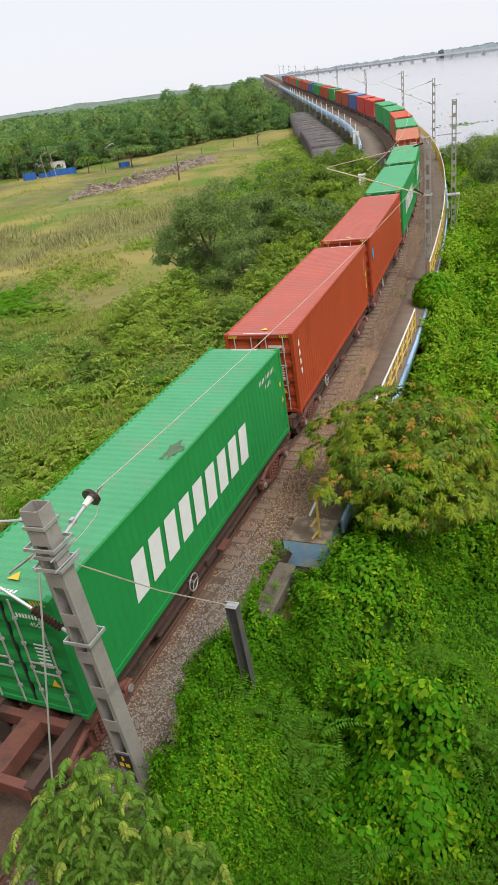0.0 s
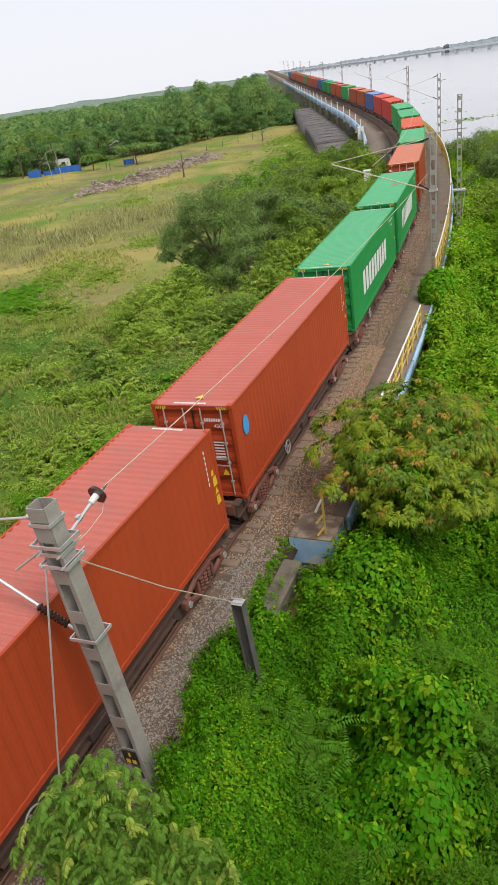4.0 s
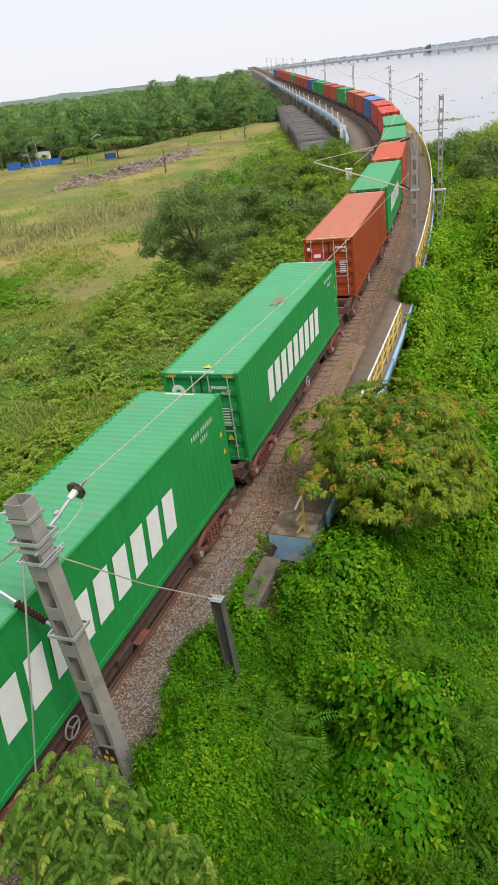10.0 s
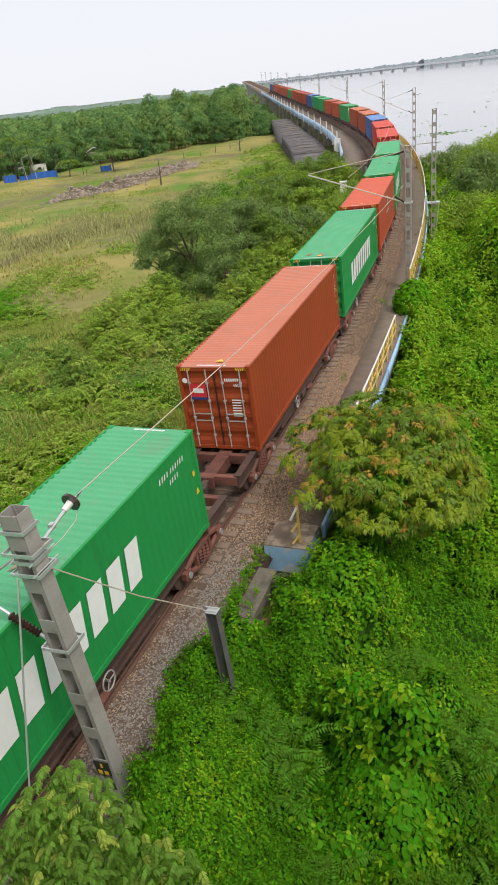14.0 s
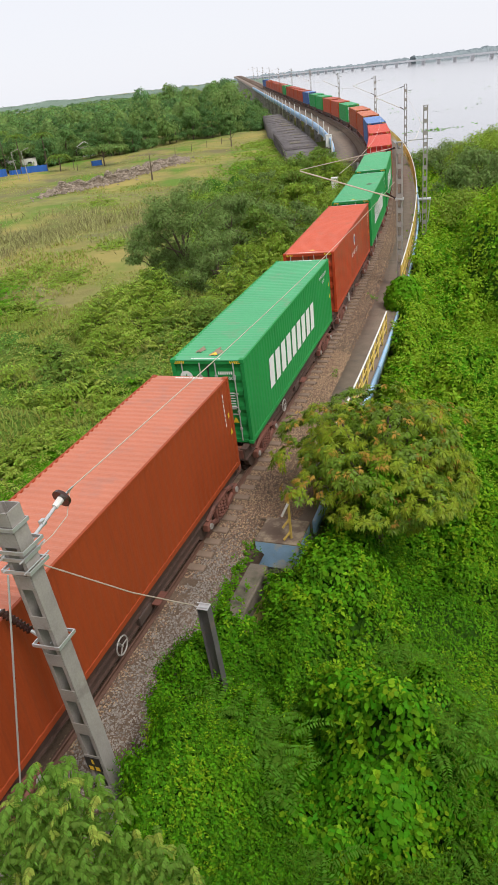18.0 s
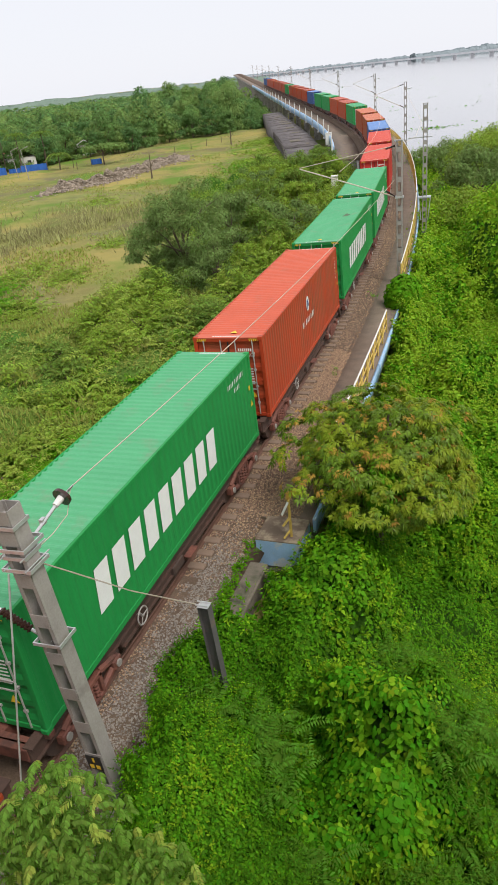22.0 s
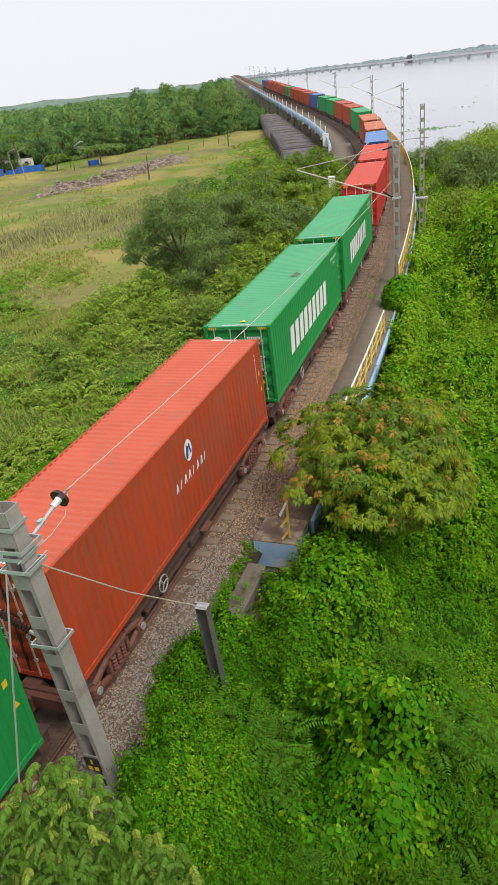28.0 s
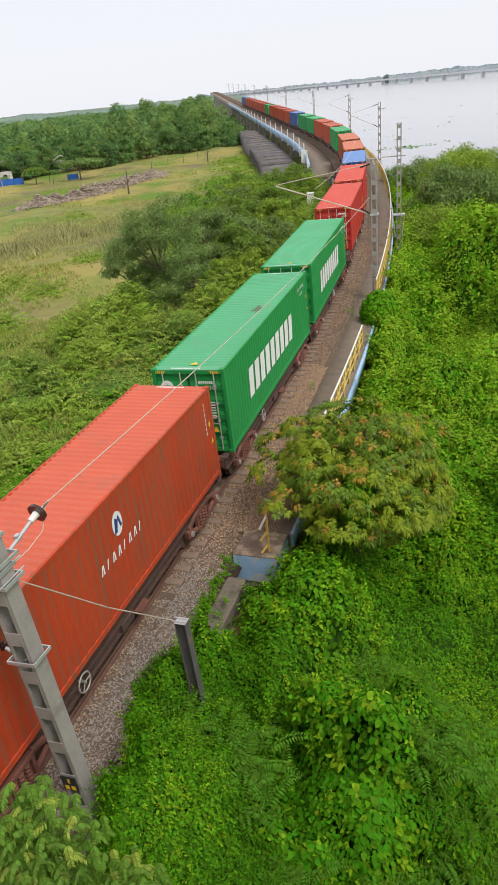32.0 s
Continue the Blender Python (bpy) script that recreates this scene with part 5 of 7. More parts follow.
def sprigs(at, n, length, size, per, rng, rise=0.6):
    """Leafy shoots: leaves in a spiral up each stem, smaller at the tip. Gives arrays for leaves()."""
    k = len(at)
    stem = unit(n * 0.7 + np.array([0, 0, rise]) + rng.normal(0, 0.33, (k, 3)))
    e1 = unit(np.cross(stem, rng.normal(size=(k, 3))))
    e2 = np.cross(stem, e1)
    p, o, f, z = [], [], [], []
    for j in range(per):
        q = (j + 0.5) / per
        a = j * 2.4 + rng.uniform(-0.4, 0.4, (k, 1))
        out = e1 * np.cos(a) + e2 * np.sin(a)
        d = unit(out * (1 - 0.3 * q) + stem * (0.15 + 0.6 * q) + rng.normal(0, 0.12, (k, 3)))
        p.append(at + stem * (length * q)[:, None])
        o.append(d)
        f.append(unit(stem - d * (stem * d).sum(1, keepdims=True) + rng.normal(0, 0.22, (k, 3))))
        z.append(size * (1.1 - 0.5 * q) * rng.uniform(0.75, 1.2, k))
    return np.concatenate(p), np.concatenate(o), np.concatenate(f), np.concatenate(z)


PER = 7


def sprays(at, out, length, size, per, rng):
    """Flat arching twigs with leaves to either side, the leaf faces turned up."""
    k = len(at)
    up = np.array([[0, 0, 1.0]])
    stem = unit(out * np.array([1, 1, 0.45]) + 0.3 * up + rng.normal(0, 0.3, (k, 3)))
    side = unit(np.cross(stem, up))
    p, o, f, z = [], [], [], []
    for j in range(per):
        q = (j + 0.5) / per
        sg = 1 if j % 2 else -1
        p.append(at + stem * (length * q)[:, None] - up * (0.45 * length * q * q)[:, None])
        o.append(unit(side * sg + stem * (0.55 + 0.5 * q) - 0.15 * up + rng.normal(0, 0.15, (k, 3))))
        f.append(unit(up + 0.25 * stem + rng.normal(0, 0.2, (k, 3))))
        z.append(size * (1.1 - 0.4 * q) * rng.uniform(0.75, 1.2, k))
    return np.concatenate(p), np.concatenate(o), np.concatenate(f), np.concatenate(z)


def on_vine(x, y):
    """Where the broad-leaved vine has smothered a mound."""
    return 1 - ((x - 1.75) / 2.0) ** 2 - ((y - 9.5) / 1.9) ** 2 + 0.3 * waves(x, y, 1.2, 91)


def fine_growth(x, y):
    """Where the low growth is small-leaved."""
    east = step(2.7, 4.2, x + 0.5 * waves(x, y, 2, 92)) * (1 - step(15.5, 19, y))
    west = (1 - step(-0.2, 1.0, x + 0.4 * waves(x, y, 2, 95))) * (1 - step(11, 14, y))
    return np.maximum(east, 0.85 * west)


def leaf_scale(r):
    return np.clip(0.055 + 0.0052 * np.hypot(r, 13), 0.09, 0.3)


def creepers():
    """A low layer of single leaves over the bank, and leafy shoots that rise out of it."""
    def taken(sets, low):
        x, y, r = (np.concatenate([q[i] for q in sets]) for i in range(3))
        c, shrub, line, d = cover(x, y)
        k = (c > low) & (x > -34) & (x < 46) & ((y < 24) | (x < 0.52 * y)) & ((on_vine(x, y) < 0) | (np.sin(x * 91 + y * 57) > 0.75)) & ((d > 0) | (line > 0.3) | ((d > -8.5) & (y > 34)))
        x, y, r, d = x[k], y[k], r[k], d[k]
        n = normals(x, y)
        jit = np.random.default_rng(77)
        more = np.concatenate([np.nonzero((n[:, 2] < lim) & (r < 34))[0] for lim in (0.6, 0.4)])
        x, y = np.concatenate([x, x[more] + jit.normal(0, 0.13, len(more))]), np.concatenate([y, y[more] + jit.normal(0, 0.13, len(more))])
        return x, y, np.concatenate([r, r[more]]), np.concatenate([d, d[more]]), normals(x, y)
    rng = np.random.default_rng(21)
    kinds = (("creeper", "bright green creeper leaves covering the bank", 0.3, 0.72, M_LEAF, 0.72, 0.3),
             ("creeper", "deep green creeper leaves in the hollows of the bank", -9, 0.3, M_DARKLEAF, 0.6, 0.3),
             ("creeper", "yellow-green creeper leaves in patches on the bank", 0.72, 9, M_LEAFY, 0.62, 0.25))
    dull = (("shrub_foliage", "dull green leaves of the thicket beside the viaduct", -9, 0.75, M_LEAFD, 0.6, 0.3),
            ("shrub_foliage", "pale green leaves of the thicket beside the viaduct", 0.75, 9, M_SHRUB, 0.6, 0.3))
    x, y, r, d, n = taken([scatter_even(205000, 3.2, 118, 4, 40, 21), scatter_even(48000, 18, 60, 6, 32, 20), scatter(45000, 3.2, 20, -34, 6, 24), scatter_even(60000, 36, 122, -6, 12, 25), scatter_even(30000, 8, 19, 12, 40, 18), scatter_even(26000, 7, 14, -24, 4, 17)], 0.25)
    k = len(x)
    at = np.stack([x, y, top_z(x, y) + 0.02], 1) - n * (rng.exponential(0.1, k) * np.clip(r / 16, 0.8, 2.0))[:, None]
    face = unit(n + rng.normal(0, 0.36, (k, 3)))
    patch = waves(x, y, 5, 31) + 0.6 * waves(x, y, 1.5, 32)
    choice = rng.uniform(size=k) * 0.6 + 0.1 + 0.25 * patch + 0.4 * step(18, 30, y)
    size = leaf_scale(r) * rng.uniform(0.7, 1.3, k) * (1 - 0.45 * fine_growth(x, y))
    odd = rng.uniform(size=k) < 0.75
    # Beyond y = 20 most light leaves take the haze-paled green.
    far = (d > 0) & (y > 20) & (choice >= 0.72) & odd
    tagged(leaves("creeper", at[far], face[far], size[far], M_OLIVE, None, "stuff", 0.62, 0.25, 5), "pale olive-green creeper leaves on the farther bank, haze in their colour", "plants")
    for name, label, lo, hi, m, ratio, droop in dull:
        s = (choice >= lo) & (choice < hi) & (d <= 0)
        tagged(leaves(name, at[s], face[s], size[s], m, None, "stuff", ratio, droop, 5), label, "plants")
    choice = choice - 0.22 * (1 - step(-0.6, 1.4, x)) * (y < 14)
    for name, label, lo, hi, m, ratio, droop in kinds:
        for near in (True, False):
            s = (choice >= lo) & (choice < hi) & ((r < 11) == near) & (d > 0) & ~((m is M_LEAFY) & (y > 20) & odd)
            tagged(leaves(name, at[s], face[s], size[s], m, None, "stuff", ratio, droop, 5, rounded=near), label, "plants")
    x, y, r, d, n = taken([scatter_even(25000, 3.2, 118, 4, 40, 26), scatter_even(9000, 18, 60, 6, 32, 19), scatter(6500, 3.2, 20, -34, 6, 27), scatter_even(3500, 7, 14, -24, 4, 16), scatter_even(8000, 36, 122, -6, 12, 28)], 0.3)
    k = len(x)
    at = np.stack([x, y, top_z(x, y) - 0.12], 1)
    grow = np.exp(0.35 * waves(x, y, 2.2, 34))
    big = np.exp(-((x - 1.3) ** 2 + (y - 9.6) ** 2) / 3.0)
    size = leaf_scale(r) * 1.05 * (0.8 + 0.35 * np.clip(waves(x, y, 3.1, 33), -1, 1)) * (1 + 0.5 * big) * (1 - 0.5 * fine_growth(x, y))
    p, o, f, z = sprigs(at, n, (0.14 + 0.013 * r) * grow * rng.uniform(0.7, 1.4, k), size * 1.1, PER, rng)
    choice = np.tile(rng.uniform(size=k) * 0.75 + 0.16 + 0.28 * (waves(x, y, 4, 35) + 0.6 * waves(x, y, 1.3, 36)) + 0.4 * step(18, 30, y) - 0.22 * (1 - step(-0.6, 1.4, x)) * (y < 14), PER)
    rr = np.tile(r, PER)
    right, odd = np.tile(d > 0, PER), np.tile((y > 20) & (rng.uniform(size=k) < 0.75), PER)
    far = right & odd & (choice >= 0.72)
    tagged(leaves("creeper", p[far], f[far], z[far], M_OLIVE, None, "stuff", 0.53, 0.25, 6, along=o[far]), "pale olive-green creeper leaves on the farther bank, haze in their colour", "plants")
    for name, label, lo, hi, m, ratio, droop in dull:
        s = (choice >= lo) & (choice < hi) & ~right
        tagged(leaves(name, p[s], f[s], z[s], m, None, "stuff", ratio * 0.85, droop, 6, along=o[s]), label, "plants")
    for name, label, lo, hi, m, ratio, droop in kinds:
        for near in (True, False):
            s = (choice >= lo) & (choice < hi) & ((rr < 11) == near) & right & ~((m is M_LEAFY) & odd)
            tagged(leaves(name, p[s], f[s], z[s], m, None, "stuff", ratio * 0.85, droop, 6, along=o[s], rounded=near), label, "plants")
    # close under the road bridge
    x, y = rng.uniform(-7, 14, 7000), rng.uniform(-6, 5, 7000)
    c, _, _, d = cover(x, y)
    k = (c > 0.25) & (d > 0) & (np.hypot(x, y) < 14) & ((np.hypot(x, y) < 3.4) | (y < 0) | (x > 4))
    x, y = x[k], y[k]
    n = normals(x, y)
    p, o, f, z = sprigs(np.stack([x, y, top_z(x, y) - 0.2], 1), n, rng.uniform(0.25, 0.45, len(x)), np.full(len(x), 0.24), 5, rng)
    tagged(leaves("creeper", p, f, z, M_LEAF, None, "stuff", 0.6, 0.3, 6, along=o), "bright green creeper leaves under the bridge", "plants")
    # low weeds on the field side
    x, y, r, _ = scatter_even(80000, 14, 66, -34, 10, 29)
    c, shrub, line, d = cover(x, y)
    s = (c > 0.12) & (d < 0) & (line <= 0.3)
    x, y, r = x[s], y[s], r[s]
    n = normals(x, y)
    k = len(x)
    at = np.stack([x, y, top_z(x, y)], 1) - n * rng.exponential(0.06, k)[:, None]
    choice = rng.uniform(size=k) + 0.5 * waves(x, y, 6, 37)
    for sel, m, label in ((choice < 0.7, M_LEAFD, "low green weeds beside the embankment"), (choice >= 0.7, M_GRASS, "yellowish weeds beside the embankment")):
        tagged(leaves("weeds", at[sel], unit(n + rng.normal(0, 0.45, (k, 3)))[sel], (0.9 * leaf_scale(r) * rng.uniform(0.6, 1.2, k))[sel], m, None, "stuff", 0.5, 0.2, 7), label, "plants")


creepers()


def vine_mound():
    """Broad leaves hanging one over the other down the sides of the mound."""
    rng = np.random.default_rng(61)
    x, y = rng.uniform(-0.6, 4.0, 11000), rng.uniform(7.2, 11.8, 11000)
    k = on_vine(x, y) > 0
    x, y = x[k], y[k]
    n = normals(x, y, 0.35)
    k = len(x)
    down = unit(np.array([[0, 0, -1.0]]) + n * n[:, 2:3] + rng.normal(0, 0.35, (k, 3)))
    at = np.stack([x, y, top_z(x, y) + 0.06], 1) - n * rng.exponential(0.09, k)[:, None]
    face = unit(n + np.array([[0, -0.1, 0.25]]) + rng.normal(0, 0.28, (k, 3)))
    size = rng.uniform(0.1, 0.175, k) * (0.85 + 0.25 * waves(x, y, 1.6, 93))
    pick = rng.uniform(size=k) + 0.25 * waves(x, y, 0.9, 94)
    for lo, hi, m, label in ((-9, 0.72, M_VINE, "broad deep green vine leaves smothering a mound"), (0.72, 0.93, M_LEAF, "broad bright green vine leaves smothering a mound"), (0.93, 9, M_LEAFY, "young yellow-green vine leaves on a mound")):
        s = (pick >= lo) & (pick < hi)
        tagged(leaves("vine", at[s], face[s], size[s], m, None, "stuff", 0.86, 0.25, 11, along=down[s], rounded=True), label, "plants")


vine_mound()


def tall_weeds():
    """Narrow-leaved grey-green weeds standing below the mound and along the low ground."""
    rng = np.random.default_rng(62)
    for n, x0, x1, y0, y1, tall in ((210, -0.2, 3.6, 6.5, 7.7, 0.6), (150, 3.0, 4.4, 7.2, 10.2, 0.5), (120, 2.6, 4.8, 11.2, 13.8, 0.45)):
        x, y = rng.uniform(x0, x1, n), rng.uniform(y0, y1, n)
        at = np.stack([x, y, top_z(x, y) - 0.1], 1)
        p, o, f, z = sprigs(at, np.tile([[0, 0, 1.0]], (n, 1)), tall * rng.uniform(0.6, 1.3, n), np.full(n, 0.17), 22, rng, 1.0)
        tagged(leaves("tall_weeds", p, f, z, M_WEED, None, "stuff", 0.2, 0.3, 12, along=o), "narrow-leaved grey-green weeds standing on the bank", "plants")


tall_weeds()


def shrub(x, y, r, h, material, second, label, seed, leaf=0.2, dense=1.15, ratio=0.5):
    """A rounded bush of leafy shoots on several stems."""
    rng = np.random.default_rng(seed)
    z = float(ground_z(np.array([x]), np.array([y]))[0])
    t = thing("shrub", Matrix.Translation((x, y, z)), label, "shrub", "shrubs beside the field")
    for k in range(4):
        a = rng.uniform(0, 6.28)
        part("stem", tube(B(), [(0, 0, -0.1), (0.3 * r * math.cos(a), 0.3 * r * math.sin(a), 0.35 * h), (0.5 * r * math.cos(a), 0.5 * r * math.sin(a), 0.55 * h)], 0.03 + 0.01 * r, 5), M_BARK, t)
    k = int(dense * 52 * (r + 0.3) * (h + 0.5))
    u = unit(rng.normal(size=(k, 3)))
    u[:, 2] = np.abs(u[:, 2]) - 0.12 * (rng.uniform(size=k) < 0.3)
    lump = 0.86 + 0.16 * np.sin(u[:, 0] * 5 + seed) * np.sin(u[:, 1] * 5 + 2 * seed) + 0.1 * np.sin(u[:, 2] * 7 + u[:, 0] * 3)
    at = u * np.array([r, r, h]) * (lump * rng.uniform(0.5, 1.0, k) ** 0.6)[:, None]
    p, o, f, s = sprays(at, u, rng.uniform(0.5, 0.9, k) * (0.6 + 0.25 * r), np.full(k, leaf), 9, rng)
    young = np.tile(rng.uniform(size=k) + 0.5 * u[:, 2] * (np.sin(u[:, 0] * 4 + seed) > 0), 9) > 1.02
    leaves("foliage", p[~young], f[~young], s[~young], material, t, "", ratio, 0.3, seed, along=o[~young])
    leaves("young_foliage", p[young], f[young], s[young], second, t, "", ratio, 0.3, seed, along=o[young])


def shrubs():
    rng = np.random.default_rng(55)
    named = ((-2.2, 42.5, 2.9, 3.0), (-5.2, 44.5, 3.0, 3.1), (-7.4, 41.0, 2.6, 2.6), (-8.6, 46.5, 2.6, 3.0), (-4.4, 39.4, 2.3, 2.2), (-6.2, 50.0, 2.6, 3.2), (0.2, 47.0, 2.6, 3.2), (1.6, 52.0, 2.8, 3.6), (-10.4, 38.0, 2.3, 1.9), (-8.4, 35.0, 2.0, 1.7), (-11.0, 33.5, 1.9, 1.5), (-13.4, 36.5, 2.2, 1.8), (-12.0, 42.4, 2.0, 1.6), (-9.4, 30.0, 1.6, 1.3), (-11.6, 28.4, 1.6, 1.2), (-7.4, 28.4, 1.4, 1.2), (-9.0, 25.0, 1.3, 1.0), (3.2, 58.0, 2.8, 3.6), (-14.6, 31.0, 1.8, 1.4), (-6.6, 32.6, 1.5, 1.1))
    for i, (x, y, r, h) in enumerate(named):
        shrub(x, y, r, h * 1.3, M_SHRUB if i % 4 else M_LEAFD, M_TIP, "leafy dull green shrub with paler shoots beside the field", 500 + i, 0.25)
    k = 0
    for y in np.arange(22, 60, 2.5):
        for x in np.arange(-24, 1, 2.5):
            px, py = x + rng.uniform(-1.1, 1.1), y + rng.uniform(-1.1, 1.1)
            d = float(offsets(np.array([px]), np.array([py]))[1][0])
            thick = 1 - max(0.0, (-d - 9) / 15)
            if d > -5.2 - 0.04 * py or rng.uniform() > thick * (1.1 if py < 50 else 0.6):
                continue
            r = rng.uniform(1.0, 1.8) * (0.8 + 0.45 * thick)
            k += 1
            shrub(px, py, r, r * rng.uniform(0.7, 1.1), (M_SHRUB, M_SHRUB, M_LEAFD, M_SHRUB, M_LEAF)[k % 5], M_TIP, "low leafy green shrub in the rough grass", 540 + k, 0.09 + 0.0031 * py, 1.15 + 0.6 * (py < 34))


shrubs()


def grasses():
    """Upright blades: along the left bank, in the field, and sparse ones on the right."""
    rng = np.random.default_rng(8)
    sets = []
    x, y, r, _ = scatter_even(80000, 12, 60, -34, 10, 41)
    c, shrub, line, d = cover(x, y)
    k = (d < -3.2) & (line < 0.3) & ((waves(x, y, 7, 42) > 0.25) | (d > -6.8) | (y > 48))
    sets.append((x[k], y[k], r[k], np.full(k.sum(), 0.36)))
    x, y, r, _ = scatter(60000, 50, 235, -24, 6, 43)
    s, d = offsets(x, y)
    k = (d < -12) & (cover(x, y)[0] < 0.9) & (waves(x, y, 17, 44) + 0.5 * waves(x, y, 5, 40) > -0.1) & ~((x > -32) & (x < -6) & (np.abs(y - 136 - 1.417 * (x + 31)) < 6.5))
    sets.append((x[k], y[k], r[k], 0.24 + 0.12 * np.clip(waves(x[k], y[k], 30, 45), -0.6, 1)))
    x, y, r, _ = scatter_even(70000, 11, 36, -34, 0, 47)
    s, d = offsets(x, y)
    k = (d < -3.0) & (d > -7.2 + waves(x, y, 3, 48))
    sets.append((x[k], y[k], r[k], np.full(k.sum(), 0.5)))
    x, y, r, _ = scatter_even(34000, 74, 122, -22, -5, 49)
    bed = np.exp(-((y - 97 - 0.25 * (x + 20)) / 10) ** 2) * step(-8, -13, x)
    k = rng.uniform(size=len(x)) < bed * np.clip(0.75 + 0.6 * waves(x, y, 13, 50) + 0.35 * waves(x, y, 4, 51), 0, 1)
    sets.append((x[k], y[k], r[k], 0.75 + 0.3 * np.clip(waves(x[k], y[k], 9, 52), -1, 1)))
    for i, (x, y, r, h) in enumerate(sets):
        n = len(x)
        at = np.stack([x, y, top_z(x, y) - 0.05], 1)
        up = unit(np.stack([rng.normal(0, 0.35, n), rng.normal(0, 0.35, n), np.ones(n)], 1))
        face = unit(np.stack([rng.normal(0, 1, n), rng.normal(0, 1, n) - 0.6, np.full(n, 0.7)], 1))
        dry = rng.uniform(size=n) + 0.35 * waves(x, y, 16, 46) > (0.85 if i != 1 else 0.72)
        hh = h * rng.uniform(0.6, 1.3, n)
        if i == 3:
            tagged(leaves("reeds", at, face, hh, M_REED, None, "stuff", 0.13, -0.1, 9, along=up), "grey-brown dried reeds standing in the field", "reeds")
            continue
        for sel, m, label in ((~dry, M_GRASS, "tall green field grass"), (dry, M_DRY, "tall dry yellow-brown grass")):
            ratio = 0.14 if i != 1 else 0.5
            tagged(leaves("grass", at[sel], face[sel], hh[sel], m, None, "stuff", ratio, -0.1, 9, along=up[sel]), label + " in tufts", "grass")


grasses()


def field_weeds():
    """Low green weed beds in the near part of the field."""
    rng = np.random.default_rng(63)
    for x, y, w, n in ((-20.5, 72, 1.7, 420), (-23.5, 66, 1.9, 480), (-18.2, 57, 1.5, 420), (-21.5, 60, 1.9, 520), (-15.4, 68, 1.1, 220), (-13.0, 81, 1.2, 200), (-19, 118, 2.0, 200), (10.5, 150, 3.4, 900), (12, 170, 3.2, 900), (12.5, 190, 3.4, 800), (6.5, 140, 3.0, 500)):
        px, py = x + rng.normal(0, w, n), y + rng.normal(0, w * 1.3, n)
        at = np.stack([px, py, top_z(px, py) + 0.05], 1)
        out = unit(np.stack([rng.normal(size=n), rng.normal(size=n), np.full(n, 0.6)], 1))
        p, o, f, z = sprays(at, out, rng.uniform(0.5, 1.0, n), np.full(n, 0.24 if y < 130 else 0.4), 9, rng)
        tagged(leaves("weed_bed", p, f, z, M_LEAF if 450 < n < 600 else M_SHRUB, None, "stuff", 0.55, 0.2, 13, along=o), "bed of rank green weeds in the field", "plants")


field_weeds()


def crown_points(rng, centre, radii, clumps, per, spread, low=0.0):
    """Leaf places in clumps over an uneven crown, with the way each faces."""
    u = unit(rng.normal(size=(clumps, 3)))
    u[:, 2] = np.abs(u[:, 2]) * 1.0 - 0.35 * (rng.uniform(size=clumps) < 0.45)
    u[:, 2] -= low * (rng.uniform(size=clumps) < 0.5)
    u = unit(u)
    cc = np.asarray(centre) + u * np.asarray(radii) * rng.uniform(0.55, 1.0, (clumps, 1))
    w = unit(rng.normal(size=(clumps * per, 3)))
    w[:, 2] = w[:, 2] * 0.7 + 0.15
    at = np.repeat(cc, per, 0) + w * spread * rng.uniform(0.35, 1.05, (clumps * per, 1)) * np.array([1, 1, 0.75])
    face = unit(w + np.array([0, 0, 0.5]) + rng.normal(0, 0.35, w.shape))
    return cc, at, face


def tree(x, y, z, crown_z, radii, clumps, per, spread, size, material, label, seed, trunk=0.16, ratio=0.4, droop=0.35, extra=None, group="", lean=0.0, low=0.0, limbs=9):
    rng = np.random.default_rng(seed)
    t = thing("tree", Matrix.Translation((x, y, z)), label, "tree", group)
    centre = (lean, 0, crown_z - z)
    cc, at, face = crown_points(rng, centre, radii, clumps, per, spread, low)
    bm = B()
    a = Vector((0, 0, -0.3))
    mid = Vector((lean * 0.3, 0.05, (crown_z - z) * 0.45))
    topv = Vector((lean, 0, (crown_z - z)))
    rod(bm, a, mid, trunk, 9, trunk * 0.75)
    rod(bm, mid, topv, trunk * 0.75, 9, trunk * 0.4)
    part("trunk", bm, M_BARK, t)
    for c in cc[:: max(1, clumps // limbs)]:
        bm = B()
        b = Vector(c)
        m = mid.lerp(topv, rng.uniform(0.1, 0.9))
        e = m.lerp(b, 0.55) + Vector((0, 0, 0.12 * radii[2]))
        rod(bm, m, e, trunk * 0.35, 6, trunk * 0.22)
        rod(bm, e, b, trunk * 0.22, 6, trunk * 0.08)
        part("limb", bm, M_BARK, t)
    n = len(at)
    sz = size * rng.uniform(0.65, 1.3, n)
    mats = [(np.ones(n, bool), material)]
    if extra is not None:
        e = extra(at, np.random.default_rng(seed), n)
        mats = [(~e, material), (e, M_LEAFY if extra is pale else M_SHOOT)]
    for sel, m in mats:
        leaves("crown" if m is material else "young_leaves", at[sel], face[sel], sz[sel], m, t, "", ratio, droop, seed)
    return t


def pale(at, rng, n):
    return waves(at[:, 0], at[:, 1] + at[:, 2], 0.5, 72) + rng.normal(0, 0.4, n) > 0.35


def shoots(at, rng, n):
    k = waves(at[:, 0] + at[:, 2], at[:, 1] - at[:, 2], 1.1, 71)
    return (k > 0.72) & (at[:, 2] > np.median(at[:, 2]) - 0.8) & (rng.uniform(size=n) < 0.7)


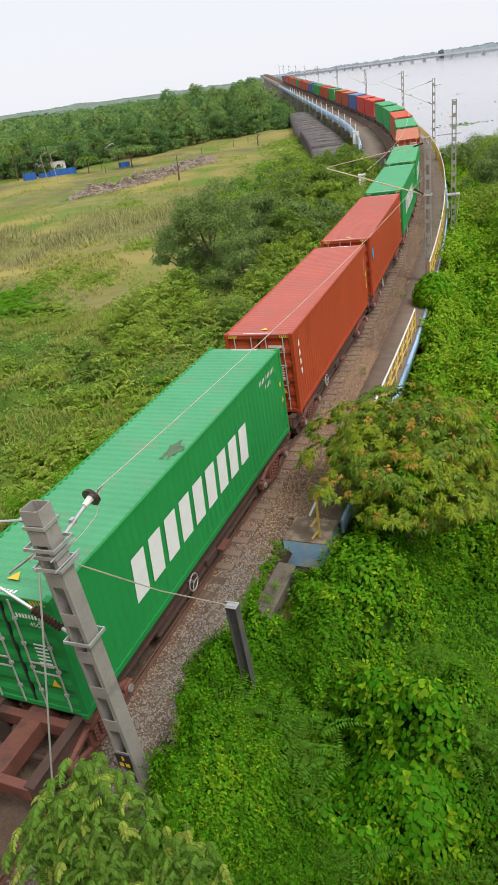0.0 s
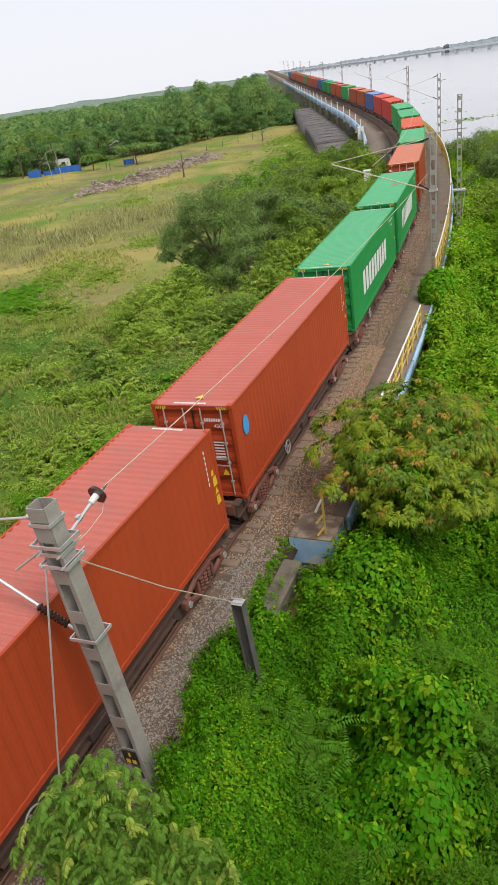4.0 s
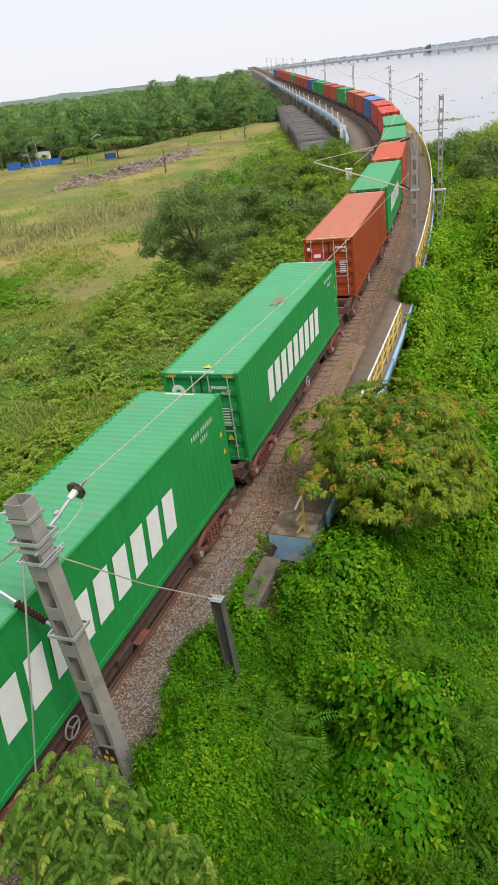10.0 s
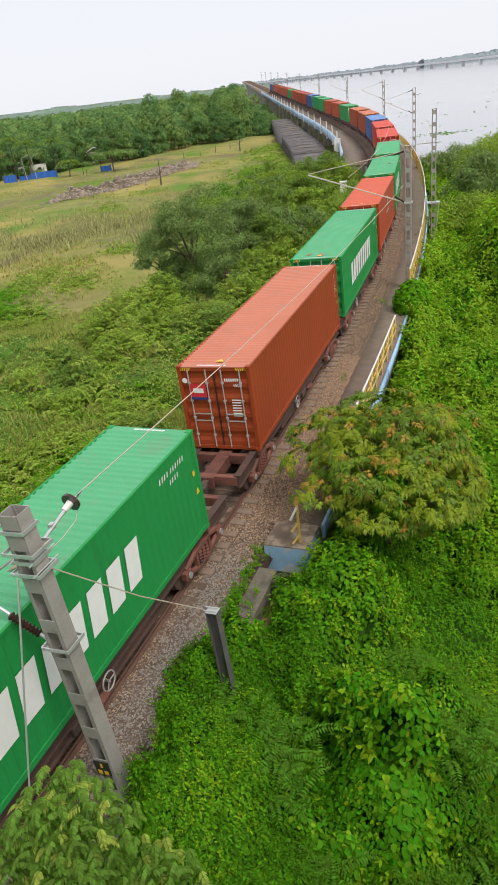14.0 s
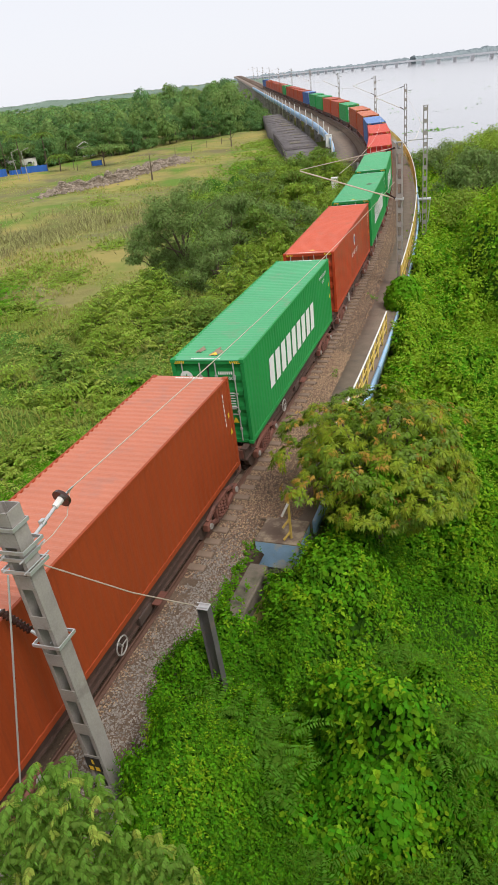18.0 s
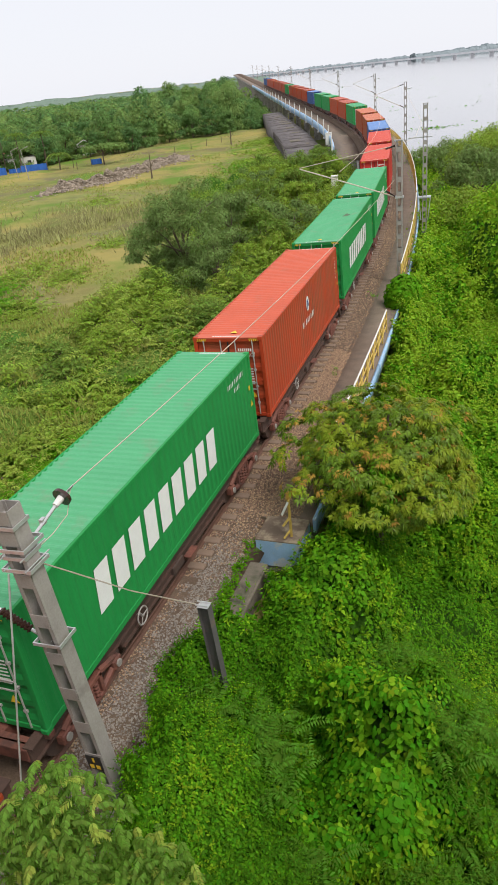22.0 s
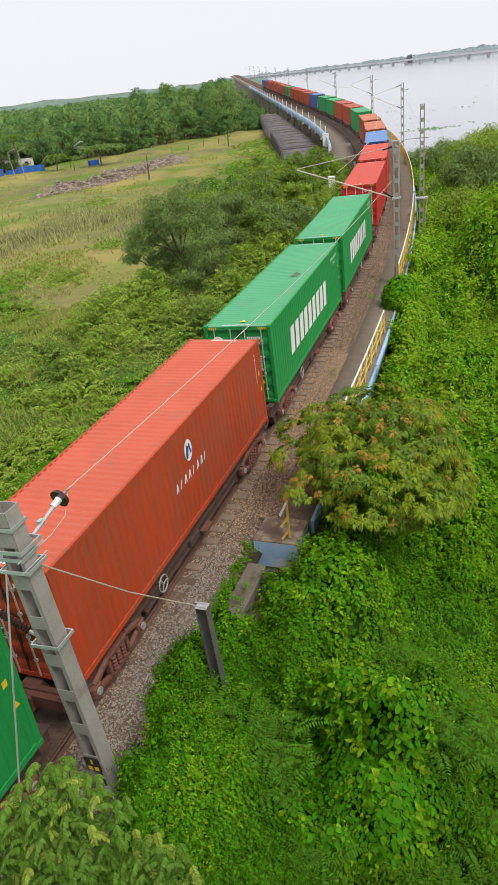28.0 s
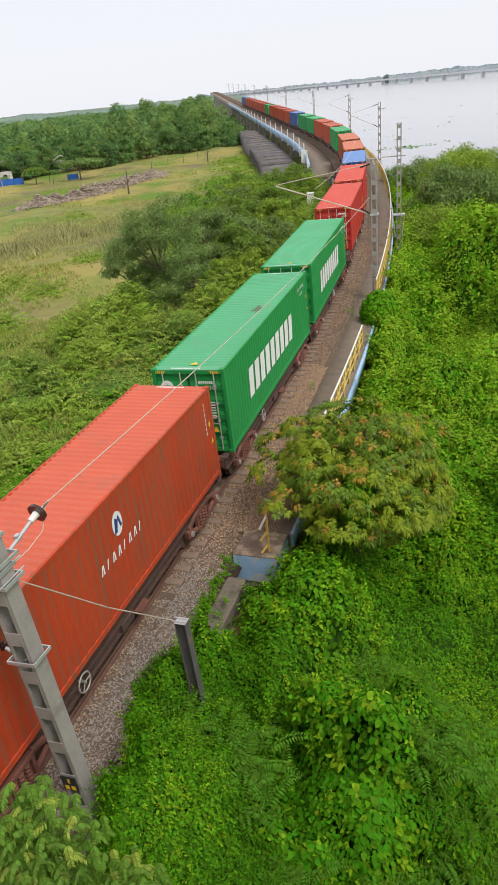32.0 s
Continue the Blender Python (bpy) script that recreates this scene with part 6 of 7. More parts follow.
def mango():
    """Uneven boughs of leaf rosettes round a leafy heart, some tipped with reddish young leaves."""
    rng = np.random.default_rng(51)
    t = thing("mango_tree", Matrix.Translation((3.6, 17.4, -3.6)), "mango tree with drooping leaves and reddish young shoots", "tree")
    part("trunk", tube(B(), [(0, 0, -0.3), (0.1, 0.05, 1.6), (-0.1, 0, 3.2), (0, 0, 4.6)], 0.13, 9), M_BARK, t)
    up = np.array([0, 0, 1.0])
    sets = {"crown": [], "mature_leaves": [], "young_leaves": [], "climber_leaves": []}
    for k in range(60):
        q = (k + 0.5) / 60
        a = k * 2.4 + rng.uniform(-0.3, 0.3)
        c0 = 1 - 1.6 * q
        u = np.array([math.cos(a) * math.sqrt(1 - c0 * c0), math.sin(a) * math.sqrt(1 - c0 * c0), c0])
        c = np.array([0.05, 0, 4.85]) + u * np.array([2.45, 2.1, 1.95]) * (0.66 + 0.42 * rng.uniform())
        if c[0] < -1.0 and c[2] < 4.1 and c[1] < 0.7:
            continue
        if k % 2 == 0:
            part("limb", tube(B(), [(0, 0, 2.6 + 1.2 * rng.uniform()), Vector(c) * 0.6 + Vector((0, 0, 1.5)), Vector(c)], 0.035, 6), M_BARK, t)
        bough = rng.uniform(0.5, 0.9)
        fresh = rng.uniform() < 0.85
        green = rng.uniform() < 0.25
        for j in range(46):
            w = rng.normal(size=3) + u * 0.9
            w[2] = abs(w[2]) * 0.9 - 0.25
            w = w / np.linalg.norm(w)
            at = c + w * np.array([bough, bough, bough * 0.62]) * rng.uniform(0.72, 1.05)
            if at[0] < -1.6 and at[2] < 5.1 and at[1] < 0.5:
                continue
            ax = unit((w + 0.55 * up + rng.normal(0, 0.25, 3))[None])[0]
            n = 22
            e = unit(rng.normal(size=(n, 3)) + 0.35 * ax - 0.2 * up)
            o = unit(e - ax * ((e * ax).sum(1, keepdims=True) - rng.uniform(-0.25, 0.55, (n, 1))))
            young = fresh and w[2] > 0.2 and rng.uniform() < 0.22
            kind = "young_leaves" if young else "mature_leaves" if green or rng.uniform() < 0.25 else "crown"
            sets[kind].append((np.tile(at, (n, 1)) + o * 0.02, unit(np.tile(ax, (n, 1)) + 0.3 * up + rng.normal(0, 0.22, (n, 3))), o, rng.uniform(0.11, 0.18, n) * (0.8 if young else 1)))
    # Core of mature leaves; their dark green also stands for shade inside the crown.
    w = unit(rng.normal(size=(9000, 3)))
    sets["mature_leaves"].append((np.array([0.05, 0, 4.6]) + w * np.array([2.35, 2.05, 1.8]) * rng.uniform(0.35, 0.93, (9000, 1)), unit(w + up + rng.normal(0, 0.4, w.shape)), unit(w - 0.4 * up + rng.normal(0, 0.5, w.shape)), rng.uniform(0.12, 0.2, 9000)))
    # a creeper has climbed into the crown
    w = unit(rng.normal(size=(1500, 3)) * np.array([0.7, 0.6, 1.0]))
    sets["climber_leaves"].append((np.array([-0.2, -1.75, 5.1]) + w * np.array([0.55, 0.4, 0.8]) * rng.uniform(0.5, 1.1, (1500, 1)), unit(w + 0.6 * up), unit(rng.normal(size=(1500, 3)) - up), rng.uniform(0.08, 0.13, 1500)))
    for name, m, ratio in (("crown", M_LEAFM, 0.23), ("mature_leaves", M_MANGO, 0.26), ("young_leaves", M_SHOOT, 0.22), ("climber_leaves", M_LEAF, 0.7)):
        at, face, o, size = (np.concatenate([s[i] for s in sets[name]]) for i in range(4))
        leaves(name, at, face, size, m, t, "", ratio, 0.32, 5, along=o)


def pinnate_tree(x, y, z, top, wide, branches, seed, label):
    """A young tree: upright twigs carrying arching stalks with hanging leaflets in pairs."""
    rng = np.random.default_rng(seed)
    t = thing("young_tree", Matrix.Translation((x, y, z)), label, "tree", "young trees under the bridge")
    part("trunk", tube(B(), [(0, 0, -0.2), (0.05, 0.04, (top - z) * 0.5), (0, 0, (top - z) * 0.82)], 0.05, 8), M_BARK, t)
    sets = {"foliage": [], "young_foliage": []}
    for k in range(branches):
        a = k * 2.4
        f = math.sqrt((k + 0.5) / branches)
        tip = np.array([wide * f * math.cos(a), 0.75 * wide * f * math.sin(a), top - z - 1.3 * f * f * wide - rng.exponential(0.16)])
        root = np.array([0.25 * tip[0], 0.25 * tip[1], tip[2] - 1.1])
        part("twig", tube(B(), [Vector(root), Vector(root * 0.45 + tip * 0.55 + np.array([0, 0, 0.06])), Vector(tip)], 0.007, 5), M_FERN, t)
        for j in range(8):
            g = j / 7
            b = root * (1 - g) * 0.75 + tip * (0.25 + 0.75 * g)
            h = j * 2.4 + rng.uniform(0, 1)
            out = np.array([math.cos(h), math.sin(h), 0])
            side = np.array([-math.sin(h), math.cos(h), 0])
            ln = rng.uniform(0.3, 0.48) * (1 - 0.35 * g)
            pale_one = rng.uniform() < 0.14
            at, face, al, sz = [], [], [], []
            for i in range(12):
                q = (i + 1) / 12
                p = b + out * ln * q * (1 - 0.2 * q) + np.array([0, 0, ln * (0.55 * q - 0.85 * q * q)])
                for sg in (-1, 1):
                    at.append(p), al.append(side * sg * 0.6 + out * 0.3 - np.array([0, 0, 0.8])), face.append(out * 0.2 + side * sg * 0.5 + np.array([0, 0, 1.0])), sz.append(rng.uniform(0.055, 0.082) * (1.1 - 0.35 * q))
            sets["young_foliage" if pale_one else "foliage"].append((np.array(at), unit(np.array(face) + rng.normal(0, 0.15, (24, 3))), unit(np.array(al)), np.array(sz)))
    for name, m in (("foliage", M_YOUNG), ("young_foliage", M_TIP)):
        if sets[name]:
            at, face, al, sz = (np.concatenate([s[i] for s in sets[name]]) for i in range(4))
            leaves(name, at, face, sz, m, t, "", 0.4, 0.35, seed, along=al, rounded=True)


def trees():
    mango()
    # tree tops just under the road bridge
    young = "young tree with drooping yellow-green pinnate leaves"
    pinnate_tree(-2.72, 5.5, -2.6, 4.95, 0.8, 30, 52, young)
    pinnate_tree(-3.35, 5.6, -2.6, 4.25, 0.7, 18, 53, young)
    pinnate_tree(-1.85, 5.3, -2.6, 3.78, 0.75, 22, 57, young)
    pinnate_tree(-2.6, 4.9, -2.6, 4.15, 0.85, 24, 58, young)
    # field side
    tree(-3.2, 55, -4.1, 1.5, (3.9, 3.5, 3.9), 120, 230, 0.95, 0.2, M_TREE, "broad dark grey-green spreading tree at the field's edge", 54, trunk=0.2, low=1.3)
    tree(-0.8, 51.5, -4.1, -0.6, (3.4, 3.0, 2.6), 46, 240, 0.9, 0.2, M_TREE, "dark grey-green tree leaning on the shrubs", 59, trunk=0.16, low=1.2)
    tree(-5.6, 56.5, -4.1, -0.7, (2.6, 2.4, 2.6), 40, 230, 0.85, 0.2, M_TREE, "dark grey-green tree at the field's edge", 48, trunk=0.14, low=1.2)
    tree(0.6, 59, -4.1, 0.9, (3.2, 2.8, 2.9), 46, 230, 0.9, 0.22, M_TREE, "dark green tree behind the shrubs", 47, trunk=0.16, low=1.2)
    tree(-4.6, 50.5, -4.1, -1.7, (2.2, 2.0, 1.9), 26, 220, 0.8, 0.2, M_LEAFD, "small dull green tree among the shrubs", 49, trunk=0.12, low=1.2)
    tree(2.4, 64, -4.2, -1.0, (3.8, 3.4, 3.4), 64, 150, 0.9, 0.28, M_TREE, "dark green bushy tree among the shrubs", 55, trunk=0.2, low=0.9)
    for i, (x, y, cz, r) in enumerate(((9.0, 87, -2.1, 3.0), (6.5, 95, -2.2, 3.8), (13.4, 94, -1.9, 3.2), (11.5, 104, -2.2, 3.6), (4.0, 86, -2.6, 3.0), (8.6, 78, -2.4, 3.0), (7.0, 110, -2.8, 3.4))):
        tree(x, y, -4.2, cz + 0.8, (r, r, r * 0.8), 46, 130, 0.75, 0.34, M_SHRUB if i % 3 else M_LEAFD, "rounded green bush tree beside the viaduct", 60 + i, trunk=0.16, group="bush trees by the viaduct")
    for i, (t, d, r, top) in enumerate(((33, -7.6, 2.4, 0.0), (39, -8.6, 2.8, 0.8), (45, -7.4, 2.5, 0.6), (51, -7.5, 2.8, -0.2), (57, -7.8, 2.4, -1.2), (63, -8.4, 2.6, -1.3), (70, -9.4, 2.6, 0.2), (76, -8.2, 3.0, 1.5), (83, -7.8, 2.8, 1.0), (90, -8.4, 2.8, 0.2), (54, -13, 3.4, 1.4), (66, -14, 3.6, 1.2), (78, -14.5, 3.4, 0.8), (45, -12.5, 3.0, 0.6))):
        q = beside(t, d)
        tree(q.x, q.y, -4.2, top + 0.9 - r * 0.75, (r, r, r * 0.85), 40, 120, 0.62, 0.27, (M_SHRUB, M_LEAFD, M_TREE)[i % 3], "rounded green bush tree crowding the viaduct's edge", 160 + i, trunk=0.13, group="bush trees by the viaduct", low=0.7)
    # shore side
    for i, (x, y, cz, r) in enumerate(((23.5, 66, -0.2, 3.9), (28, 78, -0.2, 4.0), (33, 86, -0.9, 4.2), (29.0, 65, -0.3, 4.0), (37, 82, -1.2, 4.4), (19.5, 59, -1.8, 2.8), (27, 90, -1.6, 3.4))):
        tree(x, y, -4.2, cz + 0.9, (r, r, r * 0.8), 40, 210, 1.25, 0.28, M_TREE if i % 3 == 0 else M_SHRUB, "dense green shore tree above the creepers", 80 + i, trunk=0.18, group="shore trees")
    # ivy ball on the walkway
    rng = np.random.default_rng(95)
    w = unit(rng.normal(size=(5200, 3)))
    at = np.array([9.2, 36.6, -0.05]) + w * np.array([1.0, 1.05, 1.3]) * rng.uniform(0.8, 1.05, (5200, 1))
    tagged(leaves("ivy_bush", at, unit(w + rng.normal(0, 0.3, w.shape)), rng.uniform(0.15, 0.28, 5200), M_LEAF, None, "", 0.65, 0.3, 96), "round bush of creeper swallowing the railing", "bush")


trees()


def pinnate():
    """Feathery weeds on the slope: long stalks with paired leaflets."""
    rng = np.random.default_rng(33)
    for x, y, n in ((-1.6, 10.9, 10), (-0.9, 10.3, 18), (-0.3, 10.7, 16), (-0.5, 9.7, 18), (-0.2, 9.0, 14), (3.6, 9.2, 16), (3.2, 8.1, 16), (4.0, 10.4, 12), (2.9, 12.2, 12), (0.2, 7.6, 12)):
        zz = float(top_z(np.array([x]), np.array([y]))[0])
        at, face, al, sz = [], [], [], []
        for k in range(n):
            b = np.array([x, y, zz]) + rng.normal(0, 0.35, 3) * (1, 1, 0.2)
            a = rng.uniform(0, 6.28)
            out = np.array([math.cos(a), math.sin(a), 0.0])
            sidev = np.array([-math.sin(a), math.cos(a), 0])
            ln = rng.uniform(0.55, 0.95)
            for j in range(15):
                f = j / 14
                p = b + out * ln * f + np.array([0, 0, 0.35 * math.sin(f * 2.4) * ln])
                for sg in (-1, 1):
                    at.append(p), face.append((0, 0, 1.0) + rng.normal(0, 0.2, 3)), al.append(sidev * sg + out * 0.5), sz.append(0.17 * (1 - 0.6 * f * f))
        tagged(leaves("feathery_weed", np.array(at), np.array(face), np.array(sz), M_FERN, None, "stuff", 0.33, 0.35, 34, along=np.array(al)), "feathery green weed with paired leaflets on the bank", "plant", "feathery weeds")


pinnate()


def track_weeds():
    """Small tufts that have come up through the gravel."""
    rng = np.random.default_rng(39)
    for s, d, w, n in ((-4.6, 2.28, 0.3, 26), (-5.4, 2.3, 0.35, 34), (-6.2, 2.15, 0.35, 30), (-10.2, 2.3, 0.25, 14), (-11.2, 2.6, 0.3, 18), (20.5, 1.9, 0.3, 10), (-3.4, 2.3, 0.2, 10), (-3.0, 2.08, 0.16, 14), (-3.9, 2.1, 0.18, 22), (-4.9, 2.1, 0.2, 26), (-5.9, 2.0, 0.22, 24), (9.5, 1.95, 0.25, 8)):
        q = beside(s, d)
        at = np.stack([q.x + rng.normal(0, w * 0.6, n), q.y + rng.normal(0, w, n), np.full(n, -0.45 if s < 0 else -0.34)], 1)
        at[:, 2] = np.maximum(at[:, 2], ground_z(at[:, 0], at[:, 1]) - 0.02)
        p, o, f, z = sprigs(at, np.tile([[0, 0, 1.0]], (n, 1)), np.full(n, 0.22), np.full(n, 0.11), 7, rng)
        tagged(leaves("weed_tuft", p, f, z, M_LEAF, None, "stuff", 0.5, 0.2, 9, along=o), "small green weed tuft in the gravel", "weed", "weed tufts")


track_weeds()


# woods, houses and the far shores
def woods():
    rng = np.random.default_rng(101)
    n = 0
    kinds = [[], [], []]
    for k in range(620):
        y = rng.uniform(200, 455)
        x = rng.uniform(-0.36 * y - 8, 34)
        s, d = (float(q[0]) for q in offsets(np.array([x]), np.array([y])))
        front = 202 + 0.9 * max(0, x + 42) - 5 * math.sin(x * 0.2)
        if (d > -20 and y < 330) or d > -7 or y < front or y > front + 150:
            continue
        tall = (11.5 + 3.2 * math.sin(x * 0.13 + 1.2) * math.sin(y * 0.05 + 0.4)) * rng.uniform(0.75, 1.12) * (1.12 if x > -22 else 0.85)
        if x > 9:
            tall = rng.uniform(4.5, 6.6) + 5.0 * max(0.0, 1 - (x - 9) / 6)
        r = rng.uniform(2.6, 4.6)
        tone = int(rng.integers(0, 3))
        for b in range(5):
            a = b * 1.4 + rng.uniform(0, 1)
            low = b / 4
            br = r * rng.uniform(0.55, 0.85)
            c = np.array([x + r * 0.75 * low * math.cos(a), y + r * 0.75 * low * math.sin(a), -4.4 + tall - br - low * tall * rng.uniform(0.15, 0.5)])
            n = 210 if y < front + 45 else 110
            w = unit(rng.normal(size=(n, 3)))
            w[:, 2] = np.abs(w[:, 2]) * 1.1 - 0.35
            at = c + w * np.array([br, br, br * 1.15]) * (rng.uniform(0.8, 1.05, (n, 1)) + 0.12 * np.sin(w[:, :1] * 6 + k) * np.sin(w[:, 1:2] * 6))
            kinds[tone].append((at, unit(w + np.array([0, 0, 0.3]) + rng.normal(0, 0.2, (n, 3))), rng.uniform(0.4, 0.75, n) * (1 if n > 200 else 1.35)))
    for k in range(900):
        y = 300 + 620 * rng.uniform() ** 1.2
        x = rng.uniform(-0.37 * y - 10, min(30, 0.05 * y) if y < 455 else -14)
        d = float(offsets(np.array([x]), np.array([y]))[1][0])
        if d > -9 or y < 352 + 0.9 * max(0, x + 42):
            continue
        r, tall = rng.uniform(4, 8), rng.uniform(7.5, 11.5)
        n = 95
        w = unit(rng.normal(size=(n, 3)))
        w[:, 2] = np.abs(w[:, 2]) * 1.1 - 0.3
        kinds[int(rng.integers(0, 3))].append((np.array([x, y, -4.4 + tall * 0.5]) + w * np.array([r, r, tall * 0.5]) * rng.uniform(0.85, 1.03, (n, 1)), unit(w + np.array([0, 0, 0.35]) + rng.normal(0, 0.25, (n, 3))), rng.uniform(1.2, 2.2, n)))
    for q, m in zip(kinds, (M_FOREST, M_FOREST2, M_FOREST3)):
        tagged(leaves("woods", *(np.concatenate([w[i] for w in q]) for i in range(3)), m, None, "stuff", 0.75, 0.3, 102), "dense green mangrove wood along the field", "woods")
    # mangroves crowding the viaduct past the platform
    for k in range(34):
        t0 = 234 + 5.4 * k + rng.uniform(-2, 2)
        q = beside(t0, -9.5 - 14 * rng.uniform() - (4 if k % 2 else 0))
        h = rng.uniform(4.4, 6.4)
        tree(q.x, q.y, -4.6, -4.4 + h * 0.48, (3.2, 3.2, h * 0.5), 18, 90, 1.2, 0.5, (M_FOREST, M_FOREST3)[k % 2], "low green mangrove tree beside the viaduct", 260 + k, trunk=0.14, ratio=0.65, group="mangroves by the viaduct", low=1.0, limbs=3)
    # trees at the wood's front edge
    for k in range(38):
        x = -84 + k * 2.8 + rng.uniform(-1, 1)
        y = 198 + 0.9 * max(0, (x + 42)) - 5 * math.sin(x * 0.2) + rng.uniform(-2, 4)
        h = rng.uniform(6.5, 11.5) if x < 8 else rng.uniform(4.0, 6.0)
        r = rng.uniform(2.4, 3.8)
        tree(x, y, -4.3, -4.3 + h * 0.46, (r, r, h * 0.46), 24, 110, 1.25, 0.42, (M_FOREST, M_FOREST2, M_FOREST3, M_FOREST)[k % 4], "leafy green tree at the wood's edge", 200 + k, trunk=0.2, ratio=0.65, group="trees at the wood's edge", low=1.1, limbs=3)
    tree(-27, 184, -4.3, -0.6, (5.2, 3.0, 0.9), 30, 40, 1.1, 0.6, M_FOREST2, "flat-topped umbrella tree at the field's far side", 240, trunk=0.2, ratio=0.5)


woods()


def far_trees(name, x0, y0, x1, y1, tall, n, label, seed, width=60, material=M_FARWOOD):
    """A far belt of trees: crowns run together into one lumpy mass, with loose sprays along its top."""
    rng = np.random.default_rng(seed)
    k = 700
    f = np.linspace(0, 1, k)
    length = math.hypot(x1 - x0, y1 - y0)
    top = 0.78 * np.ones(k)
    for size in (160, 60, 24, 12):
        top += 0.1 * (size / 160) ** 0.2 * np.sin(f * length / size * 6.28 + rng.uniform(0, 6.28)) * np.sin(f * length / size * 2.3 + rng.uniform(0, 6.28))
    rows = []
    for across, high in ((0.0, 0.0), (0.02, 0.55), (0.12, 0.85), (0.35, 1.0), (1.0, 0.9), (1.3, 0.0)):
        rows.append(np.stack([x0 + (x1 - x0) * f, y0 + (y1 - y0) * f + across * width + rng.normal(0, 0.6, k), -5.6 + tall * high * top * rng.uniform(0.9, 1.05, k)], 1))
    v = np.concatenate(rows)
    a = (np.arange(len(rows) - 1)[:, None] * k + np.arange(k - 1)[None]).ravel()
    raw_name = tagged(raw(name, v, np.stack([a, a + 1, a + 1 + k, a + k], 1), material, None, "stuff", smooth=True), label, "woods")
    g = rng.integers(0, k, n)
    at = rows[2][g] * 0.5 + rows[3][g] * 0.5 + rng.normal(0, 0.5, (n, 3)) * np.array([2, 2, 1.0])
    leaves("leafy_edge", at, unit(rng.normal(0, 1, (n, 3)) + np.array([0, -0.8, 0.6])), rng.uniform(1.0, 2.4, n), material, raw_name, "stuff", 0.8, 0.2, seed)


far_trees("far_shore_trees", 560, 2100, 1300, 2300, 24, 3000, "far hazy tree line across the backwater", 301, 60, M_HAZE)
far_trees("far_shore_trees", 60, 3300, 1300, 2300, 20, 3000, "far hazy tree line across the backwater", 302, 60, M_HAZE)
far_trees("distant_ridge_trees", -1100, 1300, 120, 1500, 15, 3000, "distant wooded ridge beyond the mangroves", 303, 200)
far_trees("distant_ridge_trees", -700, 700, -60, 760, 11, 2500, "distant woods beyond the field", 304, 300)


def far_bridge():
    o = thing("road_bridge", Matrix(), "long low concrete bridge far across the water", "bridge")
    a, b = Vector((620, 1080, -1)), Vector((140, 3300, -1))
    u = (b - a).normalized()
    yaw = math.degrees(math.atan2(-u.x, u.y))
    n = 34
    L = (b - a).length / n
    for k in range(n):
        p = a + u * L * (k + 0.5)
        bm = B()
        box(bm, -5, 5, -L / 2 + 0.2, L / 2 - 0.2, 3.0, 5.4)
        box(bm, -5, -4.7, -L / 2 + 0.2, L / 2 - 0.2, 5.4, 6.6)
        q = part("span", bm, M_SLAB, o)
        q.matrix_basis = Matrix.Translation(p) @ pose(0, 0, 0, 0, 0, yaw)
        bm = B()
        box(bm, -4, 4, -1.2, 1.2, -8, 3.0)
        q = part("pier", bm, M_SLAB, o)
        q.matrix_basis = Matrix.Translation(a + u * L * k) @ pose(0, 0, 0, 0, 0, yaw)


far_bridge()


def house(x, y, z, w, dp, h, yaw, roof, label):
    o = thing("house", Matrix.Translation((x, y, z)) @ pose(0, 0, 0, 0, 0, yaw), label, "house", "houses by the wood")
    bm = B()
    box(bm, -w / 2, w / 2, -dp / 2, dp / 2, 0, h)
    part("wall", bm, M_PLASTER, o)
    bm = B()
    for sx in (-1, 1):
        vs = [bm.verts.new(p) for p in ((0, -dp / 2 - 0.4, h + w * 0.3), (0, dp / 2 + 0.4, h + w * 0.3), (sx * (w / 2 + 0.5), dp / 2 + 0.4, h - 0.1), (sx * (w / 2 + 0.5), -dp / 2 - 0.4, h - 0.1))]
        bm.faces.new(vs)
    bmesh.ops.solidify(bm, geom=bm.faces[:], thickness=0.15)
    part("roof", bm, roof, o)
    for xx in (-w * 0.25, w * 0.25):
        bm = B()
        box(bm, xx - 0.45, xx + 0.45, -dp / 2 - 0.03, -dp / 2 + 0.05, h * 0.35, h * 0.75)
        part("window", bm, M_BLACK, o)


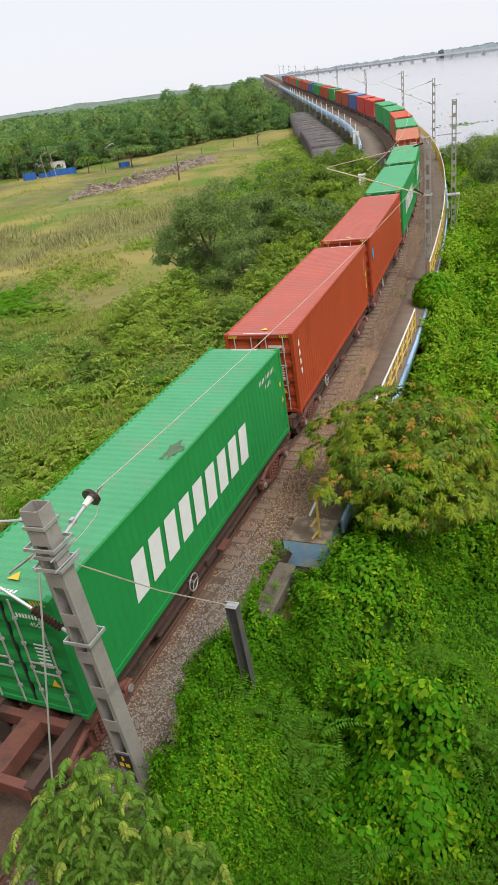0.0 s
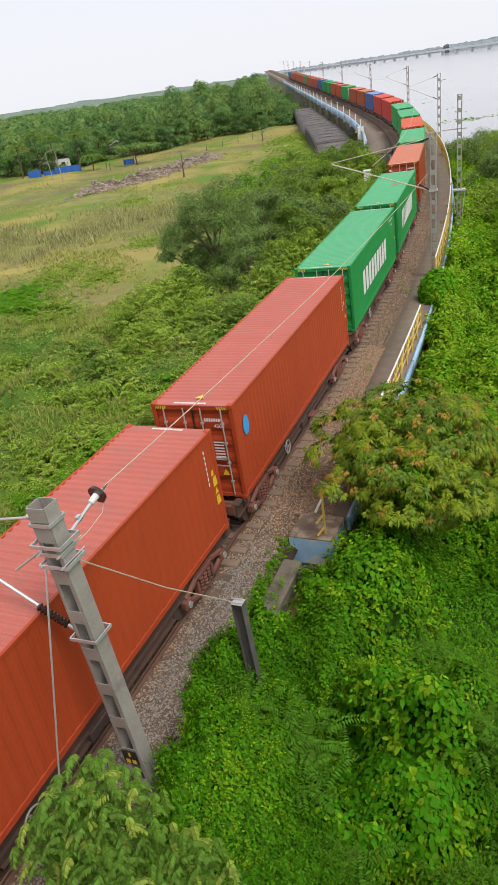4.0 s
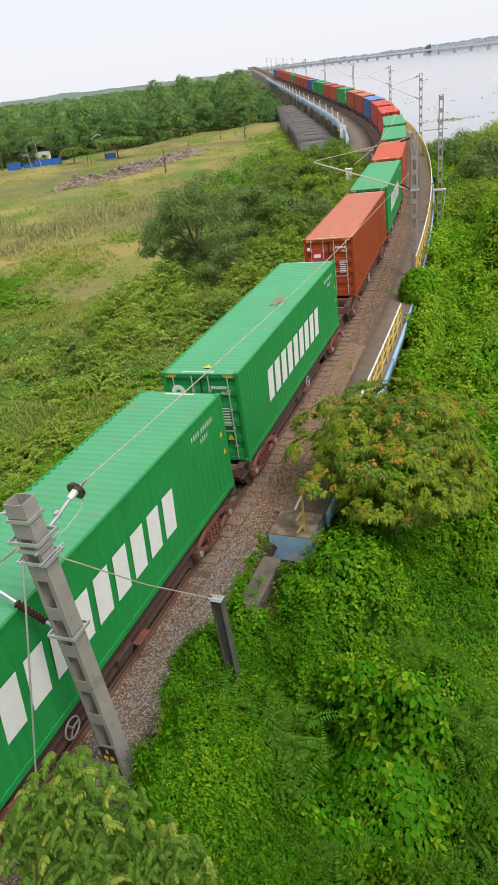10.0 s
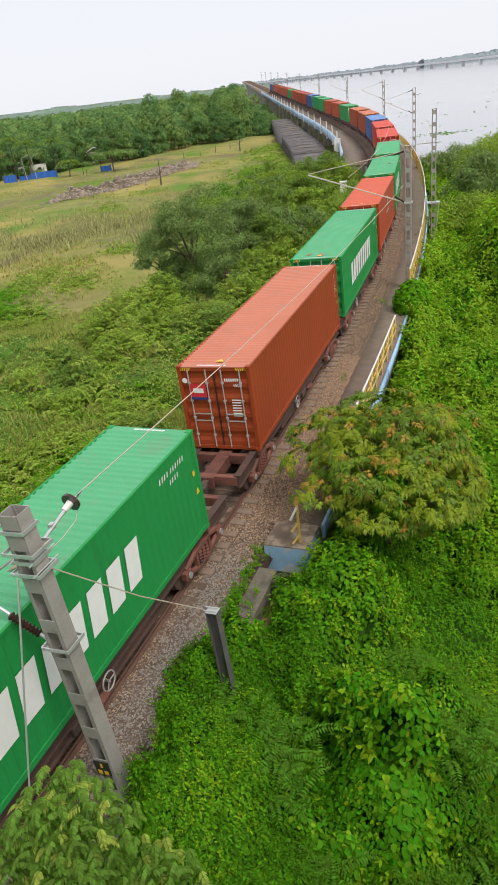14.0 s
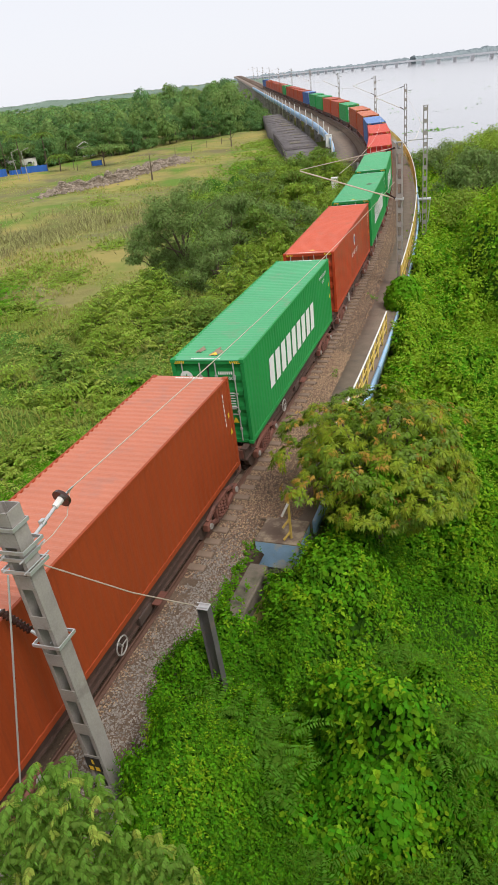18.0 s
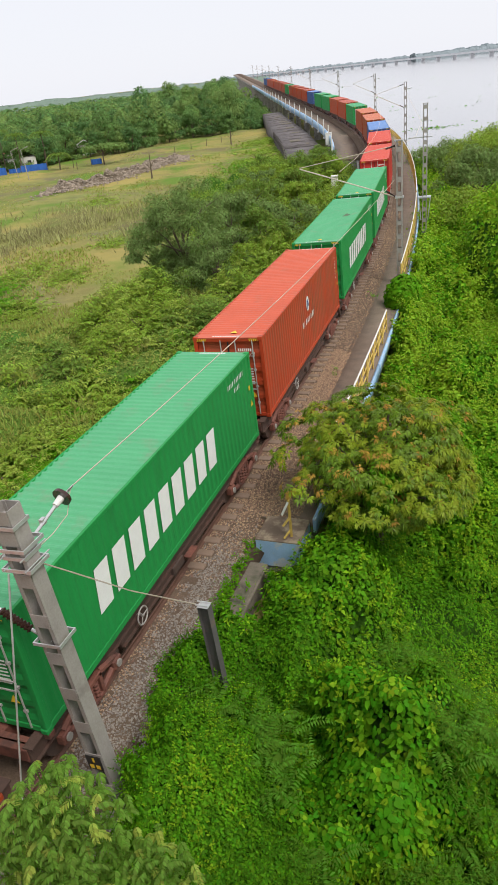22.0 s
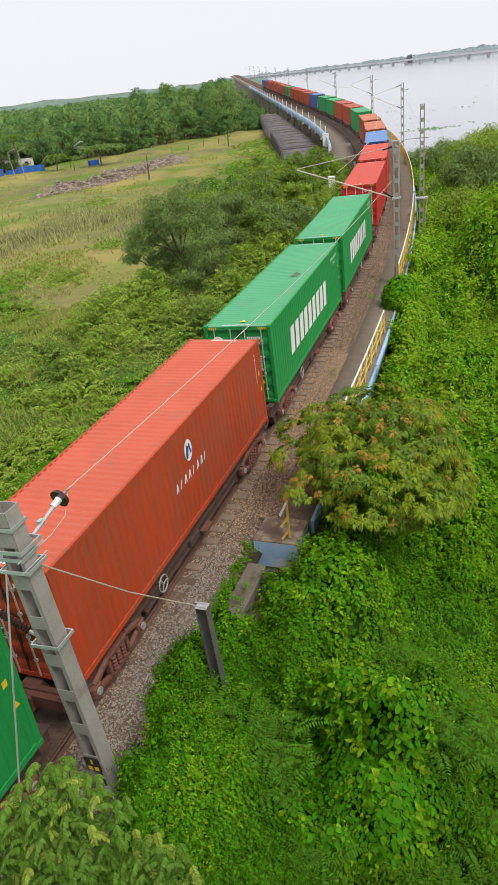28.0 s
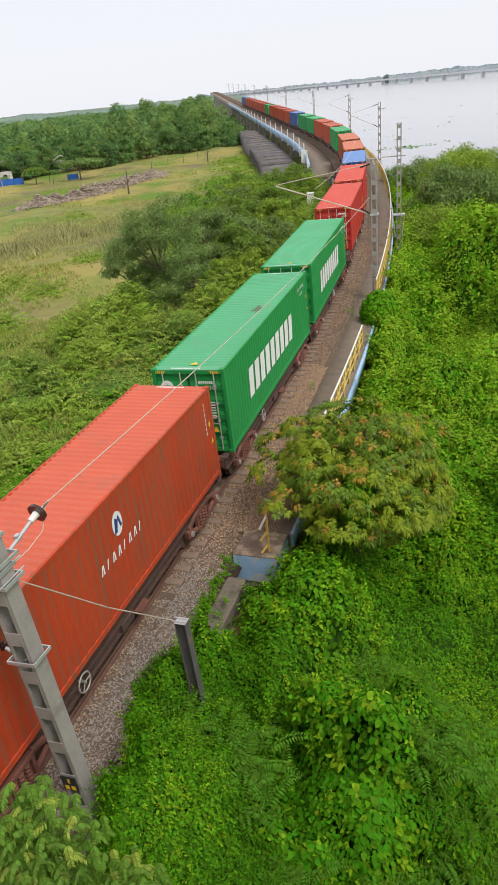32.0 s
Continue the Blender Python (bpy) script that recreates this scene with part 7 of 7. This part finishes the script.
def settlement():
    house(-50, 197, -4.3, 7, 6, 3.0, 20, M_PLASTER, "small white house behind blue sheeting")
    house(-60, 206, -4.3, 8, 7, 3.2, -10, M_TILE, "small house with an orange tiled roof among trees")
    house(-36.5, 217, -4.3, 5, 5, 2.8, 10, M_PLASTER, "small pale house half hidden by trees")
    for x, y, w, h in ((-44, 184, 6.5, 1.9), (-52.5, 184.5, 3.2, 1.9), (-29.2, 186.5, 2.6, 1.3), (-49.5, 187, 3, 1.2)):
        o = thing("tarpaulin_fence", Matrix.Translation((x, y, -4.25)) @ pose(0, 0, 0, 0, 0, random.uniform(-8, 8)), "blue plastic sheeting stretched between poles", "tarpaulin", "blue sheets")
        bm = B()
        n = 14
        row = []
        for i in range(n + 1):
            xx = -w / 2 + w * i / n
            yy = 0.08 * math.sin(i * 1.7)
            row.append((bm.verts.new((xx, yy, 0.1)), bm.verts.new((xx, yy + 0.1, h + 0.06 * math.sin(i * 2.3)))))
        for a, b in zip(row[:-1], row[1:]):
            bm.faces.new((a[0], b[0], b[1], a[1]))
        part("sheet", bm, M_TARP, o)
        for xx in (-w / 2, w / 2):
            bm = B()
            rod(bm, (xx, 0.02, -0.2), (xx, 0.02, h + 0.3), 0.06, 6)
            part("pole", bm, M_BARK, o)
    for x, y, h in ((-41, 165, 6.6), (-45, 172, 6.2)):
        o = thing("lamp_pole", Matrix.Translation((x, y, -4.3)) @ pose(0, 0, 0, 0, -4, 0), "pale concrete pole with a lamp arm at the field", "pole", "field poles")
        bm = B()
        rod(bm, (0, 0, -0.3), (0, 0, h), 0.1, 8, 0.07)
        part("shaft", bm, M_GALV, o)
        bm = B()
        rod(bm, (0, 0, h - 0.1), (1.3, 0, h + 0.3), 0.05, 6)
        rod(bm, (1.1, 0, h + 0.22), (1.8, 0, h + 0.38), 0.08, 6)
        part("lamp_arm", bm, M_GALV, o)
    # coconut palms
    rng = np.random.default_rng(120)
    for x, y, h in ((-48, 188, 8.5), (-53, 192, 9.5), (-43.5, 196, 8), (-37.5, 182, 3.4), (-56, 186, 7.5)):
        o = thing("palm_tree", Matrix.Translation((x, y, -4.3)), "coconut palm with drooping fronds beside the houses", "palm", "palms")
        bm = B()
        rod(bm, (0, 0, -0.3), (0.3, 0, h * 0.5), 0.17, 8, 0.14)
        rod(bm, (0.3, 0, h * 0.5), (0.2, 0, h), 0.14, 8, 0.1)
        part("trunk", bm, M_BARK, o)
        for k in range(11):
            a = k * 0.571 + rng.uniform(0, 0.3)
            out = np.array([math.cos(a), math.sin(a), 0])
            sv = np.array([-math.sin(a), math.cos(a), 0])
            at, face, al = [], [], []
            for j in range(12):
                f = j / 11
                p = np.array([0.2, 0, h]) + out * 2.9 * f + np.array([0, 0, 1.0 * math.sin(f * 2.9) - 0.9 * f])
                for sg in (-1, 1):
                    at.append(p), face.append((0, 0, 1)), al.append(sv * sg + out * 0.4 - np.array([0, 0, 0.4]))
            leaves("frond", np.array(at), np.array(face, float), np.full(24, 0.75), M_LEAFD, o, "", 0.35, 0.3, 5, along=np.array(al))
    # bare stump and its stakes
    for x, y, h in ((-12.5, 143, 4.6), (4.4, 196, 4.2), (-34.5, 184, 2.2), (-33, 180, 1.6), (-10, 190, 1.8), (-6, 196, 1.8), (-2, 201, 1.8), (2, 206, 1.8)):
        o = thing("bare_stump", Matrix.Translation((x, y, -4.3)), "bare broken tree stump standing in the field", "stump", "stumps and stakes")
        bm = B()
        rod(bm, (0, 0, -0.2), (0.15, 0, h), 0.2 if h > 3 else 0.1, 7, 0.06)
        if h > 3:
            rod(bm, (0.1, 0, h * 0.5), (0.9, 0, h * 0.72), 0.09, 6, 0.04)
            rod(bm, (0.08, 0, h * 0.4), (-0.7, 0, h * 0.6), 0.08, 6, 0.03)
        part("stem", bm, M_BARK, o)


settlement()


def heap(x, y):
    off = (y - 136 - 1.417 * (x + 31)) / 1.73
    along = np.clip((x + 31) / 24, 0, 1)
    lump = np.clip(0.35 + 0.75 * waves(x, y, 5, 141) + 0.4 * waves(x, y, 2.2, 142), 0, 1.6)
    return ground_z(x, y) + 0.1 + 1.1 * lump * np.exp(-(off / 2.6) ** 2) * step(0.0, 0.08, along) * (1 - step(0.9, 1.0, along))


def rubble():
    rng = np.random.default_rng(140)
    n = 5200
    t = rng.uniform(0, 1, n)
    x = -31 + 24 * t + rng.normal(0, 1.2, n)
    y = 136 + 34 * t + rng.normal(0, 3.0, n)
    z = heap(x, y)
    size = rng.uniform(0.07, 0.26, (n, 1, 1)) * (1 + 0.6 * (rng.uniform(size=(n, 1, 1)) > 0.95))
    base = np.array([[-1, -1, 0], [1, -1, 0], [1, 1, 0], [-1, 1, 0], [-0.8, -0.8, 0.8], [0.8, -0.8, 0.7], [0.7, 0.8, 0.9], [-0.7, 0.7, 0.8]])
    v = base[None] * size * rng.uniform(0.6, 1.2, (n, 8, 3)) + np.stack([x, y, z + 0.0], 1)[:, None]
    q = np.array([[0, 1, 5, 4], [1, 2, 6, 5], [2, 3, 7, 6], [3, 0, 4, 7], [4, 5, 6, 7]])
    f = (np.arange(n)[:, None, None] * 8 + q[None]).reshape(-1, 4)
    tagged(raw("rubble_heap", v.reshape(-1, 3), f, M_RUBBLE, None, "stuff"), "long heap of grey earth and broken rubble in the field", "rubble")
    b = B()
    bmesh.ops.create_grid(b, x_segments=26, y_segments=80, size=1, matrix=Matrix.Translation((-19, 153, 0)) @ pose(0, 0, 0, 0, 0, -35.2) @ Matrix.Diagonal((4.5, 20, 1, 1)))
    for w in b.verts:
        edge = abs((w.co.y - 136 - 1.417 * (w.co.x + 31)) / 1.73) - 3.2 - 1.2 * math.sin(w.co.y * 0.7)
        w.co.z = float(heap(np.array([w.co.x]), np.array([w.co.y]))[0]) - 0.05 - 0.3 * max(0.0, edge)
    tagged(part("bare_earth", b, M_EARTH, None, smooth=True), "bare grey-brown earth round the rubble", "earth", kind="structure")


rubble()


def weeds_in_water():
    """Floating weed patches near the shore."""
    rng = np.random.default_rng(150)
    at = []
    for k in range(7):
        f = 0.3 * rng.uniform(0, 1)
        cx, cy = 38 + 90 * f + rng.normal(0, 8), 118 + 240 * f * rng.uniform(0.3, 1.4)
        r = rng.uniform(1.0, 3.5)
        m = 90
        at.append(np.stack([cx + rng.normal(0, r * 1.5, m), cy + rng.normal(0, r, m), np.full(m, -5.33)], 1))
    for k in range(150):
        cy = 130 + 900 * rng.uniform() ** 1.5
        cx = 30 + (0.12 + 0.4 * rng.uniform()) * cy
        at.append(np.stack([cx + rng.normal(0, 1.2, 4), cy + rng.normal(0, 1.2, 4), np.full(4, -5.33)], 1))
    at = np.concatenate(at)
    tagged(leaves("floating_weed", at, np.array([[0, 0, 1.0]]) + rng.normal(0, 0.15, at.shape), rng.uniform(0.5, 1.1, len(at)), M_LEAF, None, "stuff", 0.8, 0.0, 151), "floating green weed patches on the water", "water weed")


weeds_in_water()


motions()
